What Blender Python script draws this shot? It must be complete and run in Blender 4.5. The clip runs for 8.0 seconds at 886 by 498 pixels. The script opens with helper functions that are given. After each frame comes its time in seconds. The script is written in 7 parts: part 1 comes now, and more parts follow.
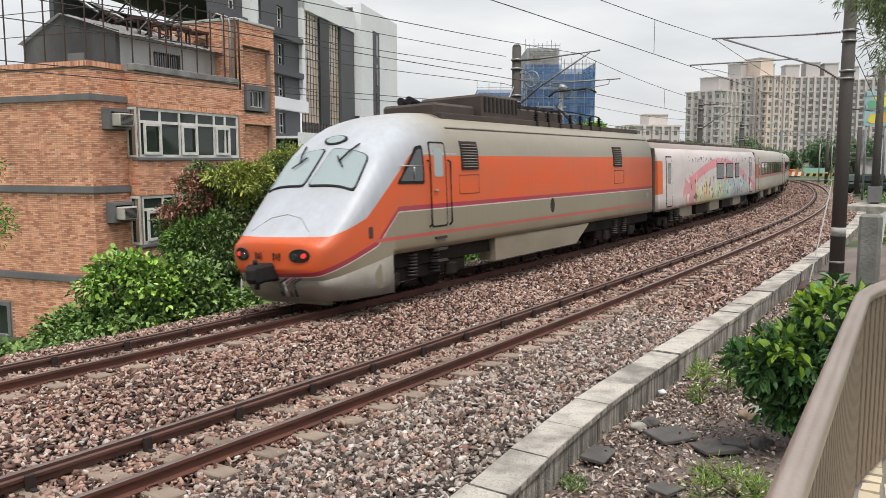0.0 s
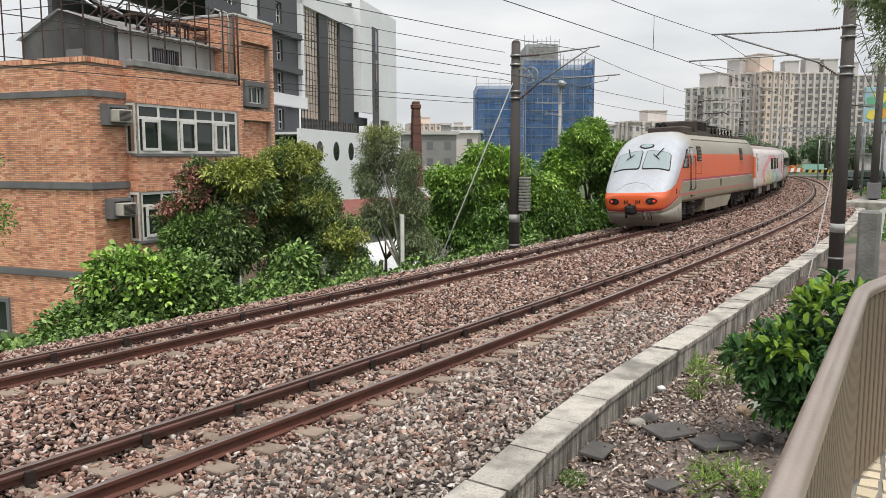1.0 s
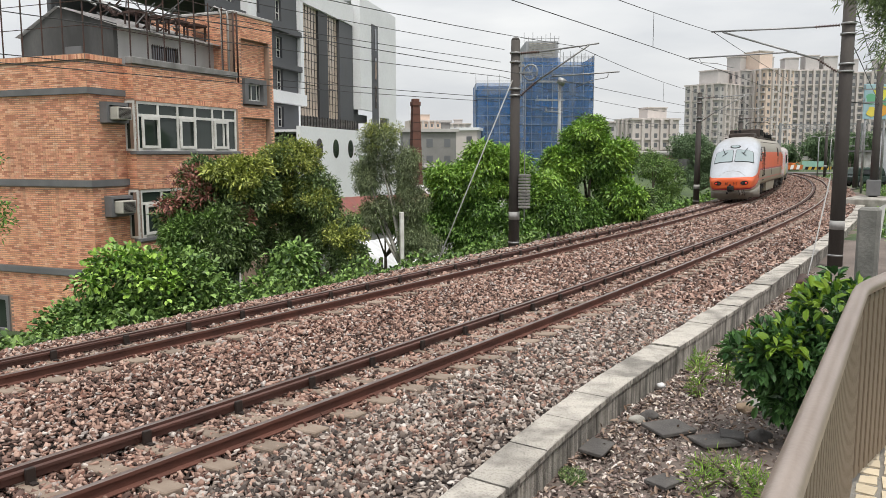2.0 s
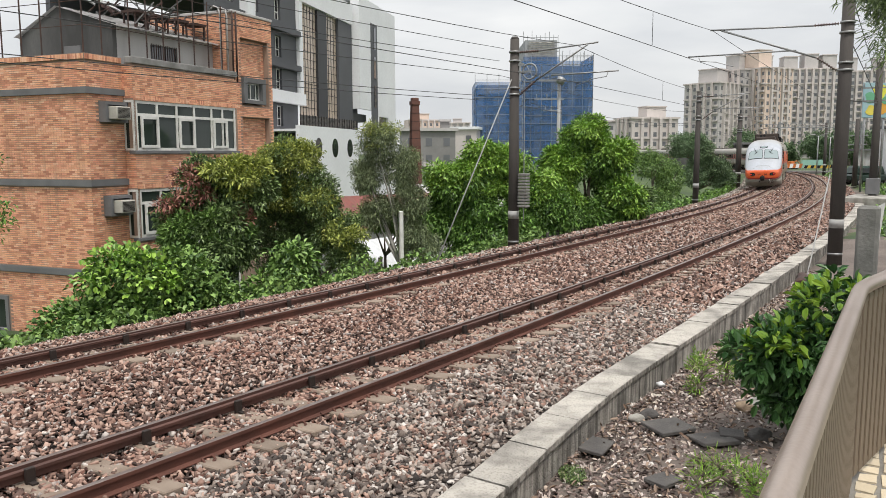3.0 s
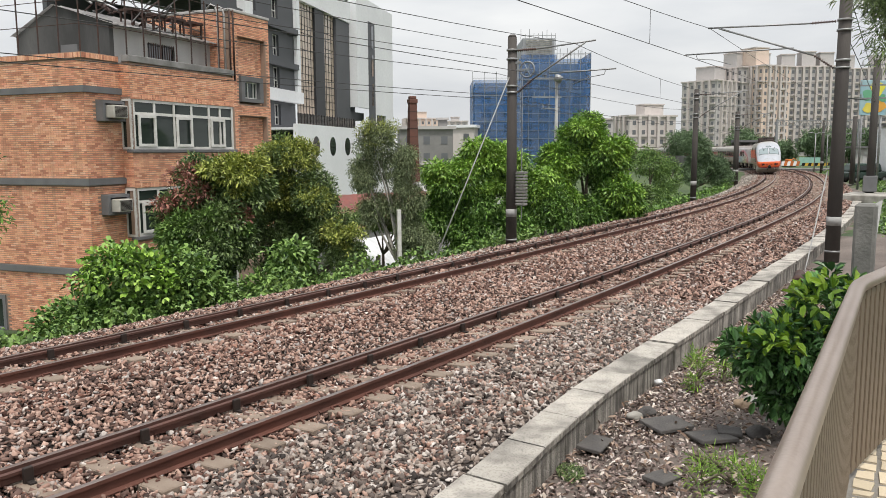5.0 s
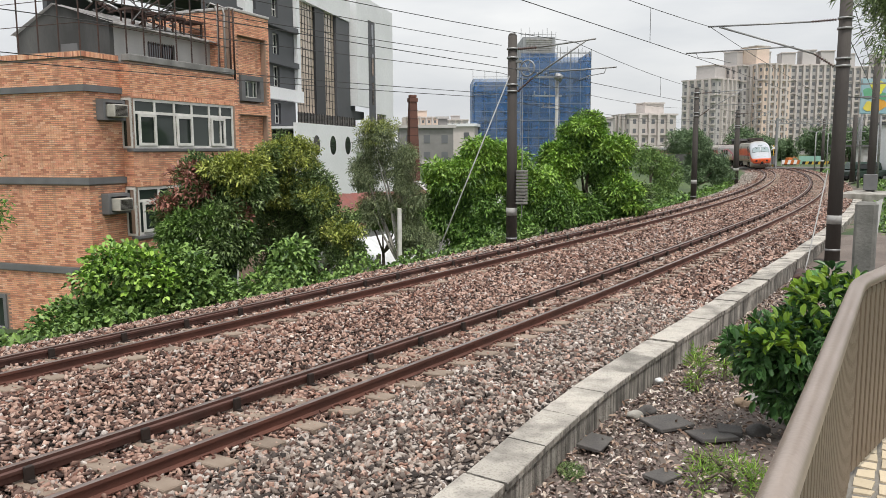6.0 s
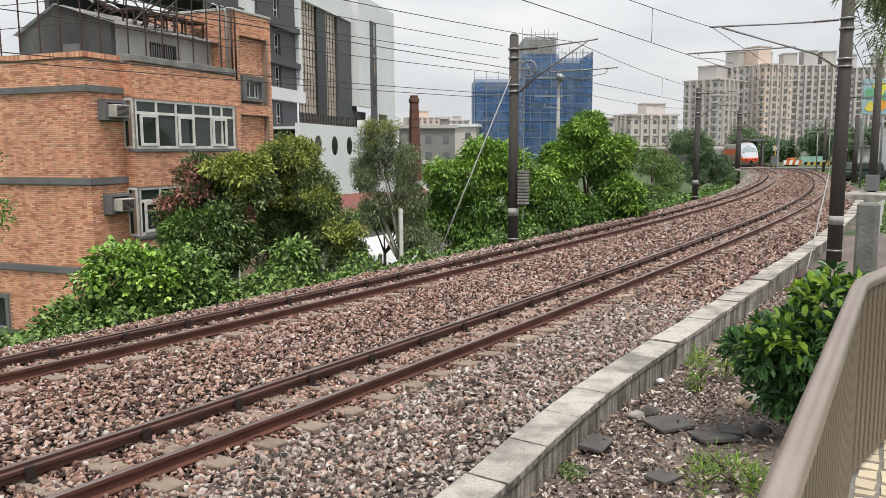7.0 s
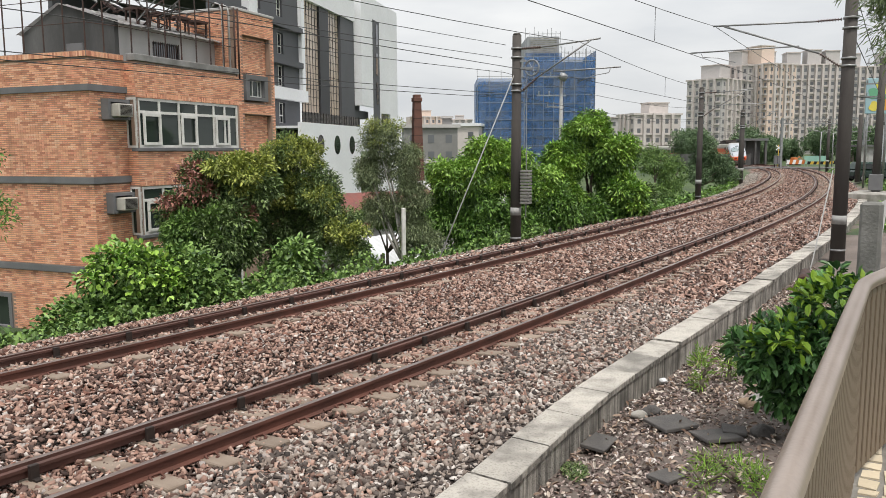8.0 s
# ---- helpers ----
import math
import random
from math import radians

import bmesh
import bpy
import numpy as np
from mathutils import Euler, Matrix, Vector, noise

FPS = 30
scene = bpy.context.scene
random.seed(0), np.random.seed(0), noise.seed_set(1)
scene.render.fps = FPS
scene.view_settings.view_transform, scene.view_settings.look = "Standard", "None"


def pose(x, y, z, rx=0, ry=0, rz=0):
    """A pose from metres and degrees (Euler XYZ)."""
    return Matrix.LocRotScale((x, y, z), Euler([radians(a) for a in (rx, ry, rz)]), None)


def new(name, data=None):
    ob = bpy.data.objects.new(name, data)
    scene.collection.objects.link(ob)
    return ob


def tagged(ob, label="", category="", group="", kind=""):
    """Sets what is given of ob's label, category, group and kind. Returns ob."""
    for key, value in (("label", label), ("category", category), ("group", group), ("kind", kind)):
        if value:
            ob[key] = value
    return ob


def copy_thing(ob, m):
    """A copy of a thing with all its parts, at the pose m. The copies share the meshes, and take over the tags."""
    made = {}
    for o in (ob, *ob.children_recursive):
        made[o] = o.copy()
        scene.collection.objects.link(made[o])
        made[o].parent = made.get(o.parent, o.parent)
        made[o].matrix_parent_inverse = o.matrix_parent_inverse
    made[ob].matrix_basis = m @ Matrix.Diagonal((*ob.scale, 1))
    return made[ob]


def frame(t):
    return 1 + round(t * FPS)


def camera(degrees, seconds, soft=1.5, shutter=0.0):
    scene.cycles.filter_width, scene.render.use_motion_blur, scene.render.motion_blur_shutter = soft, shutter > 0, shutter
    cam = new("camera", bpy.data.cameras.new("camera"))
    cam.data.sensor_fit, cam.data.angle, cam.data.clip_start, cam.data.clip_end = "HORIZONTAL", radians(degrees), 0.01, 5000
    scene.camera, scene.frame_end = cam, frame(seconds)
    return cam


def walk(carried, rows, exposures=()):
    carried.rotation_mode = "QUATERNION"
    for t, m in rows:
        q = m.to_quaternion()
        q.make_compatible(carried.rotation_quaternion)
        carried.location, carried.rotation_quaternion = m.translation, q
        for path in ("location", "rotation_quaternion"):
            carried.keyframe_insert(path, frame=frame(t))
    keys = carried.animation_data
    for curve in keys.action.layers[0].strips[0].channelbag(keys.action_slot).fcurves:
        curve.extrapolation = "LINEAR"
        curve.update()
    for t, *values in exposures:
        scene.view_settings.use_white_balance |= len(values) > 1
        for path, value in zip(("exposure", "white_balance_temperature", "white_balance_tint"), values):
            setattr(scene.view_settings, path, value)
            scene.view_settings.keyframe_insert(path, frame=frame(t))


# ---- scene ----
cam = camera(59.16, 8.0, soft=0.6, shutter=0.1)
EYE_Z = 2.863
CAMERA_ROWS = [
    # seconds, tilt below level, turn to the left, lean
    (0.0, 6.456, -0.050, -0.078), (0.5, 6.592, -0.095, -0.078), (1.0, 6.738, -0.113, -0.075), (1.5, 6.849, -0.124, -0.088),
    (3.0, 6.992, -0.173, -0.190), (3.5, 6.951, -0.271, -0.170), (4.0, 6.968, -0.294, -0.209), (4.5, 7.038, -0.319, -0.253),
    (6.0, 7.204, -0.299, -0.337), (6.5, 7.195, -0.267, -0.321), (7.0, 7.181, -0.193, -0.320), (7.5, 7.212, -0.082, -0.277),
    (8.0, 7.228, 0.0, -0.292)]
walk(cam, [(t, pose(0, 0, EYE_Z, 90 - tilt, 0, turn) @ pose(0, 0, 0, 0, 0, lean)) for t, tilt, turn, lean in CAMERA_ROWS],
     exposures=[(0.0, 0.0), (8.0, 0.0)])

# ---- light ----
world = bpy.data.worlds.new("world")
scene.world = world
world.use_nodes = True
wn, wl = world.node_tree.nodes, world.node_tree.links
wn.clear()
w_out, w_bg, w_sky, w_mix = (wn.new(k) for k in ("ShaderNodeOutputWorld", "ShaderNodeBackground", "ShaderNodeTexSky", "ShaderNodeMix"))
SUN_EL, SUN_AZ = 67, 165
w_sky.sky_type, w_sky.sun_disc = "NISHITA", False
w_sky.sun_elevation, w_sky.sun_rotation = radians(SUN_EL), radians(SUN_AZ)
w_sky.air_density, w_sky.dust_density = 1.0, 3.0
# the cloud deck: soft grey-white, broken by noise
w_co, w_map, w_no, w_ramp = (wn.new(k) for k in ("ShaderNodeTexCoord", "ShaderNodeMapping", "ShaderNodeTexNoise", "ShaderNodeValToRGB"))
w_map.inputs["Scale"].default_value = (1.6, 1.6, 6.0)
w_no.inputs["Scale"].default_value, w_no.inputs["Detail"].default_value = 1.7, 6
w_ramp.color_ramp.elements[0].position, w_ramp.color_ramp.elements[0].color = 0.34, (6.5, 6.7, 6.95, 1)
w_ramp.color_ramp.elements[1].position, w_ramp.color_ramp.elements[1].color = 0.62, (8.6, 8.65, 8.6, 1)
w_mix.data_type, w_mix.inputs["Factor"].default_value = "RGBA", 0.93
wl.new(w_co.outputs["Generated"], w_map.inputs["Vector"])
wl.new(w_map.outputs["Vector"], w_no.inputs["Vector"])
wl.new(w_no.outputs["Fac"], w_ramp.inputs["Fac"])
wl.new(w_sky.outputs["Color"], w_mix.inputs["A"])
wl.new(w_ramp.outputs["Color"], w_mix.inputs["B"])
# an overcast sky is brighter overhead than at the horizon
w_sep, w_rise, w_gain = wn.new("ShaderNodeSeparateXYZ"), wn.new("ShaderNodeMapRange"), wn.new("ShaderNodeVectorMath")
wl.new(w_co.outputs["Generated"], w_sep.inputs[0])
wl.new(w_sep.outputs["Z"], w_rise.inputs["Value"])
w_rise.inputs["To Min"].default_value, w_rise.inputs["To Max"].default_value = 1.02, 1.75
w_gain.operation = "SCALE"
wl.new(w_mix.outputs["Result"], w_gain.inputs[0])
wl.new(w_rise.outputs["Result"], w_gain.inputs["Scale"])
wl.new(w_gain.outputs[0], w_bg.inputs["Color"])
w_bg.inputs["Strength"].default_value = 0.1
wl.new(w_bg.outputs["Background"], w_out.inputs["Surface"])
sun = new("sun", bpy.data.lights.new("sun", "SUN"))
sun.data.energy, sun.data.angle, sun.data.color = 3.0, radians(10), (1.0, 0.95, 0.88)
sun.matrix_world = pose(0, 0, 60, 90 - SUN_EL, 0, 180 - SUN_AZ)


# ---- materials ----
def shader(name, color, rough=0.8, metal=0.0):
    m = bpy.data.materials.new(name)
    m.use_nodes = True
    b = m.node_tree.nodes["Principled BSDF"]
    b.inputs["Base Color"].default_value = (*color, 1)
    b.inputs["Roughness"].default_value, b.inputs["Metallic"].default_value = rough, metal
    return m, m.node_tree.nodes, m.node_tree.links, b


def node(m, kind, **values):
    n = m.node_tree.nodes.new(kind)
    for key, v in values.items():
        n.inputs[key.replace("_", " ")].default_value = v
    return n


def op(m, kind, a, b=0.0, c=0.0):
    n = m.node_tree.nodes.new("ShaderNodeMath")
    n.operation = kind
    for i, v in enumerate((a, b, c)):
        if isinstance(v, (int, float)):
            n.inputs[i].default_value = v
        else:
            m.node_tree.links.new(v, n.inputs[i])
    return n.outputs[0]


def blend(m, fac, a, b, how="MIX"):
    n = m.node_tree.nodes.new("ShaderNodeMix")
    n.data_type, n.blend_type = "RGBA", how
    for key, v in (("Factor", fac), ("A", a), ("B", b)):
        if isinstance(v, (int, float)):
            n.inputs[key].default_value = v
        elif isinstance(v, tuple):
            n.inputs[key].default_value = (*v, 1)
        else:
            m.node_tree.links.new(v, n.inputs[key])
    return n.outputs["Result"]


def coords(m, scale=1.0, stretch=(1, 1, 1)):
    c = m.node_tree.nodes.new("ShaderNodeTexCoord")
    p = m.node_tree.nodes.new("ShaderNodeMapping")
    p.inputs["Scale"].default_value = [scale * a for a in stretch]
    m.node_tree.links.new(c.outputs["Object"], p.inputs["Vector"])
    return p.outputs["Vector"]


def noisy(m, scale, detail=4, stretch=(1, 1, 1), lo=0.35, hi=0.65):
    n = node(m, "ShaderNodeTexNoise", Scale=scale, Detail=detail)
    m.node_tree.links.new(coords(m, 1, stretch), n.inputs["Vector"])
    r = node(m, "ShaderNodeMapRange", From_Min=lo, From_Max=hi)
    m.node_tree.links.new(n.outputs["Fac"], r.inputs["Value"])
    return r.outputs["Result"]


def bump(m, height, strength=0.3, distance=0.01):
    n = node(m, "ShaderNodeBump", Strength=strength, Distance=distance)
    m.node_tree.links.new(height, n.inputs["Height"])
    m.node_tree.links.new(n.outputs["Normal"], m.node_tree.nodes["Principled BSDF"].inputs["Normal"])


def worn(name, color, dark, rough=0.8, metal=0.0, big=0.7, fine=30, stretch=(1, 1, 1), relief=0.25, amount=0.6, each=0.0):
    """A surface of one colour with stains at a large scale, grain at a fine one, and slight relief."""
    m, n, l, b = shader(name, color, rough, metal)
    stain = op(m, "MULTIPLY", noisy(m, big, 6, stretch), amount)
    col = blend(m, stain, color, dark)
    grain = noisy(m, fine, 3, stretch, 0.25, 0.75)
    col = blend(m, op(m, "MULTIPLY", grain, 0.25), col, tuple(0.55 * a for a in color))
    if each:
        info = n.new("ShaderNodeObjectInfo")
        hsv = node(m, "ShaderNodeHueSaturation")
        l.new(op(m, "ADD", op(m, "MULTIPLY", info.outputs["Random"], 2 * each), 1 - each), hsv.inputs["Value"])
        l.new(col, hsv.inputs["Color"])
        col = hsv.outputs["Color"]
    l.new(col, b.inputs["Base Color"])
    bump(m, grain, relief)
    return m


def island(name, stops, rough=0.85, relief=0.0, gloss=0.5):
    """Loose pieces in one mesh: each island draws its colour from the ramp."""
    m, n, l, b = shader(name, stops[0][1], rough)
    g = n.new("ShaderNodeNewGeometry")
    r = n.new("ShaderNodeValToRGB")
    while len(r.color_ramp.elements) < len(stops):
        r.color_ramp.elements.new(0.5)
    for e, (at, c) in zip(r.color_ramp.elements, stops):
        e.position, e.color = at, (*c, 1)
    l.new(g.outputs["Random Per Island"], r.inputs["Fac"])
    col = r.outputs["Color"]
    if relief:
        grain = noisy(m, 40, 3, (1, 1, 1), 0.25, 0.75)
        col = blend(m, op(m, "MULTIPLY", grain, 0.22), col, tuple(0.4 * a for a in stops[len(stops) // 2][1]))
        bump(m, grain, relief)
    l.new(col, b.inputs["Base Color"])
    b.inputs["Specular IOR Level"].default_value = gloss
    return m


def leafy(name, lo, hi, rough=0.5):
    m = island(name, [(0.0, lo), (0.55, tuple((a + b) / 2 for a, b in zip(lo, hi))), (1.0, hi)], rough, gloss=0.4)
    b = m.node_tree.nodes["Principled BSDF"]
    b.inputs["Subsurface Weight"].default_value = 0.0
    b.inputs["Transmission Weight"].default_value = 0.0
    return m


def glass_mat(name, tint, rough=0.04):
    m, n, l, b = shader(name, tint, rough)
    b.inputs["Specular IOR Level"].default_value = 0.8
    b.inputs["Coat Weight"].default_value, b.inputs["Coat Roughness"].default_value = 0.6, 0.02
    return m


# the darkest stone tones double as painted shade between stones
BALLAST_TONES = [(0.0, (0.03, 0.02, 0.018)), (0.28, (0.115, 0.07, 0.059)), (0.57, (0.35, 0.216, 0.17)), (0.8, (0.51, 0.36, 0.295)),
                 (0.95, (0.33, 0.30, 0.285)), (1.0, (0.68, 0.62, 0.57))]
GREY_TONES = [(0.0, (0.026, 0.022, 0.021)), (0.3, (0.105, 0.085, 0.077)), (0.6, (0.28, 0.225, 0.19)), (0.88, (0.42, 0.37, 0.335)), (1.0, (0.66, 0.61, 0.57))]
RUST_TONES = [(0.0, (0.03, 0.016, 0.014)), (0.4, (0.12, 0.058, 0.045)), (0.8, (0.29, 0.15, 0.112)), (1.0, (0.5, 0.36, 0.29))]
VERGE_TONES = [(0.0, (0.04, 0.03, 0.028)), (0.45, (0.19, 0.14, 0.125)), (0.8, (0.40, 0.32, 0.29)), (1.0, (0.80, 0.74, 0.70))]
PALE_TONES = [(0.0, (0.10, 0.09, 0.08)), (0.5, (0.33, 0.29, 0.25)), (1.0, (0.62, 0.58, 0.53))]
M_STONE = island("ballast_stone", BALLAST_TONES, 0.9, 0.3, 0.25)
M_STONEGREY = island("grey_ballast_stone", GREY_TONES, 0.9, 0.3, 0.3)
M_STONERUST = island("rusty_ballast_stone", RUST_TONES, 0.9, 0.3, 0.2)
M_STONEVERGE = island("dark_verge_stone", VERGE_TONES, 0.9, 0.3, 0.25)
M_STONEPALE = island("pale_edge_stone", PALE_TONES, 0.9, 0.3, 0.25)
M_CONCRETE = worn("concrete", (0.46, 0.44, 0.40), (0.15, 0.14, 0.12), 0.9, big=1.7, fine=45, relief=0.4, amount=0.9, each=0.12)


def streaked(name, color, dark, runs):
    """Cast concrete: large stains, fine pits and streaks that run down its faces."""
    m, n, l, b = shader(name, color, 0.92)
    col = blend(m, op(m, "MULTIPLY", noisy(m, 2.4, 7, (1, 1, 1), 0.42, 0.66), 0.7), color, dark)
    up = n.new("ShaderNodeSeparateXYZ")
    l.new(n.new("ShaderNodeNewGeometry").outputs["Normal"], up.inputs[0])
    wall = op(m, "LESS_THAN", up.outputs["Z"], 0.5)
    col = blend(m, op(m, "MULTIPLY", op(m, "MULTIPLY", noisy(m, 11, 4, (1, 1, 0.1), 0.4, 0.62), runs), wall), col, tuple(0.55 * a for a in dark))
    pits = noisy(m, 38, 5, (1, 1, 1), 0.5, 0.68)
    col = blend(m, op(m, "MULTIPLY", pits, 0.4), col, dark)
    info, hsv = n.new("ShaderNodeObjectInfo"), node(m, "ShaderNodeHueSaturation")
    l.new(op(m, "ADD", op(m, "MULTIPLY", info.outputs["Random"], 0.3), 0.85), hsv.inputs["Value"])
    l.new(col, hsv.inputs["Color"])
    l.new(hsv.outputs["Color"], b.inputs["Base Color"])
    bump(m, op(m, "ADD", op(m, "MULTIPLY", pits, -1.0), noisy(m, 7, 6)), 0.55, 0.012)
    return m


M_KERB = streaked("stained_kerb_concrete", (0.42, 0.392, 0.35), (0.12, 0.112, 0.10), 0.75)
M_SLEEPER = worn("sleeper_concrete", (0.27, 0.215, 0.17), (0.13, 0.085, 0.06), 0.92, big=3, fine=70, relief=0.4, each=0.2)
M_RUSTDARK = worn("dark_rail_rust", (0.105, 0.044, 0.033), (0.04, 0.021, 0.017), 0.7, 0.1, big=2, fine=90, relief=0.3)
M_RUST = worn("rail_rust", (0.135, 0.052, 0.036), (0.055, 0.026, 0.02), 0.75, 0.1, big=2, fine=90, relief=0.3)
M_RAILTOP = worn("rail_head_steel", (0.30, 0.25, 0.23), (0.16, 0.09, 0.07), 0.34, 0.85, big=3, fine=60, stretch=(1, 1, 1), relief=0.05)
M_IRON = worn("dark_iron", (0.025, 0.021, 0.02), (0.045, 0.027, 0.02), 0.7, 0.3, big=5, fine=60)
M_POLE = worn("weathered_dark_pole", (0.055, 0.048, 0.045), (0.10, 0.09, 0.08), 0.85, big=1.5, fine=40, stretch=(1, 1, 0.2), relief=0.35)
M_STEEL = worn("galvanised_steel", (0.36, 0.37, 0.38), (0.2, 0.19, 0.18), 0.5, 0.6, big=4, fine=60)
M_BAND = worn("pale_pole_band", (0.38, 0.38, 0.37), (0.22, 0.21, 0.2), 0.7, big=5, fine=60)
M_CERAMIC = worn("brown_ceramic", (0.10, 0.06, 0.05), (0.05, 0.03, 0.03), 0.3, big=5, fine=30)
M_WIRE = worn("wire_dark", (0.06, 0.06, 0.062), (0.04, 0.04, 0.04), 0.6, 0.3)
M_SOIL = worn("verge_soil", (0.17, 0.138, 0.12), (0.06, 0.05, 0.042), 0.95, big=0.8, fine=18, relief=0.8)
M_GRASS = worn("low_grass", (0.075, 0.11, 0.035), (0.03, 0.055, 0.02), 0.9, big=0.4, fine=9, relief=1.0, amount=0.9)

# ---- the line ----
# the near rail of the near track: where it starts, its heading, its bend per metre at each knot
KNOTS = [-60, 0, 12, 24, 36, 50, 65, 80, 95, 110, 130, 160, 300]
BENDS = [0.002, 0.0057, 0.0018, 0.0011, 0.0031, 0.0035, 0.0025, 0.0021, 0.0026, 0.0036, 0.0047, 0.0058, 0.0062]
GAUGE, GAP = 1.132, 3.073
FAR_MID = GAUGE * 1.5 + GAP
NEAR_MID = GAUGE / 2
STEP = 0.25
S_ALL = np.arange(-60, 300, STEP)
K_ALL = np.interp(S_ALL, KNOTS, BENDS)
i_zero = int(round(60 / STEP))
T_ALL = np.cumsum(K_ALL) * STEP
T_ALL += 0.933 - T_ALL[i_zero]
X_ALL, Y_ALL = np.cumsum(np.cos(T_ALL)) * STEP, np.cumsum(np.sin(T_ALL)) * STEP
X_ALL, Y_ALL = X_ALL + (-3.468 - X_ALL[i_zero]), Y_ALL + (6.0065 - Y_ALL[i_zero])


def line(s, off=0.0, z=0.0):
    """A point s metres along the line, off metres to the left of its near rail."""
    t = np.interp(s, S_ALL, T_ALL)
    return Vector((np.interp(s, S_ALL, X_ALL) - math.sin(t) * off, np.interp(s, S_ALL, Y_ALL) + math.cos(t) * off, z))


def heading(s):
    return float(np.interp(s, S_ALL, T_ALL))


BED = ([-2.0, -1.2, -0.5, 0, 1.13, 2.1, 3.2, 4.2, 5.34, 6.2, 6.9, 7.6, 9.4], [-0.30, -0.22, -0.19, -0.19, -0.25, -0.20, -0.17, -0.19, -0.25, -0.27, -0.36, -0.62, -1.6])


KERB_EDGE = ([-6, 2.5, 4.4, 5.9, 7.2, 9.0, 70], [-2.9, -2.36, -2.1, -1.95, -1.89, -1.85, -1.85])


def bed_z(off):
    return float(np.interp(off, *BED))


# ---- mesh helpers ----
def mesh_from(name, verts, faces, material, smooth=False):
    me = bpy.data.meshes.new(name)
    me.from_pydata([tuple(v) for v in verts], [], faces)
    me.materials.append(material)
    if smooth:
        me.shade_smooth()
    return me


def part(name, data, material=None, parent=None, label=""):
    """Links a bmesh or a mesh as one object under a thing or a part."""
    if isinstance(data, bmesh.types.BMesh):
        me = bpy.data.meshes.new(name)
        data.to_mesh(me)
        data.free()
    else:
        me = data
    if material and not me.materials:
        me.materials.append(material)
    ob = new(name, me)
    ob.parent = parent
    if label:
        ob["label"] = label
    return ob


def box_into(bm, x0, y0, z0, x1, y1, z1, bevel=0.0, m=None):
    r = bmesh.ops.create_cube(bm, size=1)
    vs = r["verts"]
    for v in vs:
        v.co = Vector(((x0 + x1) / 2 + v.co.x * (x1 - x0), (y0 + y1) / 2 + v.co.y * (y1 - y0), (z0 + z1) / 2 + v.co.z * (z1 - z0)))
    if bevel:
        es = {e for v in vs for e in v.link_edges}
        out = bmesh.ops.bevel(bm, geom=list(es), offset=bevel, segments=1, affect="EDGES")
        vs = list({v for f in out["faces"] for v in f.verts} | {v for v in vs if v.is_valid})
    if m is not None:
        for v in vs:
            v.co = m @ v.co
    return vs


def box(x0, y0, z0, x1, y1, z1, bevel=0.0, m=None):
    bm = bmesh.new()
    box_into(bm, x0, y0, z0, x1, y1, z1, bevel, m)
    return bm


def rod_into(bm, a, b, r0, r1=None, sides=8, caps=True):
    a, b = Vector(a), Vector(b)
    r1 = r0 if r1 is None else r1
    turn = (b - a).to_track_quat("Z", "Y").to_matrix()
    rings = []
    for p, r in ((a, r0), (b, r1)):
        rings.append([bm.verts.new(p + turn @ Vector((r * math.cos(2 * math.pi * i / sides), r * math.sin(2 * math.pi * i / sides), 0))) for i in range(sides)])
    for i in range(sides):
        j = (i + 1) % sides
        f = bm.faces.new((rings[0][i], rings[0][j], rings[1][j], rings[1][i]))
        f.smooth = sides > 6
    if caps:
        bm.faces.new(rings[0][::-1])
        bm.faces.new(rings[1])


def rod(a, b, r0, r1=None, sides=8):
    bm = bmesh.new()
    rod_into(bm, a, b, r0, r1, sides)
    return bm


def tube(points, r, sides=6):
    """A pipe or wire along points, as one bmesh."""
    bm = bmesh.new()
    pts = [Vector(p) for p in points]
    rings = []
    for i, p in enumerate(pts):
        d = (pts[min(i + 1, len(pts) - 1)] - pts[max(i - 1, 0)]).normalized()
        turn = d.to_track_quat("Z", "Y").to_matrix()
        rings.append([bm.verts.new(p + turn @ Vector((r * math.cos(2 * math.pi * k / sides), r * math.sin(2 * math.pi * k / sides), 0))) for k in range(sides)])
    for a, b in zip(rings, rings[1:]):
        for k in range(sides):
            j = (k + 1) % sides
            bm.faces.new((a[k], a[j], b[j], b[k])).smooth = True
    bm.faces.new(rings[0][::-1])
    bm.faces.new(rings[-1])
    return bm


def sweep(name, section, s_values, off, z, material, close=True):
    """A section (x across, z up) drawn along the line."""
    verts, faces, n = [], [], len(section)
    for s in s_values:
        for x, zz in section:
            verts.append(line(s, off + x, z + zz))
    for i in range(len(s_values) - 1):
        for k in range(n if close else n - 1):
            j = (k + 1) % n
            faces.append((i * n + k, i * n + j, (i + 1) * n + j, (i + 1) * n + k))
    if close:
        faces += [tuple(range(n))[::-1], tuple((len(s_values) - 1) * n + k for k in range(n))]
    me = mesh_from(name, verts, faces, material)
    bm = bmesh.new()
    bm.from_mesh(me)
    bmesh.ops.recalc_face_normals(bm, faces=bm.faces)
    bm.to_mesh(me)
    bm.free()
    return me


def thing(name, m, label, category, group="", kind=""):
    ob = new(name)
    ob.matrix_world = m
    return tagged(ob, label, category, group, kind)


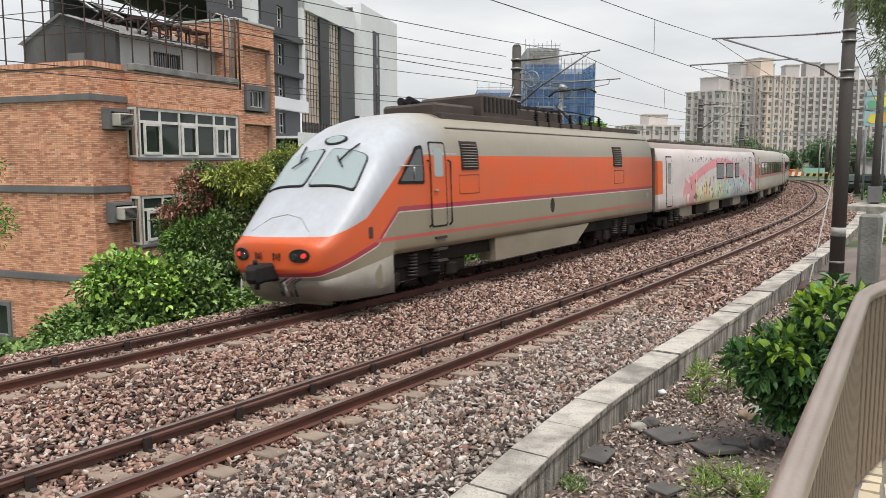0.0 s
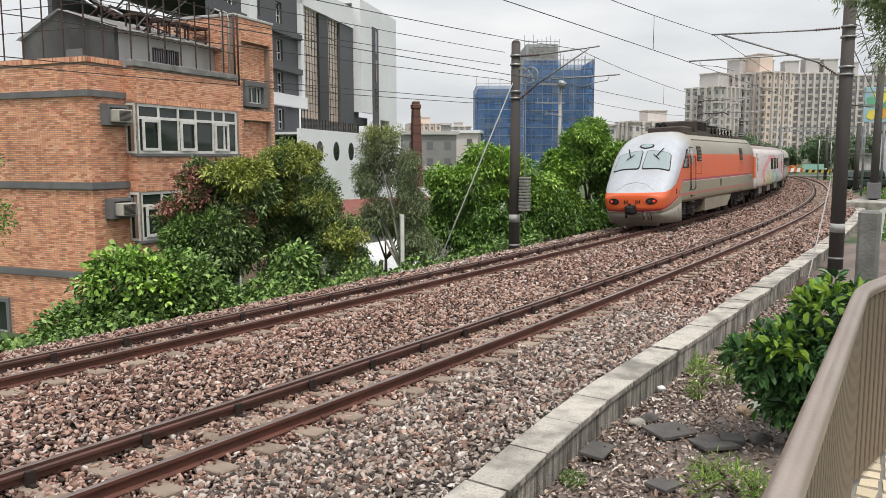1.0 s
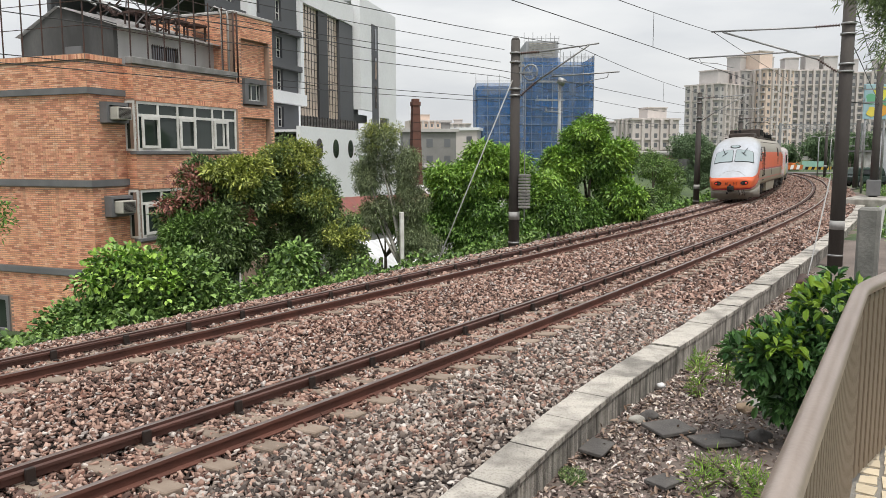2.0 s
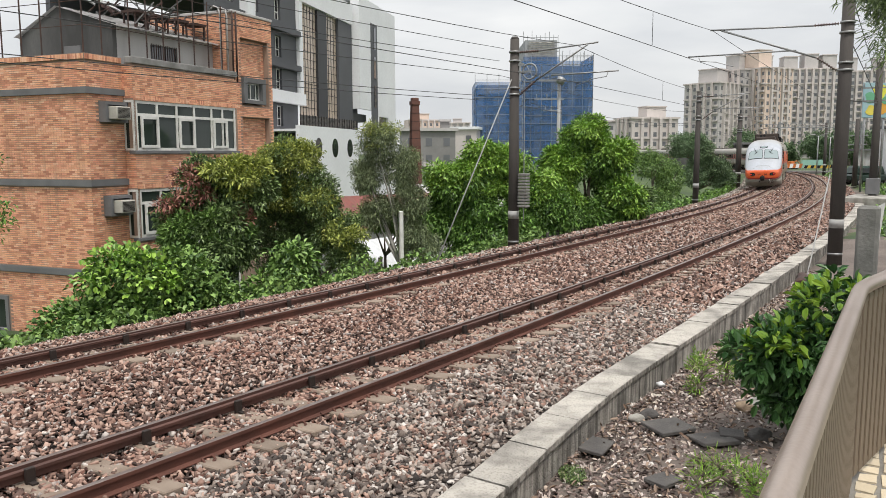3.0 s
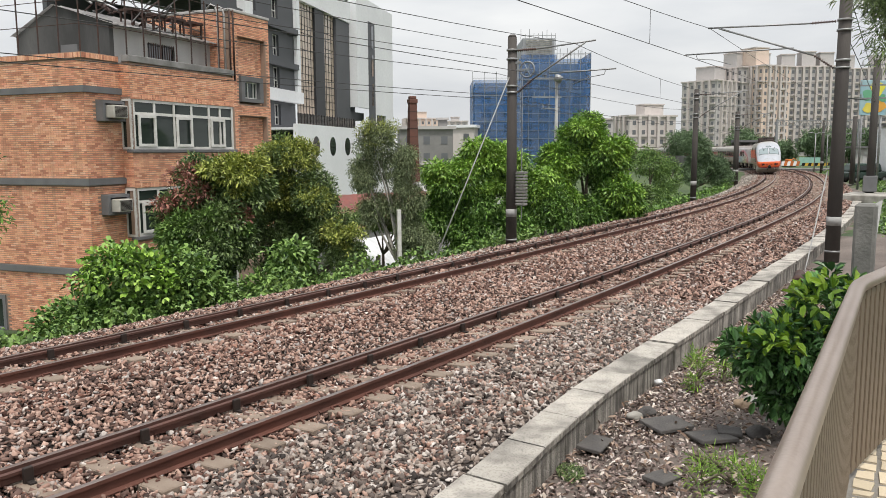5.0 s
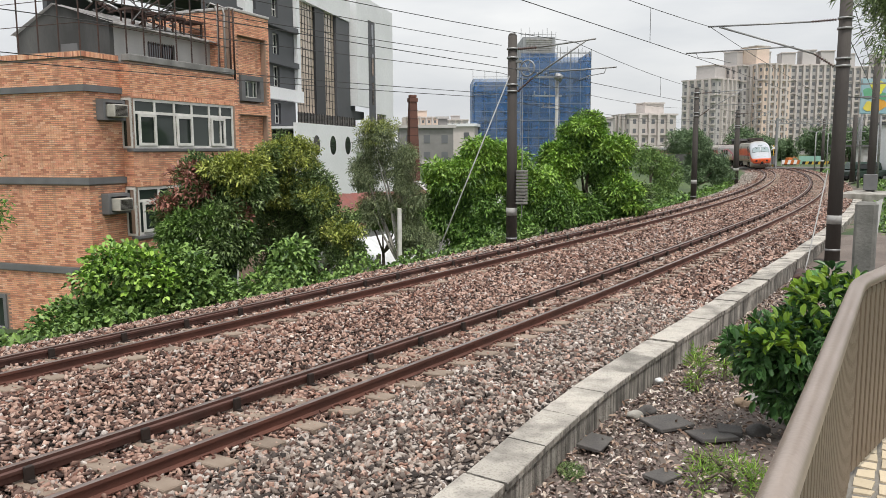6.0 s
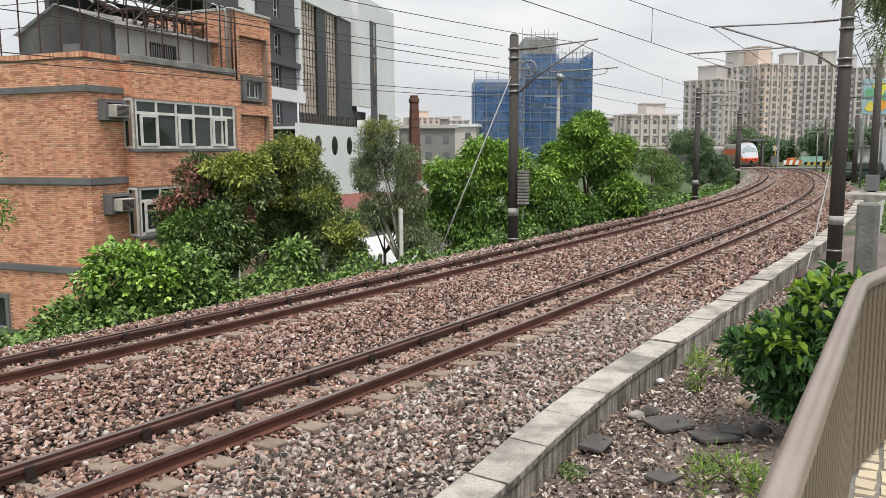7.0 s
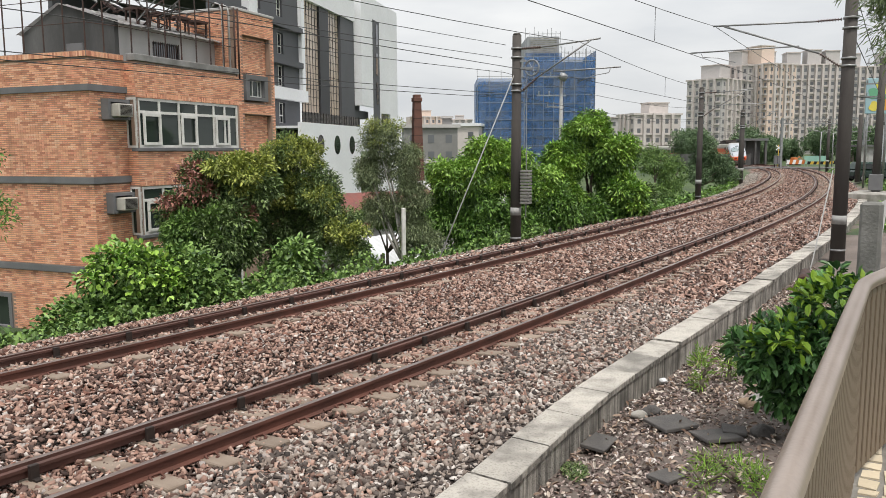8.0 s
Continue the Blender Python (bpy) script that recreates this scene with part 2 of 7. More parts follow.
# ---- ground, ballast bed and tracks ----
def ground_height(x, y):
    i = int(np.argmin((X_ALL[::8] - x) ** 2 + (Y_ALL[::8] - y) ** 2)) * 8
    t = T_ALL[i]
    off = -math.sin(t) * (x - X_ALL[i]) + math.cos(t) * (y - Y_ALL[i])
    s = S_ALL[i]
    far = min(1.0, max(0.0, (s - 95) / 30))
    left = np.interp(off, [6.5, 8.2, 10.0, 13.0, 18.0], [-0.8, -1.1, -1.6, -2.8, -3.6])
    left = left * (1 - far) + -0.32 * far
    right = np.interp(off, [-7.0, -5.6, -4.6, -2.4, -1.6], [1.35, -0.45, -0.62, -0.66, -0.8])
    far_r = min(1.0, max(0.0, (s - 20) / 15))
    right = right * (1 - far_r) + np.interp(off, [-14, -4, -2.4, -1.6], [0.0, -0.25, -0.5, -0.8]) * far_r
    return float(left if off > 2 else right), off, s


def spaced(lo, hi, step, reach):
    mid = list(np.arange(lo, hi + 0.01, step))
    grow, d, v = [], step, 0.0
    while v < reach:
        d *= 1.35
        v += d
        grow.append(v)
    return [lo - g for g in grow[::-1]] + mid + [hi + g for g in grow]


def build_ground():
    xs, ys = spaced(-45, 75, 1.0, 2500), spaced(-14, 165, 1.0, 2500)
    verts = [(x, y, ground_height(x, y)[0] + 0.06 * noise.noise(Vector((x * 0.6, y * 0.6, 0)))) for y in ys for x in xs]
    n = len(xs)
    faces = [(j * n + i, j * n + i + 1, (j + 1) * n + i + 1, (j + 1) * n + i) for j in range(len(ys) - 1) for i in range(n - 1)]
    me = mesh_from("ground", verts, faces, M_SOIL, True)
    me.materials.append(M_GRASS)
    for p in me.polygons:
        c = p.center
        _, off, s = ground_height(c.x, c.y)
        if off > 7.2 or off < -7 or (s > 30 and off < -2.4):
            p.material_index = 1
    tagged(new("ground", me), "sloping verge of soil, weeds and low grass", "ground", kind="structure")


build_ground()
S_LINE = list(np.arange(-22, 60, 1.0)) + list(np.arange(60, 262, 2.0))


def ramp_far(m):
    """Fades most of the bed's painted gap shade out between 25 and 60 m along Y."""
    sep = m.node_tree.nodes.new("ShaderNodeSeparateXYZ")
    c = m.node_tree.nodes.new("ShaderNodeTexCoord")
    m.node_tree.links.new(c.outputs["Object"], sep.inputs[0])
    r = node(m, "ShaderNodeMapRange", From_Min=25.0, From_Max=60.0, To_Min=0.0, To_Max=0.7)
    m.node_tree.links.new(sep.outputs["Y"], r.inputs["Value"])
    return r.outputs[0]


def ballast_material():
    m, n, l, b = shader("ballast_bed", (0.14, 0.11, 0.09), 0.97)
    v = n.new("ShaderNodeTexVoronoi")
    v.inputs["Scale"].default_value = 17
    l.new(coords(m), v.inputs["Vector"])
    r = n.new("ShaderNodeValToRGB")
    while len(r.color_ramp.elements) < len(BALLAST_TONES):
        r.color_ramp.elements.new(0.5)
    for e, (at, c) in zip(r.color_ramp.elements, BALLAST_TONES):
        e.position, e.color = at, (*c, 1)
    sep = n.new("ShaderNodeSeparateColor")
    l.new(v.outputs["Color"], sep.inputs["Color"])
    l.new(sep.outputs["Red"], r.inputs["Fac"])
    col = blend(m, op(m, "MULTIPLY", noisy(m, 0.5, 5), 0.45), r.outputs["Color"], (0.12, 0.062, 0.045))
    # near-black painted in for the shade between the loose stones
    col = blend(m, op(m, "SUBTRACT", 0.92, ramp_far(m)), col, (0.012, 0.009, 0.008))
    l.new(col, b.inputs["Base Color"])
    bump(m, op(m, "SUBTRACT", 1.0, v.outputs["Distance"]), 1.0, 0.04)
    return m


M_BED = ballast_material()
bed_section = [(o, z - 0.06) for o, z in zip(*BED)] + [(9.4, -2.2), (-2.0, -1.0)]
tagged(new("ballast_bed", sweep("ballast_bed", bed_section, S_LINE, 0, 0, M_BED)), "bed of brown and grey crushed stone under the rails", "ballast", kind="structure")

shoulder_s = [-7, -4, -1, 1, 2.5, 4.4, 5.9, 7.2, 9.0]
shoulder = []
for v in shoulder_s:
    e = float(np.interp(v, *KERB_EDGE))
    shoulder += [line(v, -1.9, -0.285), line(v, e - 0.1, -0.3), line(v, e - 0.1, -0.9), line(v, -1.9, -0.9)]
shoulder_faces = [(4 * i + k, 4 * i + (k + 1) % 4, 4 * i + 4 + (k + 1) % 4, 4 * i + 4 + k) for i in range(len(shoulder_s) - 1) for k in range(4)]
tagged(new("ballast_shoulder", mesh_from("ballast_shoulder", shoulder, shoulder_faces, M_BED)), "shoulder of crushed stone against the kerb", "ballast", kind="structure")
RAIL = [(-0.0325, 0.0), (-0.0325, -0.035), (-0.009, -0.045), (-0.009, -0.125), (-0.06, -0.14), (-0.06, -0.15), (0.06, -0.15), (0.06, -0.14), (0.009, -0.125), (0.009, -0.045), (0.0325, -0.035), (0.0325, 0.0), (0.02, 0.006), (-0.02, 0.006)]


def rail_mesh(off, z, rust):
    me = sweep("rail", RAIL, S_LINE, off, z, rust)
    me.materials.append(M_RAILTOP)
    for p in me.polygons:
        if p.normal.z > 0.8 and p.center.z > z - 0.02:
            p.material_index = 1
    return me


sleeper_me = bpy.data.meshes.new("sleeper")
_b = box(-0.12, -1.0, -0.21, 0.12, 1.0, 0.0, 0.012)
_b.to_mesh(sleeper_me)
_b.free()
sleeper_me.materials.append(M_SLEEPER)


def plain_mesh(name, bm, material):
    me = bpy.data.meshes.new(name)
    bm.to_mesh(me)
    bm.free()
    me.materials.append(material)
    return me


_b = box(-0.045, -0.05, -0.13, 0.045, 0.0, 0.03, 0.006)
box_into(_b, -0.03, -0.13, -0.13, 0.03, -0.04, -0.1)
bracket_me = plain_mesh("guard_bracket", _b, M_IRON)
clip_me = plain_mesh("rail_clip", tube([(-0.06, -0.05, -0.02), (-0.06, 0.02, 0.03), (0.0, 0.05, 0.02), (0.06, 0.02, 0.03), (0.06, -0.06, -0.01), (0.0, -0.08, 0.02)], 0.014, 6), M_RUST)


def build_track(name, near, label):
    track = tagged(new(name), label, "railway track", kind="structure")
    part("rail", rail_mesh(near, -0.006, M_RUST), None, track)
    part("rail", rail_mesh(near + GAUGE, -0.075, M_RUSTDARK), None, track)
    guard = [(-0.03, 0.0), (-0.03, -0.03), (-0.008, -0.04), (-0.008, -0.1), (0.008, -0.1), (0.008, -0.04), (0.03, -0.03), (0.03, 0.0)]
    part("guard_rail", sweep("guard_rail", guard, S_LINE, near + GAUGE - 0.125, -0.085, M_RUSTDARK), None, track, "rusty guard rail beside the inner rail")
    for k in range(110):
        s = -18 + k * 1.24
        ob = part("guard_bracket", bracket_me, None, track)
        ob.matrix_basis = Matrix.Translation(line(s, near + GAUGE - 0.155, -0.09)) @ pose(0, 0, 0, 0, 0, math.degrees(heading(s)))
        if k < 60:
            for ss in (s, s + 0.62):
                ob = part("rail_clip", clip_me, None, track)
                ob.matrix_basis = Matrix.Translation(line(ss, near - 0.085, -0.155)) @ pose(0, 0, 0, 0, 0, math.degrees(heading(ss)))
    for k in range(200):
        s = -18 + k * 0.62
        c = line(s, near + GAUGE / 2, -0.19)
        ob = part("sleeper", sleeper_me, None, track)
        ob.matrix_basis = Matrix.Translation(c) @ pose(0, 0, 0, 0, 0, math.degrees(heading(s))) @ pose(0, 0, 0, -3.5)
    return track


near_track = build_track("near_track", 0.0, "single railway track with rusty rails on concrete sleepers")
far_track = build_track("far_track", GAUGE + GAP, "second railway track with rusty rails on concrete sleepers")


CUBE_POINTS = [(1, 1, 0.7), (-1, 1, 0.55), (-1, -1, 0.75), (1, -1, 0.6), (1, 1, -0.8), (-1, 1, -0.8), (-1, -1, -0.8), (1, -1, -0.8)]
CUBE_FACES = [(0, 1, 2, 3), (4, 7, 6, 5), (0, 4, 5, 1), (1, 5, 6, 2), (2, 6, 7, 3), (3, 7, 4, 0)]
CHIP_POINTS = [(1.25, 0.1, 0), (-0.1, 1.25, 0.1), (-1.25, 0, 0), (0.1, -1.25, 0), (0.1, 0, 1.1), (0, 0.1, -1.1)]
CHIP_FACES = [(0, 1, 4), (1, 2, 4), (2, 3, 4), (3, 0, 4), (1, 0, 5), (2, 1, 5), (3, 2, 5), (0, 3, 5)]


def stones(name, count, region, size_of, seed, label, material, lift=0.0, chips=False):
    """Broken stones strewn over a stretch of the line: (from, to, from off, to off, crowding to the start)."""
    rng = np.random.default_rng(seed)
    base = np.array(CHIP_POINTS if chips else CUBE_POINTS, float) * 0.5
    sides = np.array(CHIP_FACES if chips else CUBE_FACES)
    nv, (nf, per) = len(base), sides.shape
    s = rng.uniform(region[0], region[1], count)
    if region[4]:
        s = region[0] + (region[1] - region[0]) * rng.random(count) ** region[4]
    o = rng.uniform(region[2], region[3], count)
    if lift == 0.0:
        keep = o > np.interp(s, *KERB_EDGE) + 0.035
        s, o = s[keep], o[keep]
        count = len(s)
    t = np.interp(s, S_ALL, T_ALL)
    px, py = np.interp(s, S_ALL, X_ALL) - np.sin(t) * o, np.interp(s, S_ALL, Y_ALL) + np.cos(t) * o
    pz = np.interp(o, *BED) if lift == 0.0 else np.full(count, lift)
    size = size_of(s, rng, count)
    shape = base[None] * (1 + rng.uniform(-0.3, 0.3, (count, nv, 3)))
    shape = shape * (size[:, None] * rng.uniform(0.65, 1.25, (count, 3)) * np.array([1.3, 0.95, 0.55]))[:, None, :]
    # most lie on their broad side, some stand on edge
    q = rng.normal(size=(count, 4)) * np.array([1.0, 0.4, 0.4, 1.0])
    q /= np.linalg.norm(q, axis=1)[:, None]
    w, x, y, z = q.T
    rot = np.stack([1 - 2 * (y * y + z * z), 2 * (x * y - z * w), 2 * (x * z + y * w), 2 * (x * y + z * w), 1 - 2 * (x * x + z * z), 2 * (y * z - x * w),
                    2 * (x * z - y * w), 2 * (y * z + x * w), 1 - 2 * (x * x + y * y)], 1).reshape(count, 3, 3)
    pts = np.einsum("nij,nkj->nki", rot, shape) + np.stack([px, py, pz + rng.uniform(-0.35, 0.5, count) * size], 1)[:, None, :]
    me = bpy.data.meshes.new(name)
    me.vertices.add(count * nv)
    me.vertices.foreach_set("co", pts.reshape(-1))
    idx = (np.arange(count)[:, None, None] * nv + sides[None]).reshape(-1)
    me.loops.add(len(idx))
    me.loops.foreach_set("vertex_index", idx)
    me.polygons.add(count * nf)
    me.polygons.foreach_set("loop_start", np.arange(count * nf) * per)
    me.update(calc_edges=True)
    if chips:
        me.shade_flat()
    me.materials.append(material)
    return tagged(new(name, me), label, "gravel", kind="stuff")


stones("ballast_stones", 76000, (-5, 13, -1.86, 7.6, 1.15), lambda s, r, n: 0.044 * r.uniform(0.65, 1.4, n), 3, "loose brown and grey crushed stones around the rails", M_STONE)
stones("ballast_stones", 62000, (12, 50, -1.86, 7.6, 1.35), lambda s, r, n: (0.058 + 0.0006 * np.clip(s, 0, 60)) * r.uniform(0.7, 1.45, n), 13, "loose brown crushed stones around the rails", M_STONE, chips=True)
stones("ballast_stones", 24000, (-3, 13, -2.6, -0.35, 0), lambda s, r, n: 0.043 * r.uniform(0.7, 1.5, n), 4, "loose grey crushed stones beside the near rail", M_STONEGREY)
stones("ballast_stones", 16000, (-8, 45, -0.5, 1.5, 1.5), lambda s, r, n: 0.05 * r.uniform(0.6, 1.3, n), 6, "rust-stained crushed stones between the near rails", M_STONERUST, chips=True)
stones("ballast_stones", 22000, (-8, 60, 2.6, 6.4, 1.3), lambda s, r, n: 0.062 * r.uniform(0.6, 1.3, n), 7, "rust-stained crushed stones around the far rails", M_STONERUST, chips=True)
stones("ballast_stones", 24000, (46, 150, -1.86, 6.6, 1.2), lambda s, r, n: 0.085 * r.uniform(0.7, 1.4, n), 8, "brown crushed stones on the far bend of the line", M_STONE, chips=True)
stones("edge_gravel", 12000, (14, 110, 6.1, 8.0, 1.2), lambda s, r, n: 0.075 * r.uniform(0.6, 1.4, n), 9, "pale gravel along the outer edge of the line", M_STONEPALE, chips=True)


# ---- train ----
def train_place(s, length, off=FAR_MID):
    """The pose of a car whose rear end is at s: its bogies stand on the track."""
    a, b = line(s + 0.17 * length, off, -0.03), line(s + 0.83 * length, off, -0.03)
    turn = math.degrees(math.atan2(b.y - a.y, b.x - a.x)) - 90
    mid = (a + b) / 2
    return pose(mid.x, mid.y, mid.z, 0, 0, turn) @ pose(0, 0, 0, 0, -2.2, 0)


NOSE_ROWS = [(0.0, 7.5), (0.5, 17.3), (1.0, 27.1), (1.5, 36.7), (2.0, 46.2), (2.5, 55.6), (2.8, 61.2), (3.0, 64.8), (3.5, 73.8), (4.0, 82.8), (4.5, 92.0), (5.0, 101.4),
             (5.5, 110.9), (6.0, 120.0), (6.5, 128.8), (7.0, 136.4), (7.5, 143.5), (8.0, 150.0)]
LOCO_L, COACH_L = 17.3, 19.3
# ---- more materials ----
M_BRICK = worn("brick_joint_mortar", (0.36, 0.255, 0.195), (0.2, 0.135, 0.10), 0.95, big=0.6, fine=30, relief=0.4)


def tile_material(name, chance):
    """Glazed brick tiles, each a tone of its own, with soot and rain stains over them."""
    m, n, l, b = shader(name, (0.6, 0.28, 0.16), 0.72)
    r = n.new("ShaderNodeValToRGB")
    stops = ((0.0, (0.44, 0.17, 0.105)), (0.25, (0.66, 0.31, 0.185)), (0.55, (0.84, 0.47, 0.285)), (0.8, (0.73, 0.31, 0.20)), (1.0, (0.86, 0.55, 0.37)))
    while len(r.color_ramp.elements) < len(stops):
        r.color_ramp.elements.new(0.5)
    for e, (at, c) in zip(r.color_ramp.elements, stops):
        e.position, e.color = at, (*c, 1)
    l.new(n.new("ShaderNodeObjectInfo").outputs["Random"] if chance else n.new("ShaderNodeNewGeometry").outputs["Random Per Island"], r.inputs["Fac"])
    col = blend(m, op(m, "MULTIPLY", noisy(m, 0.5, 6, (1, 1, 0.4)), 0.2), r.outputs["Color"], (0.33, 0.18, 0.12))
    col = blend(m, op(m, "MULTIPLY", noisy(m, 3.0, 5, (1, 1, 0.08), 0.55, 0.72), 0.32), col, (0.14, 0.09, 0.065))
    l.new(col, b.inputs["Base Color"])
    bump(m, noisy(m, 40, 3), 0.15, 0.004)
    return m


M_BRICKTILE, M_BRICKPIECE = tile_material("orange_brick_tile", False), tile_material("orange_single_brick", True)
M_BANDGREY = worn("grey_render_band", (0.17, 0.17, 0.175), (0.09, 0.09, 0.092), 0.9, big=1.2, fine=40)
M_BANDLIGHT = worn("weathered_coping", (0.30, 0.295, 0.285), (0.12, 0.115, 0.11), 0.92, big=1.5, fine=30, relief=0.5, amount=0.9)
M_DARKCONC = worn("stained_dark_concrete", (0.05, 0.05, 0.05), (0.2, 0.2, 0.195), 0.9, big=0.7, fine=20, stretch=(1, 1, 0.35), amount=0.45)
M_PALEWALL = worn("pale_grey_render", (0.50, 0.49, 0.48), (0.32, 0.31, 0.30), 0.9, big=0.9, fine=40, stretch=(1, 1, 0.4))
M_WHITEFRAME = worn("white_window_frame", (0.74, 0.73, 0.70), (0.5, 0.48, 0.45), 0.5, big=3, fine=60)
M_GLASS = glass_mat("window_glass", (0.03, 0.04, 0.036))
M_GLASS.node_tree.nodes["Principled BSDF"].inputs["Coat Weight"].default_value = 0.0
M_GLASS.node_tree.nodes["Principled BSDF"].inputs["Specular IOR Level"].default_value = 0.45
M_DARKGLASS = glass_mat("dark_glass", (0.02, 0.022, 0.026))
M_DARKPIER = worn("near_black_cladding", (0.032, 0.033, 0.037), (0.022, 0.023, 0.025), 0.5, big=0.3, fine=6, relief=0.05)
M_GREYPANEL = worn("dark_grey_cladding", (0.085, 0.088, 0.098), (0.06, 0.062, 0.068), 0.6, big=0.3, fine=6, relief=0.05)
M_WHITECLAD = worn("white_cladding", (0.80, 0.81, 0.83), (0.68, 0.69, 0.71), 0.6, big=0.2, fine=5, relief=0.05)
M_METALRUST = worn("dark_rusty_iron", (0.05, 0.035, 0.032), (0.11, 0.05, 0.035), 0.8, 0.2, big=4, fine=50)
# warm pale base colour paints in the sky reflected by the glass
M_CURTAIN = worn("sky_toned_curtain_glass", (0.56, 0.46, 0.37), (0.34, 0.30, 0.27), 0.08, big=0.3, fine=2, relief=0.0)
M_AC = worn("cream_air_conditioner", (0.48, 0.46, 0.41), (0.3, 0.28, 0.25), 0.6, big=4, fine=50)
M_ROOFSHEET = worn("corrugated_sheet", (0.5, 0.5, 0.5), (0.25, 0.2, 0.17), 0.6, 0.3, big=1.5, fine=30)
M_REDROOF = worn("red_roof_sheet", (0.22, 0.065, 0.05), (0.10, 0.05, 0.042), 0.7, big=2, fine=20)
M_WHITEROOF = worn("white_roof_sheet", (0.68, 0.70, 0.72), (0.5, 0.5, 0.5), 0.5, big=1, fine=20)
M_CHIMNEY = worn("dark_red_chimney_brick", (0.17, 0.075, 0.055), (0.08, 0.045, 0.04), 0.9, big=0.6, fine=12)


# ---- kerb, verge, fence ----
def build_kerb():
    wall = tagged(new("kerb_wall"), "low weathered concrete kerb wall of cast blocks", "kerb", kind="structure")
    edge = KERB_EDGE
    for k in range(58):
        s0, s1 = -6 + k * 1.02, -6 + (k + 1) * 1.02 - 0.022
        rnd = random.Random(k)
        lift, push = rnd.uniform(-0.016, 0.016), rnd.uniform(-0.02, 0.02)
        ends = [np.interp(v, *edge) + push for v in (s0, s1)]
        verts, faces = [], []
        prof = [(-0.47, -0.245), (-0.46, -0.235), (-0.01, -0.235), (0.0, -0.245), (0.0, -0.31), (-0.03, -0.31), (-0.03, -0.95), (-0.40, -0.95), (-0.43, -0.31), (-0.47, -0.31)]
        for v, e in ((s0, ends[0]), (s1, ends[1])):
            verts += [line(v, e + x, z + lift) for x, z in prof]
        n = len(prof)
        faces = [(i, (i + 1) % n, n + (i + 1) % n, n + i) for i in range(n)] + [tuple(range(n))[::-1], tuple(range(n, 2 * n))]
        cap = part("cap_block", mesh_from("cap_block", verts, faces, M_KERB), None, wall)
        for j in range(3):
            a, b = s0 + j * 0.34, s0 + j * 0.34 + 0.333
            verts = []
            for v in (a, b):
                e = np.interp(v, *edge) + push + rnd.uniform(-0.006, 0.006)
                verts += [line(v, e + x, z) for x, z in ((-0.45, -0.32 + lift), (-0.45, -0.95), (-0.38, -0.95), (-0.38, -0.32 + lift))]
            faces = [(i, (i + 1) % 4, 4 + (i + 1) % 4, 4 + i) for i in range(4)] + [(3, 2, 1, 0), (4, 5, 6, 7)]
            part("face_panel", mesh_from("face_panel", verts, faces, M_KERB), None, wall)

build_kerb()
M_BEIGE = worn("beige_painted_metal", (0.195, 0.15, 0.107), (0.085, 0.063, 0.043), 0.55, 0.2, big=9, fine=60, stretch=(1, 1, 0.05), relief=0.1)
M_PIPE = worn("brushed_bronze_pipe", (0.40, 0.325, 0.28), (0.28, 0.215, 0.18), 0.32, 0.55, big=2.5, fine=80, relief=0.08)
M_TILE = worn("cream_paving_tile", (0.62, 0.53, 0.38), (0.45, 0.37, 0.27), 0.8, big=3, fine=50, each=0.15)
M_TILEGREY = worn("grey_paving_tile", (0.30, 0.29, 0.28), (0.2, 0.19, 0.18), 0.8, big=3, fine=50, each=0.15)
M_GROUT = worn("path_grout", (0.27, 0.255, 0.23), (0.1, 0.09, 0.075), 0.95, big=3, fine=60, relief=0.6)
FENCE_DIR = Vector((math.cos(radians(58.96)), math.sin(radians(58.96)), 0))
FENCE_SIDE = Vector((-FENCE_DIR.y, FENCE_DIR.x, 0))
PATH_Z, RAIL_Z = 1.213, 2.213
FENCE_AT = FENCE_SIDE * 0.175
BEND = FENCE_AT + FENCE_DIR * 4.2
BEND_DIR = Vector((math.cos(radians(47)), math.sin(radians(47)), 0))


def build_fence():
    f = thing("handrail_fence", Matrix(), "beige metal bar fence with a bronze pipe handrail beside the path", "fence")
    a, b, c = FENCE_AT - FENCE_DIR * 2.5, BEND, BEND + BEND_DIR * 3.0
    up = Vector((0, 0, RAIL_Z))
    curve = [a + up, a.lerp(b, 0.5) + up, b - FENCE_DIR * 0.16 + up, b - FENCE_DIR * 0.05 + up + BEND_DIR * 0.02, b + BEND_DIR * 0.12 + up, c + up]
    part("handrail", tube(curve, 0.035, 16), M_PIPE, f, "brushed bronze pipe handrail")
    for p, q, d in ((a, b, FENCE_DIR), (b, c, BEND_DIR)):
        ang = math.degrees(math.atan2(d.y, d.x))
        n = int((q - p).length / 0.085)
        for k in range(n):
            at = p + d * (0.05 + k * 0.085)
            part("bar", box(-0.03, -0.016, PATH_Z + 0.05, 0.03, 0.016, RAIL_Z - 0.03, 0.004), M_BEIGE, f).matrix_basis = Matrix.Translation((at.x, at.y, 0)) @ pose(0, 0, 0, 0, 0, ang)
        for z in (PATH_Z + 0.07, RAIL_Z - 0.06):
            m = (p + q) / 2
            part("cross_rail", box(-(q - p).length / 2, -0.012, z - 0.018, (q - p).length / 2, 0.012, z + 0.018, 0.003), M_BEIGE, f).matrix_basis = Matrix.Translation((m.x, m.y, 0)) @ pose(0, 0, 0, 0, 0, ang)
    return f


build_fence()


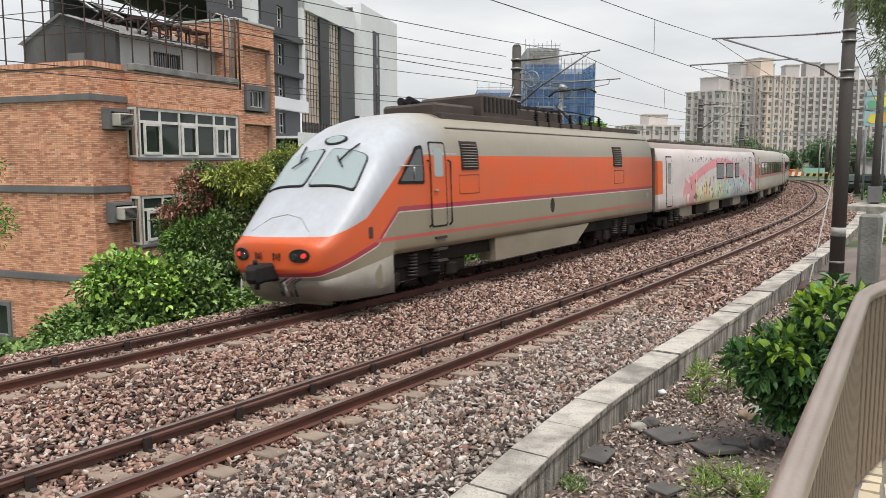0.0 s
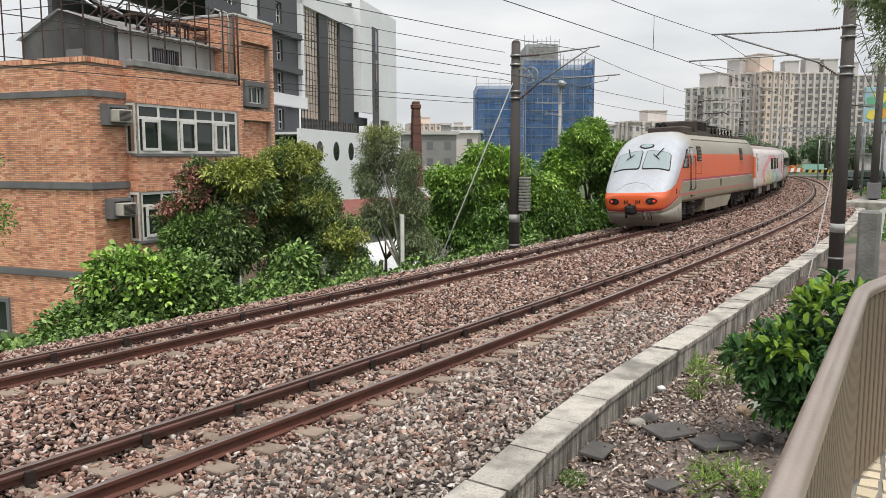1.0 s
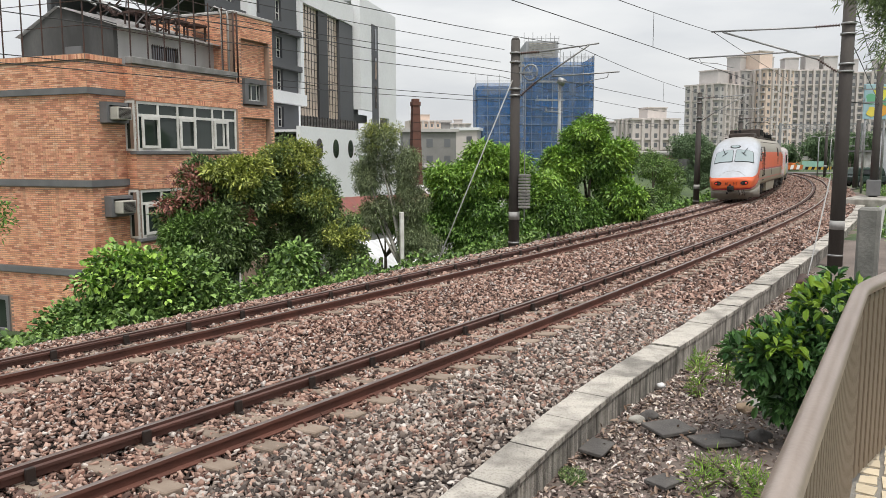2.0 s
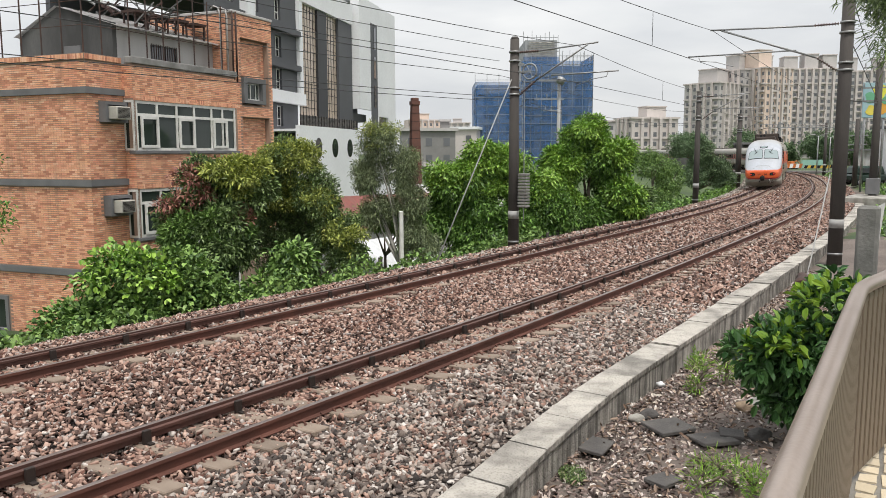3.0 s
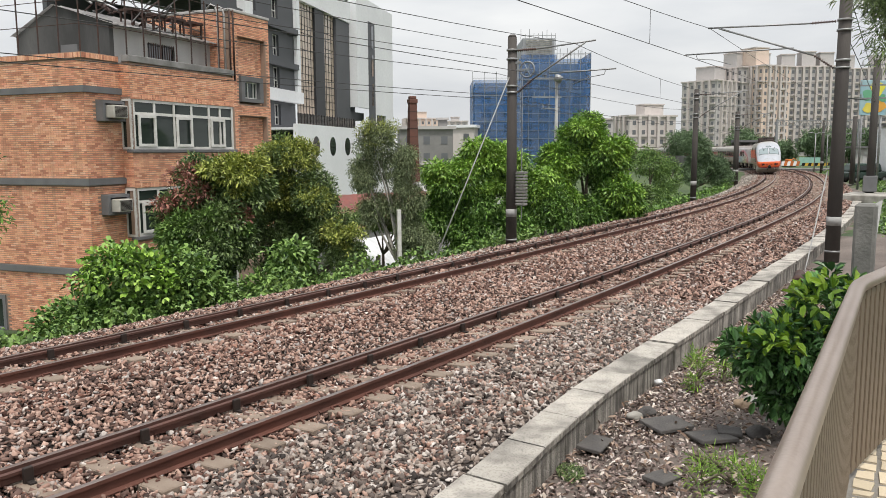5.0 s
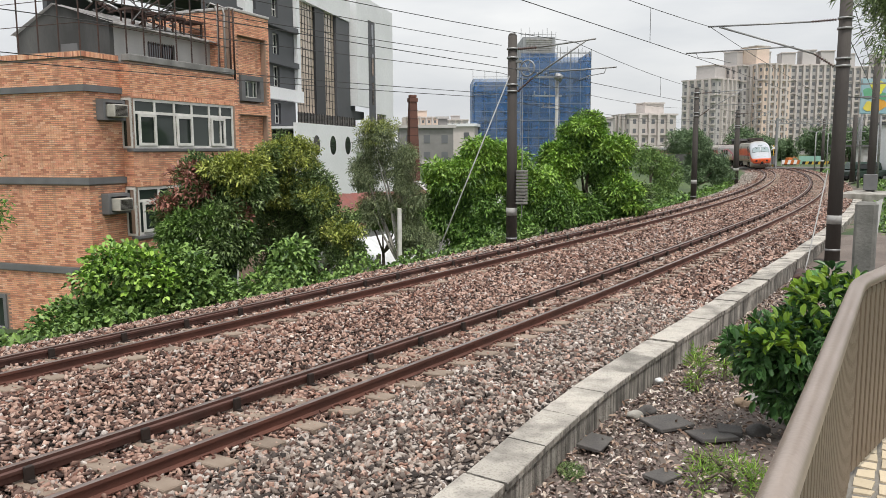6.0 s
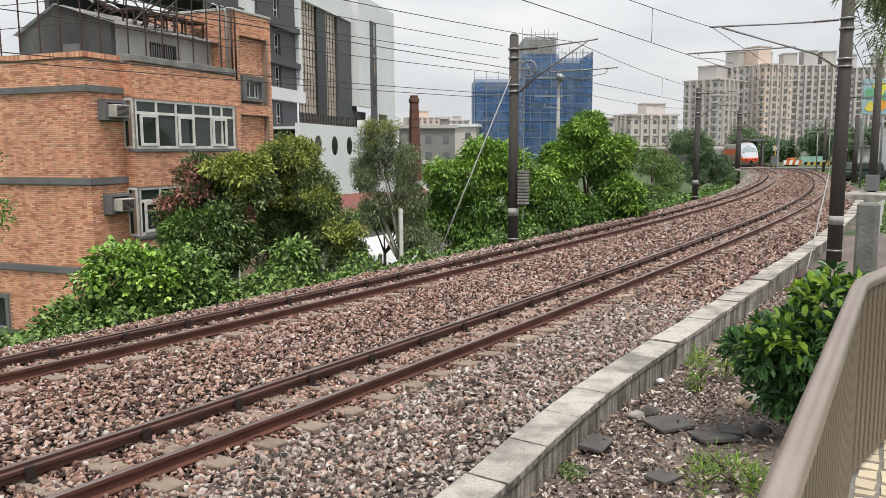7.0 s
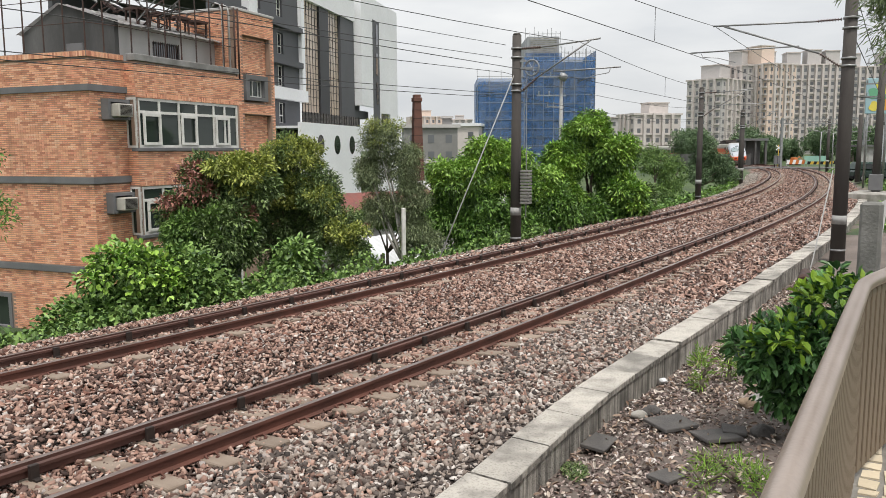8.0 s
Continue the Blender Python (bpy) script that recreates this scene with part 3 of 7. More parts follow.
def build_path():
    m = Matrix.Translation((FENCE_AT.x, FENCE_AT.y, 0)) @ pose(0, 0, 0, 0, 0, 58.96)
    path = tagged(new("path"), "footpath paved with broken cream and grey tile pieces", "path", kind="structure")
    path.matrix_world = m
    part("path_slab", box(-4, -4.0, PATH_Z - 0.6, 7.6, 0.12, PATH_Z, 0.01), M_GROUT, path)
    part("retaining_wall", box(-4, 0.12, -1.0, 5.3, 0.24, PATH_Z - 0.03, 0.01), M_CONCRETE, path)
    rnd = random.Random(8)
    for r in range(11):
        x = 2.6 + rnd.uniform(0, 0.1)
        while x < 7.5:
            w = rnd.uniform(0.10, 0.19)
            y0 = -0.03 - r * 0.105
            dx = rnd.uniform(-0.02, 0.02)
            bm = bmesh.new()
            quad = [(x + rnd.uniform(0, 0.02), y0 + rnd.uniform(-0.012, 0)), (x + w - rnd.uniform(0.01, 0.03) + dx, y0 + rnd.uniform(-0.012, 0)),
                    (x + w - rnd.uniform(0.01, 0.03), y0 - 0.09 + rnd.uniform(-0.006, 0.01)), (x - dx, y0 - 0.09 + rnd.uniform(-0.006, 0.01))]
            lo = [bm.verts.new((qx, qy, PATH_Z - 0.01)) for qx, qy in quad]
            hi = [bm.verts.new((qx, qy, PATH_Z + 0.009)) for qx, qy in quad]
            bm.faces.new(hi)
            for i in range(4):
                bm.faces.new((lo[i], lo[(i + 1) % 4], hi[(i + 1) % 4], hi[i]))
            bmesh.ops.recalc_face_normals(bm, faces=bm.faces)
            ring = abs(math.hypot(x - 3.6, y0 + 0.75) - 0.5) < 0.16
            part("tile", bm, M_TILEGREY if ring else M_TILE, path)
            x += w


build_path()


M_POST = worn("weathered_grey_post", (0.24, 0.235, 0.22), (0.10, 0.1, 0.092), 0.92, big=2.5, fine=25, relief=0.5, amount=0.8)


def concrete_post():
    p = thing("boundary_post", pose(5.62, 10.2, 0, 0, 0, 55), "weathered concrete boundary post with a mesh panel", "post")
    part("shaft", box(-0.11, -0.13, -0.7, 0.11, 0.13, 2.16, 0.035), M_POST, p)
    part("mesh_frame", box(0.12, -0.02, 0.4, 1.9, 0.02, 0.46), M_STEEL, p)
    bm = bmesh.new()
    for k in range(30):
        z = 0.3 + k * 0.085
        if z < 2.1:
            d = min(1.79, 2.1 - z)
            rod_into(bm, (0.11, 0, z), (0.11 + d, 0, z + d), 0.006, sides=4)
            d = min(1.79, z - 0.46)
            if d > 0.05:
                rod_into(bm, (0.11, 0, z), (0.11 + d, 0, z - d), 0.006, sides=4)
    part("wire_mesh", bm, M_BAND, p, "pale diamond wire mesh")


concrete_post()
M_SLATE = worn("dark_slab", (0.075, 0.07, 0.068), (0.13, 0.12, 0.11), 0.9, big=4, fine=40, relief=0.5)
M_ROCK = worn("tan_rock", (0.33, 0.24, 0.16), (0.22, 0.17, 0.13), 0.9, big=6, fine=30, relief=0.6)


def loose_slab(x, y, z, w, d, turn, tilt):
    bm = box(-w / 2, -d / 2, -0.02, w / 2, d / 2, 0.025, 0.008)
    for v in bm.verts:
        v.co.x += 0.04 * noise.noise(v.co * 5 + Vector((x, y, 0)))
        v.co.y += 0.04 * noise.noise(v.co * 5 + Vector((y, x, 3)))
    ob = part("loose_slab", bm, M_SLATE)
    ob.matrix_world = pose(x, y, z, tilt, 2, turn)
    tagged(ob, "broken dark slab lying on the gravel verge", "slab", "loose slabs")


loose_slab(2.87, 9.5, -0.575, 0.55, 0.42, 25, 3)
loose_slab(3.27, 9.05, -0.575, 0.48, 0.4, 15, -3)
loose_slab(3.55, 9.2, -0.56, 0.3, 0.22, -20, 4)


loose_slab(1.84, 8.84, -0.57, 0.5, 0.28, 60, 5)
loose_slab(2.35, 7.9, -0.585, 0.34, 0.26, 40, 2)


def fallen_log(x, y, z, turn):
    bm = tube([(-0.7, 0, 0), (-0.25, 0.03, 0.02), (0.2, -0.02, 0.03), (0.75, 0.04, 0.0)], 0.15, 12)
    for v in bm.verts:
        v.co += Vector((0, 1, 1)) * 0.035 * noise.noise(v.co * 6)
    ob = part("fallen_log", bm, M_METALRUST)
    ob.matrix_world = pose(x, y, z, 0, 0, turn)
    tagged(ob, "dark rotten log lying beside the kerb", "log")


fallen_log(9.2, 19.6, -0.42, 62)


def rock(x, y, z, r, material, label):
    bm = bmesh.new()
    bmesh.ops.create_icosphere(bm, subdivisions=3, radius=r)
    for v in bm.verts:
        v.co *= 1 + 0.35 * noise.noise(v.co / r * 1.1 + Vector((x * 9, y * 7, 0)))
        v.co.z *= 0.62
    for f in bm.faces:
        f.smooth = True
    ob = part("rock", bm, material)
    ob.matrix_world = pose(x, y, z + r * 0.3, 0, 0, x * 300)
    tagged(ob, label, "rock", "rocks on the verge")


rock(4.14, 10.3, -0.62, 0.12, M_ROCK, "tan rock lying on the gravel verge")
rock(4.32, 10.42, -0.62, 0.13, M_CONCRETE, "pale rock lying on the gravel verge")
rock(2.75, 10.0, -0.62, 0.12, M_SLATE, "dark round rock on the gravel verge")
rock(2.55, 9.85, -0.62, 0.1, M_CONCRETE, "pale rock lying on the gravel verge")
rock(3.3, 11.4, -0.62, 0.07, M_WHITECLAD, "small white rock on the gravel verge")
rock(3.9, 9.2, -0.62, 0.14, M_SLATE, "dark round rock on the gravel verge")
stones("verge_gravel", 36000, (-1, 22, -5.6, -2.36, 1.2), lambda s, r, n: 0.036 * r.uniform(0.5, 1.5, n), 5, "dark gravel and litter on the verge", M_STONEVERGE, -0.635, True)


# ---- overhead line ----
def insulator(bm, a, b, r=0.055, n=9):
    a, b = Vector(a), Vector(b)
    for k in range(n):
        p, q = a.lerp(b, (k + 0.15) / n), a.lerp(b, (k + 0.6) / n)
        rod_into(bm, p, q, r, r * 0.45, 10)
    rod_into(bm, a, b, r * 0.4, sides=6)


def catenary_pole(s, off, base, top, r, side, reach, arm, brace, steady, extras=False):
    """side: -1 when its arms point to smaller offsets, +1 to larger."""
    c = line(s, off, 0)
    p = thing("catenary_pole", pose(c.x, c.y, 0, 0, 0, math.degrees(heading(s))), "dark weathered round catenary pole with pale bands and a bracket arm", "catenary pole", "catenary poles along the line")
    bm = bmesh.new()
    rod_into(bm, (0, 0, base), (0, 0, top - 0.08), r * 1.15, r * 0.9, 20)
    rod_into(bm, (0, 0, top - 0.08), (0, 0, top), r * 0.9, r * 0.6, 20)
    part("shaft", bm, M_POLE, p)
    for z in (base + 0.55, arm - 0.28, arm + 0.02, brace, brace + 0.22):
        part("band", rod((0, 0, z - 0.03), (0, 0, z + 0.03), r * 1.16, sides=20), M_STEEL, p)
    part("painted_band", rod((0, 0, base + 1.35), (0, 0, base + 1.62), r * 1.13, sides=20), M_BAND, p, "pale painted band")
    d = side
    bm = bmesh.new()
    rod_into(bm, (0, d * (r + 0.75), arm), (0, d * reach, arm + 0.12), 0.028)
    part("top_tube", bm, M_STEEL, p)
    for z0, y1, z1 in ((arm, r + 0.75, arm), (brace, r + 0.62, brace + 0.42)):
        bm = bmesh.new()
        insulator(bm, (0, d * (r + 0.05), z0), (0, d * y1, z1))
        part("insulator", bm, M_CERAMIC, p)
    part("brace_tube", rod((0, d * (r + 0.62), brace + 0.42), (0, d * (reach - 0.35), arm + 0.08), 0.03), M_STEEL, p)
    part("registration_tube", rod((0, d * (r + 1.2), steady), (0, d * (reach + 0.7), steady + 0.02), 0.024), M_STEEL, p)
    part("steady_arm", tube([(0, d * (reach + 0.35), steady - 0.02), (0, d * (reach + 0.3), steady - 0.14), (0.0, d * (reach - 0.2), steady - 0.2), (0, d * (reach - 0.75), steady - 0.38)], 0.014), M_STEEL, p)
    if extras:
        bm = bmesh.new()
        for k in range(24):
            a0, a1 = 2 * math.pi * k / 24, 2 * math.pi * (k + 1) / 24
            rod_into(bm, (0.05, d * 0.55 + 0.26 * math.cos(a0), brace + 0.75 + 0.26 * math.sin(a0)), (0.05, d * 0.55 + 0.26 * math.cos(a1), brace + 0.75 + 0.26 * math.sin(a1)), 0.03, sides=6)
            if k % 4 == 0:
                rod_into(bm, (0.05, d * 0.55, brace + 0.75), (0.05, d * 0.55 + 0.26 * math.cos(a0), brace + 0.75 + 0.26 * math.sin(a0)), 0.015, sides=5)
        part("tension_wheel", bm, M_STEEL, p)
        part("wheel_bracket", box(-0.03, min(0, d * 0.6), brace + 0.72, 0.03, max(0, d * 0.6), brace + 0.78), M_STEEL, p)
        part("side_bracket", box(-0.05, -0.34, arm - 0.45, 0.05, 0.1, arm - 0.37), M_STEEL, p)
        for k in range(11):
            z = base + 1.75 + k * 0.108
            part("counterweight", box(-0.16, -0.55, z, 0.16, -0.23, z + 0.085, 0.015), M_POST, p, "grey cast counterweight")
        part("weight_rod", rod((0, -0.39, base + 1.3), (0, -0.39, brace + 0.5), 0.018, sides=6), M_STEEL, p)
    return p


catenary_pole(21.0, 6.99, -0.75, 6.78, 0.17, -1, 3.0, 6.25, 4.85, 5.42, True)
catenary_pole(23.5, -2.87, -0.8, 8.6, 0.19, 1, 4.0, 6.68, 5.3, 5.98)
catenary_pole(49.0, 7.35, -0.75, 6.75, 0.17, -1, 3.1, 6.4, 4.95, 5.6)
catenary_pole(82.0, 7.95, -0.75, 6.75, 0.25, -1, 3.3, 6.4, 4.95, 5.6)
catenary_pole(118.0, -3.0, -0.4, 6.9, 0.19, 1, 3.6, 6.5, 5.2, 5.8)


def side_pole(x, y, base, top, r, label):
    p = thing("line_pole", pose(x, y, 0, 0, 0, 60), label, "pole")
    part("shaft", rod((0, 0, base), (0, 0, top), r * 1.15, r * 0.9, 16), M_POLE, p)
    for z in (top - 0.35, top - 1.6, top - 2.4):
        part("crossarm", box(-0.05, -0.9, z, 0.05, 0.9, z + 0.09), M_STEEL, p)
        for yy in (-0.8, 0.8):
            bm = bmesh.new()
            insulator(bm, (0, yy, z + 0.09), (0, yy, z + 0.34), 0.06, 5)
            part("insulator", bm, M_BAND, p)
    return p


q = side_pole(27.4, 49.5, -0.3, 8.4, 0.22, "dark line pole with crossarms and a box on its foot")
part("foot_box", box(-0.45, -0.4, 0.2, 0.4, 0.4, 1.2, 0.03), M_BANDGREY, q)
side_pole(38.4, 72.5, -0.3, 5.9, 0.2, "dark line pole with crossarms beside the road")
pad = tagged(part("concrete_pad", box(-2.2, -1.4, -0.4, 2.2, 1.4, 0.12, 0.04), M_CONCRETE), "pale concrete pad round the foot of a pole", "pad")
pad.matrix_world = pose(26.9, 48.5, 0, 0, 0, 50)


def wire(name, pts, r, label, material=None):
    tagged(part(name, tube(pts, r, 5), material or M_WIRE), label, "wire", "overhead wires")


def along(s0, s1, off0, off1, z0, z1, sag, n=14):
    out = []
    for k in range(n + 1):
        u = k / n
        out.append(line(s0 + (s1 - s0) * u, off0 + (off1 - off0) * u, z0 + (z1 - z0) * u - sag * 4 * u * (1 - u)))
    return out


for lo, hi, o0, o1 in ((-14, 23, 0.75, 0.95), (23, 62, 0.95, 0.4), (62, 118, 0.4, 0.8), (118, 190, 0.8, 0.6)):
    wire("contact_wire", along(lo, hi, o0, o1, 5.62, 5.62, 0.06), 0.009, "dark contact wire above the near track")
    wire("messenger_wire", along(lo, hi, o0, o1, 6.72, 6.72, 0.5), 0.009, "dark messenger wire above the near track")
for lo, hi, o0, o1 in ((-14, 20.5, 4.6, 4.5), (20.5, 48.5, 4.5, 4.9), (48.5, 81.5, 4.9, 4.7), (81.5, 130, 4.7, 4.8), (130, 190, 4.8, 4.8)):
    wire("contact_wire", along(lo, hi, o0, o1, 5.1, 5.1, 0.05), 0.009, "dark contact wire above the far track")
    wire("messenger_wire", along(lo, hi, o0, o1, 6.25, 6.25, 0.45), 0.009, "dark messenger wire above the far track")
for z, o in ((6.35, 7.15), (5.95, 7.3), (5.45, 7.2), (4.75, 7.15), (4.62, 7.25)):
    wire("feeder_wire", along(-16, 20.5, o, o, z, z, 0.25), 0.009, "dark feeder wire strung from pole to pole")
    if z < 5.6:
        wire("feeder_wire", along(20.5, 48.5, o, o + 0.3, z, z, 0.35), 0.009, "dark feeder wire strung from pole to pole")
        wire("feeder_wire", along(48.5, 81.5, o + 0.3, o + 0.8, z, z, 0.35), 0.009, "dark feeder wire strung from pole to pole")
for s, off, top, bot in ((17, 0.9, 6.45, 5.6), (32, 0.82, 6.36, 5.57), (41, 0.7, 6.22, 5.56), (30, 4.63, 5.86, 5.06), (38, 4.75, 5.82, 5.05)):
    wire("dropper_wire", [line(s, off, top), line(s, off, bot)], 0.007, "thin dropper between two overhead wires")
g0 = line(21.0, 6.99, 5.6)
wire("guy_wire", [g0, line(17.2, 7.9, -0.95)], 0.022, "pale guy wire from a catenary pole to the ground", M_BAND)
tagged(part("guy_anchor", box(-0.12, -0.08, -0.25, 0.12, 0.08, 0.04, 0.01), M_CONCRETE), "small concrete guy anchor in the weeds", "anchor").matrix_world = Matrix.Translation(line(17.2, 7.9, -0.95))
wire("earth_wire", [line(23.5, -2.62, 2.2), line(21.6, -2.45, -0.3), line(21.0, -2.45, -0.66)], 0.02, "pale earth wire beside a pole", M_BAND)
c = line(23.5, -2.87, 0)
wire("stay_wire", [(c.x, c.y, 7.7), (27.4, 49.5, 6.8)], 0.014, "dark wire between two poles")
wire("stay_wire", [(c.x + 0.2, c.y, 6.0), (27.4, 49.5, 6.0)], 0.014, "dark wire between two poles")
wire("stay_wire", [(c.x + 0.2, c.y, 4.4), (27.4, 49.5, 5.9)], 0.02, "dark wire between two poles")


def utility_pole(x, y, base, top):
    p = thing("utility_pole", pose(x, y, 0, 0, 0, 8), "grey concrete utility pole with a transformer and crossarms", "pole")
    part("shaft", rod((0, 0, base), (0, 0, top), 0.17, 0.12, 14), M_BAND, p)
    part("transformer", rod((-0.1, -0.42, top - 0.55), (0.1, -0.42, top - 0.15), 0.3, sides=16), M_STEEL, p)
    for z, w in ((top - 0.35, 1.7), (top - 1.75, 1.9), (top - 2.6, 1.2)):
        part("crossarm", box(-w, -0.05, z, w * 0.2, 0.05, z + 0.1), M_STEEL, p)
        for xx in (-w + 0.15, -w * 0.5):
            bm = bmesh.new()
            insulator(bm, (xx, 0, z + 0.1), (xx, 0, z + 0.4), 0.08, 4)
            part("insulator", bm, M_BAND, p)


utility_pole(9.0, 60, -3.5, 8.6)
stakes = thing("stake_fence", Matrix(), "low fence of dark weathered stakes along the embankment", "fence")
for k in range(46):
    v = 24.5 + k * 0.34
    c = line(v, 8.25 + 0.05 * math.sin(k), -1.3)
    hgt = 0.75 + 0.12 * math.sin(k * 2.3)
    part("stake", box(-0.11, -0.025, 0, 0.11, 0.025, hgt, 0.01), M_POLE, stakes).matrix_basis = Matrix.Translation(c) @ pose(0, 0, 0, 0, 3 * math.sin(k * 1.7), math.degrees(heading(v)))
for x, y, z0, z1 in ((-1.42, 28.0, -2.6, 0.8), (-2.7, 27.4, -2.4, -0.75), (-2.2, 28.2, -2.5, -0.9)):
    tagged(part("fence_post", box(-0.07, -0.07, z0, 0.07, 0.07, z1, 0.015), M_WHITEFRAME if z1 > 0 else M_POLE), "pale concrete fence post among the weeds" if z1 > 0 else "dark wooden fence post among the weeds", "post").matrix_world = pose(x, y, 0, 0, 0, 20)
# ---- buildings ----
def wall_grid(bm, u0, u1, z0, z1, v0, v1, holes, along_v=False):
    """A wall from u0 to u1 and z0 to z1, v0 to v1 thick, with rectangular holes (u0, u1, z0, z1) through it."""
    us = sorted({u0, u1, *[h for q in holes for h in q[:2] if u0 < h < u1]})
    zs = sorted({z0, z1, *[h for q in holes for h in q[2:] if z0 < h < z1]})
    for za, zb in zip(zs, zs[1:]):
        for ua, ub in zip(us, us[1:]):
            mu, mz = (ua + ub) / 2, (za + zb) / 2
            if any(q[0] < mu < q[1] and q[2] < mz < q[3] for q in holes):
                continue
            if along_v:
                box_into(bm, v0, ua, za, v1, ub, zb)
            else:
                box_into(bm, ua, v0, za, ub, v1, zb)
    # weld the cells into one sheet
    bmesh.ops.remove_doubles(bm, verts=bm.verts[:], dist=0.0005)


def window_part(parent, u0, u1, z0, z1, v, frame_mat, glass, mullions=(), transom=None, bar=0.06, name="window"):
    """A framed window in the plane v, facing -v: frame bars and panes as sub-parts."""
    fr = bmesh.new()
    for a, b, c, d in ((u0, u1, z0, z0 + bar), (u0, u1, z1 - bar, z1), (u0, u0 + bar, z0 + bar, z1 - bar), (u1 - bar, u1, z0 + bar, z1 - bar)):
        box_into(fr, a, v - 0.03, c, b, v + 0.05, d)
    for mu in mullions:
        box_into(fr, mu - bar / 2, v - 0.025, z0 + bar, mu + bar / 2, v + 0.045, z1 - bar)
    w = part(name, fr, frame_mat, parent)
    edges = [u0 + bar, *mullions, u1 - bar]
    for a, b in zip(edges, edges[1:]):
        if transom:
            part("transom", box(a, v - 0.022, transom - bar / 2, b, v + 0.04, transom + bar / 2), frame_mat, w)
        part("pane", box(a, v + 0.012, z0 + bar / 2, b, v + 0.02, z1 - bar / 2), glass, w)
    return w


BRICK_W, BRICK_H, PITCH_U, PITCH_Z = 0.232, 0.056, 0.245, 0.071


def brick_facing(h):
    """Running-bond tiles over the wall faces: (plane, way out, from, to, low, high, holes, along v)."""
    faces = [
        (0.0, -1, 0.0, 1.65, -3.6, 6.05, [(0.5, 1.5, 3.95, 4.7), (0.5, 1.5, 0.7, 1.45)], False),
        (0.0, -1, 0.0, 9.0, -3.6, 6.05, [(4.3, 5.7, -3.75, -2.25)], True),
        (-0.45, -1, 1.65, 7.6, -3.6, 6.05, [(1.6, 7.62, 2.87, 4.78), (1.6, 7.62, -0.28, 1.6), (1.6, 7.62, -3.45, -1.55)], False),
        (1.65, -1, -0.45, 0.0, -3.6, 6.05, [(-0.45, 0.0, 2.95, 4.8), (-0.45, 0.0, -0.2, 1.62)], True),
        (-0.35, -1, 7.6, 10.4, -0.5, 8.75, [(8.1, 10.1, 4.95, 7.8), (8.1, 10.1, 1.5, 4.45), (8.15, 9.85, 4.95, 6.2)], False),
        (-0.1, -1, 8.1, 10.1, 1.5, 7.8, [(8.15, 9.85, 4.9, 6.2), (8.1, 10.1, 4.45, 4.95)], False),
        (7.6, -1, 0.0, 4.0, 6.1, 8.75, [], True)]
    bands = [(z - 0.02, z + 0.24) for z in (4.92, 1.77, -1.36)]
    tiles = []
    for plane, way, a, b, z0, z1, holes, along_v in faces:
        banded = plane == 0.0
        for r in range(int((z1 - z0) / PITCH_Z)):
            z = z0 + r * PITCH_Z + PITCH_Z / 2
            if banded and any(lo < z < hi for lo, hi in bands):
                continue
            for k in range(-1, int((b - a) / PITCH_U) + 1):
                u0 = max(a + 0.004, a + (k + 0.5 * (r % 2)) * PITCH_U)
                u1 = min(b - 0.004, a + (k + 0.5 * (r % 2)) * PITCH_U + BRICK_W)
                if u1 - u0 < 0.03 or any(q[0] < u1 and u0 < q[1] and q[2] < z + 0.02 and z - 0.02 < q[3] for q in holes):
                    continue
                tiles.append((plane, way, u0, u1, z - BRICK_H / 2, z + BRICK_H / 2, along_v))
    # upright tiles along the parapets and over the windows
    for plane, a, b, z, along_v in ((-0.05, -0.05, 1.6, 6.06, False), (-0.05, 0.0, 9.0, 6.06, True), (-0.45, 1.66, 7.6, 4.8, False), (-0.45, 1.66, 7.6, 1.62, False)):
        for k in range(int((b - a) / 0.071)):
            tiles.append((plane, -1, a + k * 0.071, a + k * 0.071 + 0.057, z, z + 0.17, along_v))
    rnd = random.Random(77)
    verts, quads, single = [], [], 0
    shared = plain_mesh("brick", box(-BRICK_W / 2, -0.012, -BRICK_H / 2, BRICK_W / 2, 0.004, BRICK_H / 2), M_BRICKPIECE)
    for plane, way, u0, u1, z0, z1, along_v in tiles:
        proud = 0.010 + rnd.uniform(-0.003, 0.003)
        if single < 300 and plane == -0.45 and u1 - u0 > 0.23 and z0 > 4.97:
            ob = part("brick", shared, None, h)
            ob.matrix_basis = pose((u0 + u1) / 2, plane, (z0 + z1) / 2)
            single += 1
            continue
        n = len(verts)
        for w in (plane + 0.003, plane - proud):
            for u, z in ((u0, z0), (u1, z0), (u1, z1), (u0, z1)):
                verts.append((w, u, z) if along_v else (u, w, z))
        side = [(4, 5, 6, 7), (0, 1, 5, 4), (1, 2, 6, 5), (2, 3, 7, 6), (3, 0, 4, 7)]
        quads += [tuple(n + i for i in (f[::-1] if along_v else f)) for f in side]
    ob = part("brick_tiles", mesh_from("brick_tiles", verts, quads, M_BRICKTILE), None, h, "orange and red brick tiles in running bond")
    ob["kind"] = "stuff"


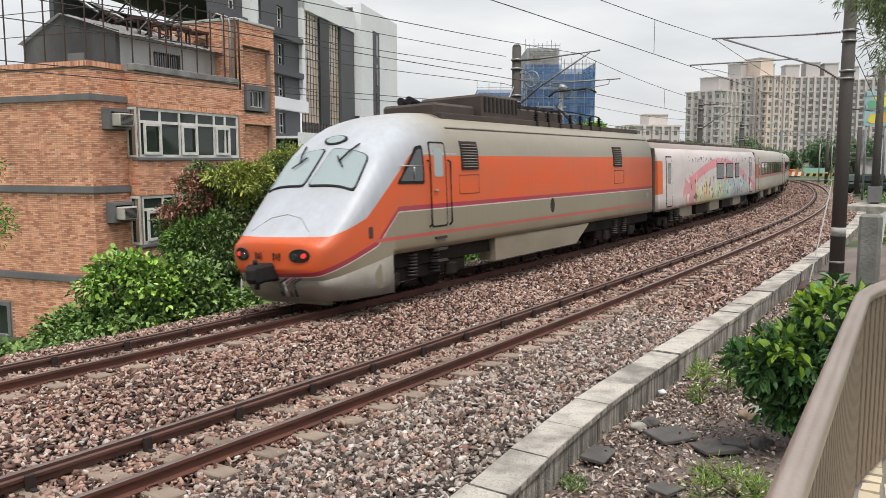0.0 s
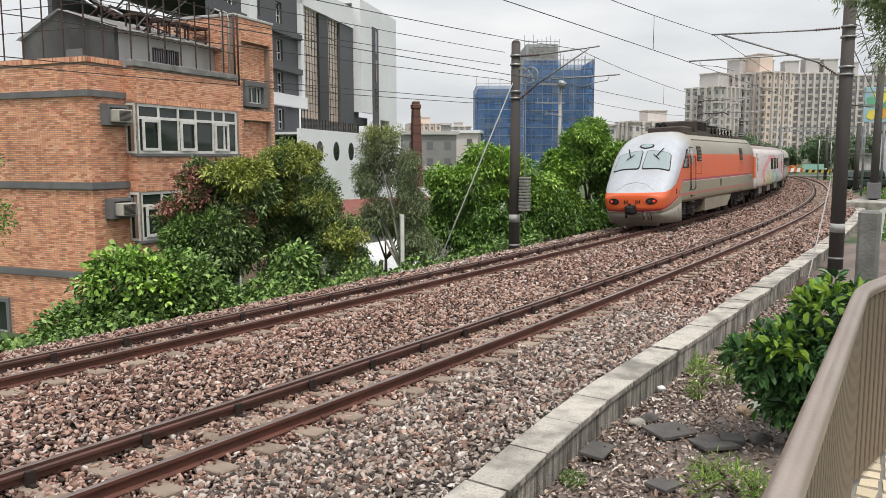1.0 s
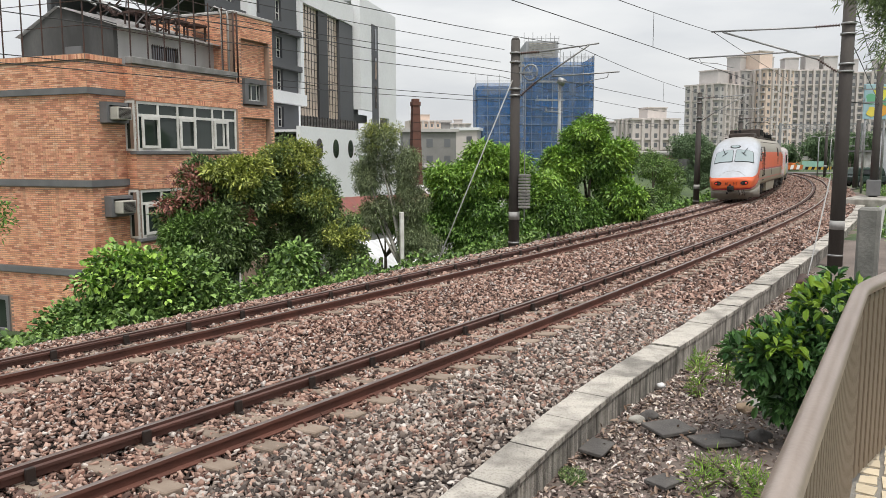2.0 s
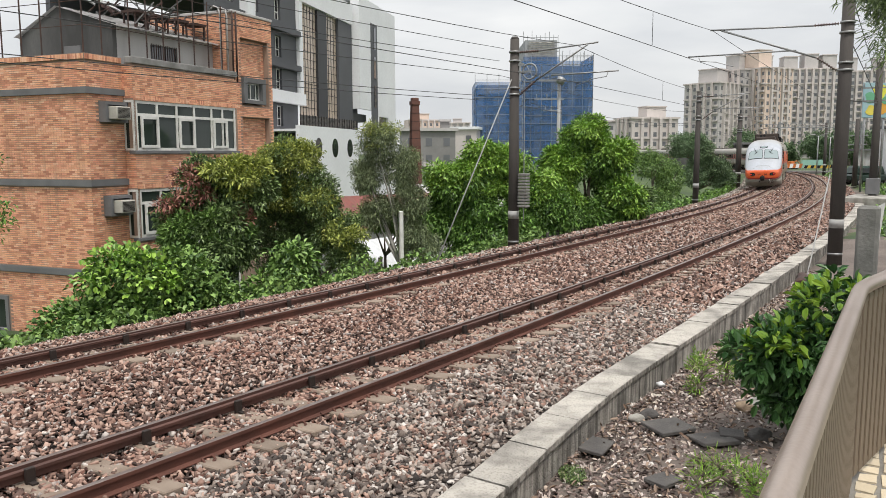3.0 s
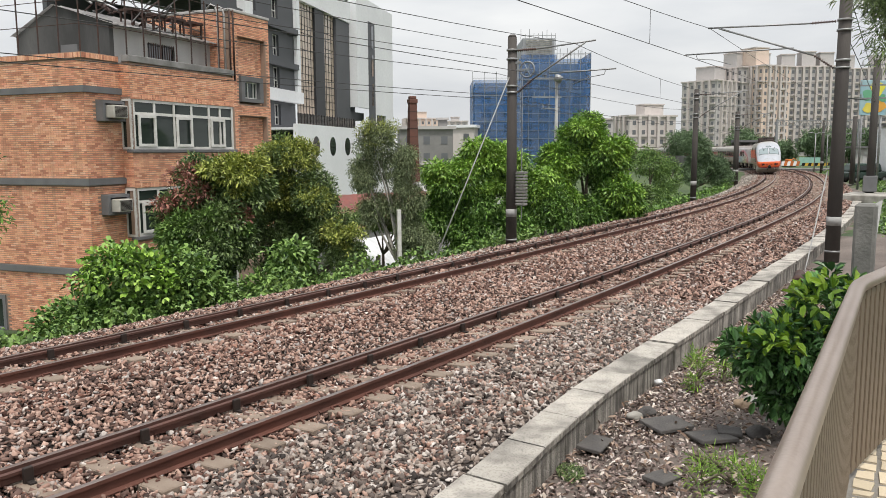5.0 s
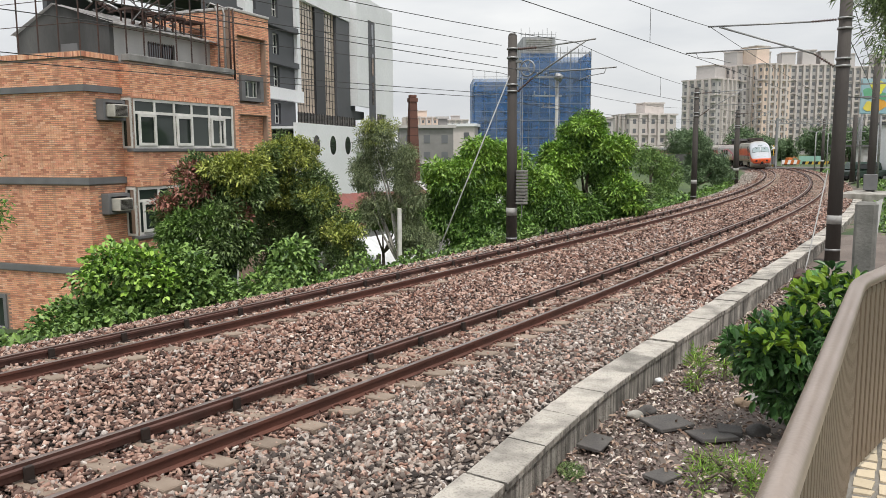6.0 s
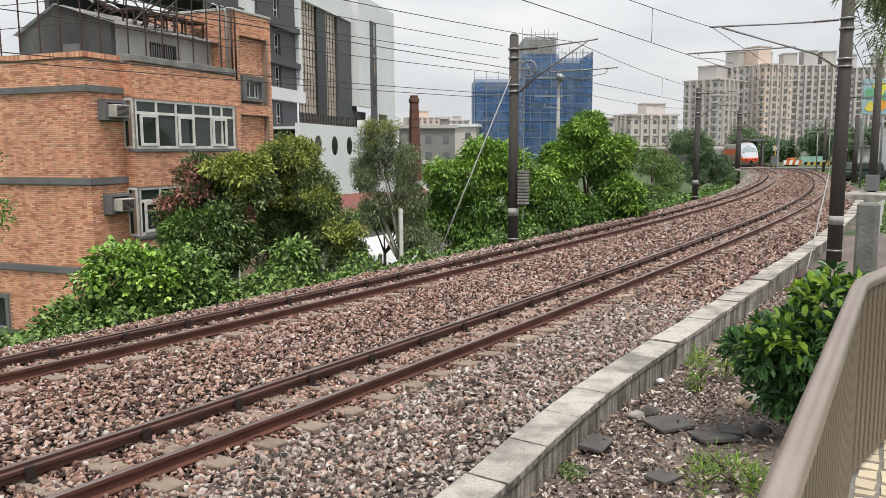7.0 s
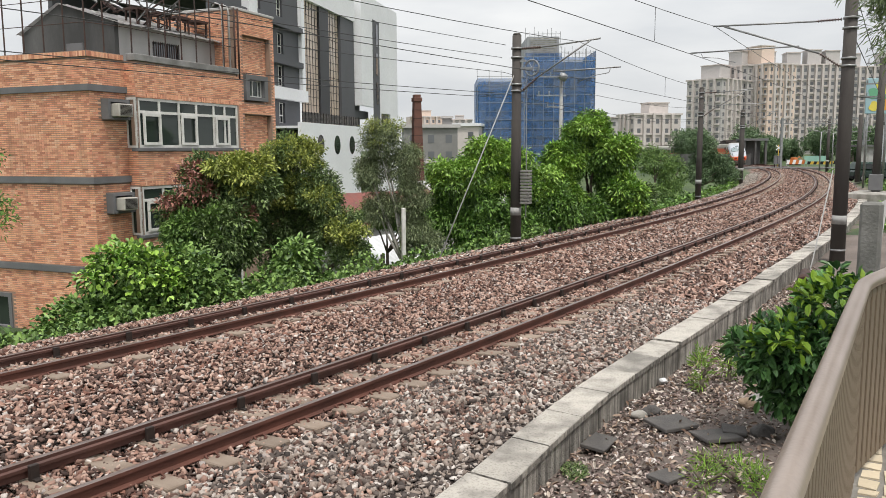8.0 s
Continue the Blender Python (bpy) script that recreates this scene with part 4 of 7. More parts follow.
def brick_building():
    m = pose(-11.93, 26.8, 0, 0, 0, 67.7)
    h = thing("brick_building", m, "three-storey orange brick-tiled building with grey bands and white windows", "building")
    bm = bmesh.new()
    # the wall towards the line, the wall towards the camera, and the closing walls
    wall_grid(bm, 0, 1.65, -4.2, 6.05, 0, 0.25, [(0.6, 1.4, 4.1, 4.6), (0.6, 1.4, 0.85, 1.35)])
    wall_grid(bm, 0.25, 9.0, -4.2, 6.05, 0.0, 0.25, [(4.45, 5.55, -3.6, -2.4)], True)
    box_into(bm, 10.1, 0.25, -4.2, 10.4, 9, 6.05)
    box_into(bm, 0.25, 8.75, -4.2, 10.1, 9.0, 6.05)
    part("wall", bm, M_BRICK, h)
    # the bay that stands out
    bm = bmesh.new()
    wall_grid(bm, 1.65, 7.6, -4.2, 6.05, -0.45, -0.2, [(1.75, 7.5, 3.0, 4.78), (1.75, 7.5, -0.15, 1.6), (1.75, 7.5, -3.3, -1.55)])
    wall_grid(bm, -0.2, 0.0, -4.2, 6.05, 1.65, 1.9, [(-0.45, 0.0, 3.0, 4.78), (-0.45, 0.0, -0.15, 1.6)], True)
    part("bay_wall", bm, M_BRICK, h)
    # the stair tower with its sunk panels
    bm = bmesh.new()
    wall_grid(bm, 7.6, 10.4, -4.2, 8.75, -0.35, -0.1, [(8.1, 10.1, 4.95, 7.8), (8.1, 10.1, 1.5, 4.45)])
    box_into(bm, 7.6, -0.1, -4.2, 10.4, 0.0, 8.75)
    box_into(bm, 7.6, 0.0, 6.1, 7.85, 4.0, 8.75)
    box_into(bm, 10.15, 0.0, 6.1, 10.4, 4.0, 8.75)
    part("stair_tower", bm, M_BRICK, h)
    part("tower_coping", box(7.55, -0.4, 8.75, 10.45, 4.0, 8.87, 0.02), M_PALEWALL, h)
    bm = bmesh.new()
    box_into(bm, -0.05, -0.05, 6.05, 1.6, 0.27, 6.25)
    box_into(bm, -0.05, 0.27, 6.05, 0.27, 9.0, 6.25)
    part("parapet_cap", bm, M_BRICK, h, "brick-tiled parapet cap")
    part("bay_coping", box(1.6, -0.53, 6.06, 7.58, -0.14, 6.3, 0.02), M_BANDLIGHT, h, "weathered grey concrete coping")
    for z in (4.92, 1.77, -1.36):
        bm = bmesh.new()
        box_into(bm, -0.09, -0.09, z, 1.72, 0.0, z + 0.22)
        box_into(bm, -0.09, 0.0, z, 0.0, 9.05, z + 0.22)
        part("band", bm, M_BANDGREY, h, "grey rendered band")
    for z0, z1 in ((3.0, 4.78), (-0.15, 1.6), (-3.3, -1.55)):
        window_part(h, 1.75, 7.5, z0, z1, -0.4, M_WHITEFRAME, M_GLASS, (2.85, 3.9, 4.9, 5.95, 6.65), z1 - 0.5, 0.1)
        part("window_sill", box(1.6, -0.53, z0 - 0.12, 7.62, -0.2, z0, 0.01), M_BANDGREY, h)
        bm = bmesh.new()
        for a, b, c, d in ((-0.45, -0.38, z0, z1), (-0.38, 0.0, z0, z0 + 0.08), (-0.38, 0.0, z1 - 0.08, z1), (-0.06, 0.0, z0, z1)):
            box_into(bm, 1.62, a, c, 1.7, b, d)
        side = part("side_window", bm, M_WHITEFRAME, h)
        part("pane", box(1.655, -0.4, z0 + 0.05, 1.665, -0.05, z1 - 0.05), M_GLASS, side)
        # opening casements
        for u in (1.95, 3.95, 5.98):
            bm = bmesh.new()
            wall_grid(bm, u, u + 0.9, z0 + 0.1, z1 - 0.55, -0.5, -0.45, [(u + 0.1, u + 0.8, z0 + 0.2, z1 - 0.65)])
            part("casement", bm, M_WHITEFRAME, h)
    brick_facing(h)
    # room behind the windows: floors and back wall
    for z in (-3.5, -0.35, 2.8, 5.95):
        part("floor_slab", box(0.25, 0.25, z - 0.15, 10.1, 8.75, z), M_PALEWALL, h)
    part("partition", box(1.7, 3.0, -3.5, 8.0, 3.1, 5.8), M_PALEWALL, h)
    for u, z0 in ((3.3, 3.05), (4.9, 3.05), (6.9, 3.1), (2.1, -0.1)):
        part("curtain", box(u, 0.1, z0, u + 0.5, 0.14, z0 + 1.65), M_DARKCONC, h)
    # small window in the tower's panel
    bm = bmesh.new()
    wall_grid(bm, 8.2, 9.8, 5.05, 6.15, -0.42, -0.1, [(8.45, 9.55, 5.2, 5.95)])
    part("window_surround", bm, M_BANDGREY, h)
    window_part(h, 8.45, 9.55, 5.2, 5.95, -0.2, M_WHITEFRAME, M_GLASS, (8.9, 9.3))
    # window low in the wall towards the camera
    bm = bmesh.new()
    wall_grid(bm, 4.35, 5.65, -3.7, -2.3, -0.06, 0.1, [(4.5, 5.5, -3.55, -2.45)], True)
    part("low_window_surround", bm, M_BANDGREY, h)
    part("low_window_pane", box(0.1, 4.5, -3.55, 0.12, 5.5, -2.45), M_GLASS, h)
    for z in (4.05, 0.8):
        bm = bmesh.new()
        wall_grid(bm, 0.5, 1.5, z - 0.08, z + 0.62, -0.32, 0.0, [(0.62, 1.38, z, z + 0.52)])
        part("ac_hood", bm, M_BANDGREY, h)
        ac = part("air_conditioner", box(0.68, -0.62, z + 0.02, 1.34, 0.15, z + 0.46, 0.02), M_AC, h, "cream window air conditioner")
        bm = bmesh.new()
        for k in range(9):
            box_into(bm, 0.74, -0.635, z + 0.07 + k * 0.04, 1.28, -0.622, z + 0.09 + k * 0.04)
        part("grille", bm, M_IRON, ac)
    # roof shed with a stained gable
    bm = bmesh.new()
    verts = [(2.0, 0.7, 6.0), (2.0, 5.3, 6.0), (2.0, 5.3, 7.3), (2.0, 3.3, 8.3), (2.0, 0.7, 7.6)]
    lo = [bm.verts.new(v) for v in verts]
    hi = [bm.verts.new((2.2, v[1], v[2])) for v in verts]
    bm.faces.new(lo[::-1])
    bm.faces.new(hi)
    for i in range(5):
        bm.faces.new((lo[i], lo[(i + 1) % 5], hi[(i + 1) % 5], hi[i]))
    part("gable_wall", bm, M_DARKCONC, h, "dark stained concrete gable wall")
    part("gable_hatch", box(1.95, 2.2, 6.2, 2.0, 3.0, 6.85), M_BANDGREY, h)
    bm = bmesh.new()
    wall_grid(bm, 2.2, 7.8, 6.0, 7.5, 0.7, 0.85, [(3.9, 5.4, 6.3, 7.05)])
    part("shed_wall", bm, M_PALEWALL, h)
    part("shed_pane", box(3.9, 0.8, 6.3, 5.4, 0.82, 7.05), M_DARKGLASS, h)
    for k in range(12):
        part("window_bar", rod((3.95 + k * 0.125, 0.68, 6.27), (3.95 + k * 0.125, 0.68, 7.08), 0.014, sides=5), M_METALRUST, h)
    bm = bmesh.new()
    n = 40
    rows = []
    for k in range(n + 1):
        u = 1.9 + k * 6.1 / n
        zz = 0.03 * math.sin(k * 2.6)
        rows.append([bm.verts.new((u, 0.3, 7.42 + zz)), bm.verts.new((u, 3.3, 8.34 + zz)), bm.verts.new((u, 5.5, 7.3 + zz))])
    for a, b in zip(rows, rows[1:]):
        for i in range(2):
            bm.faces.new((a[i], b[i], b[i + 1], a[i + 1]))
    bmesh.ops.solidify(bm, geom=bm.faces[:], thickness=0.02)
    part("shed_roof", bm, M_ROOFSHEET, h)
    # tall iron posts and wires round the roof
    for k in range(9):
        v = 0.15 + k * 0.95
        part("railing_post", rod((0.12, v, 6.2), (0.12, v, 9.1), 0.028, sides=6), M_METALRUST, h)
    for k in range(9):
        u = 0.9 + k * 0.86
        part("railing_post", rod((u, -0.3 if u > 1.6 else 0.12, 6.25), (u, -0.3 if u > 1.6 else 0.12, 8.9), 0.028, sides=6), M_METALRUST, h)
    for z in (7.2, 8.0, 8.8):
        part("railing_wire", tube([(0.12, 8.0, z), (0.12, 0.15, z), (1.6, -0.2, z), (7.9, -0.3, z)], 0.014, 5), M_METALRUST, h)
    for u in (7.0, 7.45):
        part("vent_pipe", tube([(u, -0.2, 6.3), (u, -0.2, 8.6), (u, -0.12, 8.85), (u, 0.1, 8.95), (u, 0.3, 8.8)], 0.035, 8), M_PALEWALL, h)
    for u in (7.5, 7.75):
        part("drain_pipe", rod((u, -0.42, 5.9), (u, -0.42, 8.8), 0.04, sides=8), M_METALRUST, h)
    # heap of frames, old chairs and beams on the shed roof
    rnd = random.Random(21)
    for k in range(46):
        u, v = rnd.uniform(3.0, 7.4), rnd.uniform(0.7, 3.2)
        z = 7.55 + (v - 0.3) * 0.25
        a = Vector((u, v, z + rnd.uniform(0.05, 0.5)))
        d = Vector((rnd.uniform(-1, 1), rnd.uniform(-1, 1), rnd.uniform(-0.25, 0.55))).normalized() * rnd.uniform(0.6, 1.6)
        part("scrap_beam", rod(a, a + d, rnd.uniform(0.02, 0.05), sides=5), (M_METALRUST, M_METALRUST, M_STEEL, M_DARKCONC)[k % 4], h)
    for k in range(4):
        u = 3.4 + k * 1.1
        bm = bmesh.new()
        box_into(bm, u, 0.9, 8.2, u + 0.8, 1.6, 8.28)
        for du, dv in ((0.05, 0.95), (0.7, 0.95), (0.05, 1.5), (0.7, 1.5)):
            box_into(bm, u + du, dv, 7.6, u + du + 0.06, dv + 0.06, 8.2)
        part("scrap_frame", bm, M_METALRUST, h)
    return h


brick_building()


def grey_building():
    m = pose(-13.49, 76, 0, 0, 0, 77)
    h = thing("office_building", m, "grey and white modern office building with tall curtain-wall windows", "building")
    bm = bmesh.new()
    levels = (14.1, 10.9, 8.0, 4.7)
    holes = []
    for z in (15.0, 11.75, 8.9, 5.6):
        for u in (-14.0, -9.5, -5.1):
            holes.append((u, u + 1.3, z - 0.25, z + 1.6))
    wall_grid(bm, -16.5, -0.4, -4, 19.5, 0, 0.4, holes)
    part("wall", bm, M_GREYPANEL, h)
    for u0, u1, z0, z1 in holes:
        window_part(h, u0, u1, z0, z1, 0.25, M_WHITEFRAME, M_DARKGLASS, ((u0 + u1) / 2,), z0 + 0.7, 0.09)
    for z, t in ((14.1, 0.35), (10.9, 0.35)):
        part("ledge", box(-16.5, -0.5, z - t, -0.4, 0.0, z + 0.15), M_GREYPANEL, h)
    part("white_ledge", box(-16.5, -0.6, 7.45, 0.3, 0.0, 8.5), M_WHITECLAD, h)
    part("pier", box(-11.6, -0.7, -4, -10.2, 0.0, 21), M_WHITECLAD, h)
    part("pier", box(-0.4, -0.35, 8.5, 0.35, 0.4, 18.5), M_WHITECLAD, h)
    bm = bmesh.new()
    wall_grid(bm, -0.4, 14.8, 17.2, 19.4, -0.35, 0.4, [])
    part("fascia", bm, M_WHITECLAD, h)
    for u0, u1, n in ((0.4, 4.7, 6), (7.3, 10.5, 4)):
        cw = part("curtain_wall", box(u0, 0.1, 4.8, u1, 0.14, 17.2), M_CURTAIN, h, "pale gridded curtain wall")
        for k in range(n + 1):
            part("mullion", box(u0 + (u1 - u0) * k / n - 0.025, 0.06, 4.8, u0 + (u1 - u0) * k / n + 0.025, 0.1, 17.2), M_IRON, cw)
        for k in range(16):
            part("transom", box(u0, 0.07, 5.0 + k * 0.78, u1, 0.1, 5.05 + k * 0.78), M_IRON, cw)
    part("dark_pier", box(4.75, -0.12, 4.8, 7.25, 0.3, 17.2), M_DARKPIER, h)
    part("panel_wall", box(10.55, -0.2, 4.8, 14.8, 0.4, 17.2), M_GREYPANEL, h)
    part("recess_wall", box(14.8, 1.2, -3, 20.5, 1.5, 17.2), M_DARKPIER, h)
    for z in (6.6, 10.2, 13.8, 17.4):
        part("balcony_slab", box(14.8, 0.1, z, 20.5, 1.2, z + 0.9), M_GREYPANEL, h)
    part("roof_lift", box(14.8, 0.4, 16.3, 17.0, 1.1, 19.6), M_WHITECLAD, h)
    # the white end block
    bm = bmesh.new()
    slots = [(20.6, 21.5, z, z + 2.6) for z in (8.4, 11.8, 15.2)]
    wall_grid(bm, 15.4, 29.8, 8.0, 20.6, -0.9, -0.5, slots)
    wall_grid(bm, 22.0, 29.8, -3, 8.0, -0.9, -0.5, [(22.6, 26.5, 4.9, 7.4)])
    part("end_block", bm, M_WHITECLAD, h)
    part("end_roof", box(15.4, -0.5, 20.2, 29.8, 12, 20.5), M_WHITECLAD, h)
    part("end_side", box(15.4, -0.5, 8.0, 15.8, 0.1, 20.2), M_WHITECLAD, h)
    part("dark_strip", box(19.5, -0.94, 6.0, 22.0, -0.9, 18.2), M_GREYPANEL, h)
    for u0, u1, z0, z1 in slots:
        part("slot_pane", box(u0, -0.98, z0, u1 - 0.2, -0.94, z1), M_DARKGLASS, h)
    part("end_pane", box(22.6, -0.6, 4.9, 26.5, -0.55, 7.4), M_DARKGLASS, h)
    part("roof", box(-16.5, 0.4, 16.9, 20, 14, 17.2), M_BANDGREY, h)
    part("closing_wall", box(-16.5, 13.6, -4, 29.8, 14, 16), M_GREYPANEL, h)
    # podium with oval windows and a terrace rail
    bm = bmesh.new()
    box_into(bm, -8, -3.4, -4, 7.2, -3.0, 5.3)
    box_into(bm, 6.8, -3.0, -4, 7.2, 0.0, 5.3)
    box_into(bm, -8, -3.0, 4.8, 7.2, 0.0, 5.0)
    part("podium", bm, M_WHITECLAD, h, "white podium wall")
    for u in (-3.8, 0.4, 4.6):
        bm = bmesh.new()
        ring = [(u + 0.8 * math.cos(a), 3.4 + 0.9 * math.sin(a)) for a in [2 * math.pi * k / 28 for k in range(28)]]
        f = bm.faces.new([bm.verts.new((x, -3.42, z)) for x, z in ring])
        ext = bmesh.ops.extrude_face_region(bm, geom=[f])
        for v in ext["geom"]:
            if isinstance(v, bmesh.types.BMVert):
                v.co.y += 0.1
        part("oval_window", bm, M_DARKGLASS, h, "dark oval window")
    for k in range(22):
        u = -7.5 + k * 0.69
        part("rail_post", box(u - 0.04, -3.3, 5.3, u + 0.04, -3.22, 6.25), M_IRON, h)
    part("rail_glass", box(-7.5, -3.27, 5.35, 7.1, -3.25, 6.2), M_DARKGLASS, h)
    return h


grey_building()


def chimney():
    h = thing("brick_chimney", pose(-3.05, 95, 0, 0, 0, 20), "tall tapered dark red brick factory chimney", "chimney")
    bm = bmesh.new()
    box_into(bm, -0.42, -0.42, -3, 0.42, 0.42, 8.6)
    for v in bm.verts:
        if v.co.z < 0:
            v.co.x *= 1.75
            v.co.y *= 1.75
    part("shaft", bm, M_CHIMNEY, h)
    part("crown", box(-0.52, -0.52, 8.6, 0.52, 0.52, 9.1, 0.05), M_CHIMNEY, h)
    part("cap", box(-0.4, -0.4, 9.1, 0.4, 0.4, 9.45, 0.05), M_CHIMNEY, h)
    for k in range(8):
        part("iron_hoop", box(-0.44 - 0.027 * (8 - k), -0.44 - 0.027 * (8 - k), 0.6 + k, 0.44 + 0.027 * (8 - k), 0.44 + 0.027 * (8 - k), 0.66 + k), M_METALRUST, h)


chimney()


def netting():
    m, n, l, b = shader("blue_scaffold_net", (0.022, 0.115, 0.31), 0.8)
    t, mix = n.new("ShaderNodeBsdfTransparent"), n.new("ShaderNodeMixShader")
    out = n["Material Output"]
    weave = noisy(m, 0.25, 4, (1, 1, 1), 0.3, 0.7)
    l.new(op(m, "ADD", op(m, "MULTIPLY", weave, 0.3), 0.42), mix.inputs[0])
    l.new(t.outputs[0], mix.inputs[1])
    l.new(b.outputs[0], mix.inputs[2])
    l.new(mix.outputs[0], out.inputs["Surface"])
    return m


M_NET = netting()
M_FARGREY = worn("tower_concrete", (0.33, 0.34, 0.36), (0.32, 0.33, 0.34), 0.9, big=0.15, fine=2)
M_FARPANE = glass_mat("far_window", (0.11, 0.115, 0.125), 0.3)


def blue_tower():
    h = thing("tower_block", pose(0, 180, 0), "unfinished concrete tower wrapped in blue scaffold netting", "building")
    blocks = ((8.3, 18.6, -2, 18.0), (18.6, 34.0, 2, 22.6), (19.6, 27.0, 4, 28.6))
    bm = bmesh.new()
    for x0, x1, y, z in blocks:
        box_into(bm, x0, y, -2, x1, y + 16, z)
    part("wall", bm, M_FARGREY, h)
    pane_me = plain_mesh("window", box(-1.1, -0.06, -0.95, 1.1, 0.12, 0.95), M_FARPANE)
    bar_me = plain_mesh("glazing_bar", box(-0.06, -0.09, -0.95, 0.06, -0.06, 0.95), M_FARGREY)
    for x0, x1, y, z in blocks[:2]:
        n = int((x1 - x0) / 3.6)
        for fl in range(int((z - 1) / 3.25)):
            for k in range(n):
                x = x0 + (x1 - x0) * (k + 0.5) / n
                w = part("window", pane_me, None, h)
                w.location = (x, y, 1.6 + fl * 3.25)
                g = part("glazing_bar", bar_me, None, w)
            part("floor_ledge", box(x0 - 0.1, y - 0.16, 2.95 + fl * 3.25, x1 + 0.1, y, 3.25 + fl * 3.25), M_FARGREY, h)
    part("louvre", box(20.4, 3.9, 24.6, 26.4, 4.0, 28.2), M_CONCRETE, h)
    for k in range(8):
        part("slat", box(20.4, 3.8, 24.7 + k * 0.45, 26.4, 3.9, 24.86 + k * 0.45), M_FARGREY, h)
    for x0, x1, y, z, lo in ((7.8, 18.4, -3.2, 18.6, -2), (18.4, 34.8, 0.8, 23.6, -2), (19.0, 27.4, 2.9, 24.8, 22)):
        net = bmesh.new()
        n, mm = 10, 14
        rows = []
        for j in range(mm + 1):
            rows.append([])
            for i in range(n + 1):
                x, zz = x0 + (x1 - x0) * i / n, lo + (z - lo) * j / mm
                rows[-1].append(net.verts.new((x, y + 0.25 * noise.noise(Vector((x * 0.5, zz * 0.4, y))), zz)))
        for a, b in zip(rows, rows[1:]):
            for i in range(n):
                net.faces.new((a[i], a[i + 1], b[i + 1], b[i]))
        part("scaffold_net", net, M_NET, h, "translucent blue netting")
        k = 0
        x = x0
        while x <= x1 + 0.01:
            part("scaffold_pole", rod((x, y - 0.1, lo), (x, y - 0.1, z + 1.8), 0.06, sides=5), M_STEEL, h)
            x += (x1 - x0) / max(2, round((x1 - x0) / 2.4))
        zz = lo + 2
        while zz < z + 1.6:
            part("scaffold_ledger", rod((x0, y - 0.1, zz), (x1, y - 0.1, zz), 0.05, sides=5), M_STEEL, h)
            zz += 1.9
    net = bmesh.new()
    for x, y0, y1, z in ((34.8, 0.8, 17, 25), (7.8, -3.2, 13, 18.6)):
        box_into(net, x, y0, -2, x + 0.05, y1, z)
    part("side_net", net, M_NET, h)
    for x0, x1, y, z in ((19.2, 27.2, 4, 30.0), (28, 34.6, 2, 25.4)):
        for k in range(9):
            x = x0 + (x1 - x0) * k / 8
            part("scaffold_pole", rod((x, y, z - 4), (x, y, z + random.Random(k).uniform(-0.6, 0.8)), 0.06, sides=5), M_STEEL, h)
        part("scaffold_ledger", rod((x0, y, z - 0.8), (x1, y, z - 0.8), 0.06, sides=5), M_STEEL, h)


blue_tower()
# tile colours are paled to stand in for haze over the distance
M_APT = worn("hazed_beige_tile", (0.60, 0.55, 0.525), (0.49, 0.45, 0.43), 0.8, big=0.1, fine=1.5, relief=0.05)
M_APTPINK = worn("hazed_pinkish_tile", (0.70, 0.57, 0.48), (0.61, 0.48, 0.41), 0.8, big=0.1, fine=1.5, relief=0.05)
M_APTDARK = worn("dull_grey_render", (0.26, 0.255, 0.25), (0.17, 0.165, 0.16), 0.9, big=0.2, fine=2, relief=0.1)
M_APTGREY = worn("hazed_grey_tile", (0.50, 0.48, 0.47), (0.41, 0.39, 0.385), 0.8, big=0.1, fine=1.5, relief=0.05)
apt_window = plain_mesh("window", box(-0.6, -0.05, -0.7, 0.6, 0.1, 0.8), M_FARPANE)
apt_ledge = plain_mesh("balcony", box(-1.05, -0.8, -0.2, 1.05, 0.0, 0.55), M_APT)


def apartment(x, y, turn, w, d, floors, base, mats, roof_boxes, label, step=3.1, pier=True):
    h = thing("apartment_block", pose(x, y, base, 0, 0, turn), label, "building", "apartment blocks")
    top = floors * step + 1.2
    part("wall", box(-w / 2, -d / 2, -8, w / 2, d / 2, top), mats[0], h)
    part("cornice", box(-w / 2 - 0.5, -d / 2 - 0.5, top, w / 2 + 0.5, d / 2 + 0.5, top + 0.6), mats[1], h)
    part("cornice", box(-w / 2 - 0.3, -d / 2 - 0.3, top - step * 2 - 0.4, w / 2 + 0.3, d / 2 + 0.3, top - step * 2), mats[1], h)
    for bx, by, bw, bd, bh in roof_boxes:
        rb = part("roof_house", box(bx - bw / 2, by - bd / 2, top + 0.6, bx + bw / 2, by + bd / 2, top + 0.6 + bh), mats[0], h)
        part("roof_cap", box(bx - bw / 2 - 0.3, by - bd / 2 - 0.3, top + 0.6 + bh, bx + bw / 2 + 0.3, by + bd / 2 + 0.3, top + 1.0 + bh), mats[1], rb)
    for face, length in ((0, w), (1, d)):
        n = max(2, int(length / 3.0))
        m = pose(0, -d / 2, 0) if face == 0 else pose(-w / 2, 0, 0, 0, 0, -90)
        for k in range(n):
            u = -length / 2 + length * (k + 0.5) / n
            for fl in range(floors):
                ob = part("window", apt_window, None, h)
                ob.matrix_basis = m @ pose(u, 0, 2.2 + fl * step)
                if (k + face) % 2 == 1 and fl < floors - 1:
                    ob = part("balcony", apt_ledge, None, h)
                    ob.matrix_basis = m @ pose(u, 0, 1.0 + fl * step)
            if pier and k:
                u = -length / 2 + length * k / n
                part("pier", box(u - 0.45, -1.0, 0, u + 0.45, 0, top + 0.3 * (k % 3)), mats[1], h).matrix_basis = m
    return h


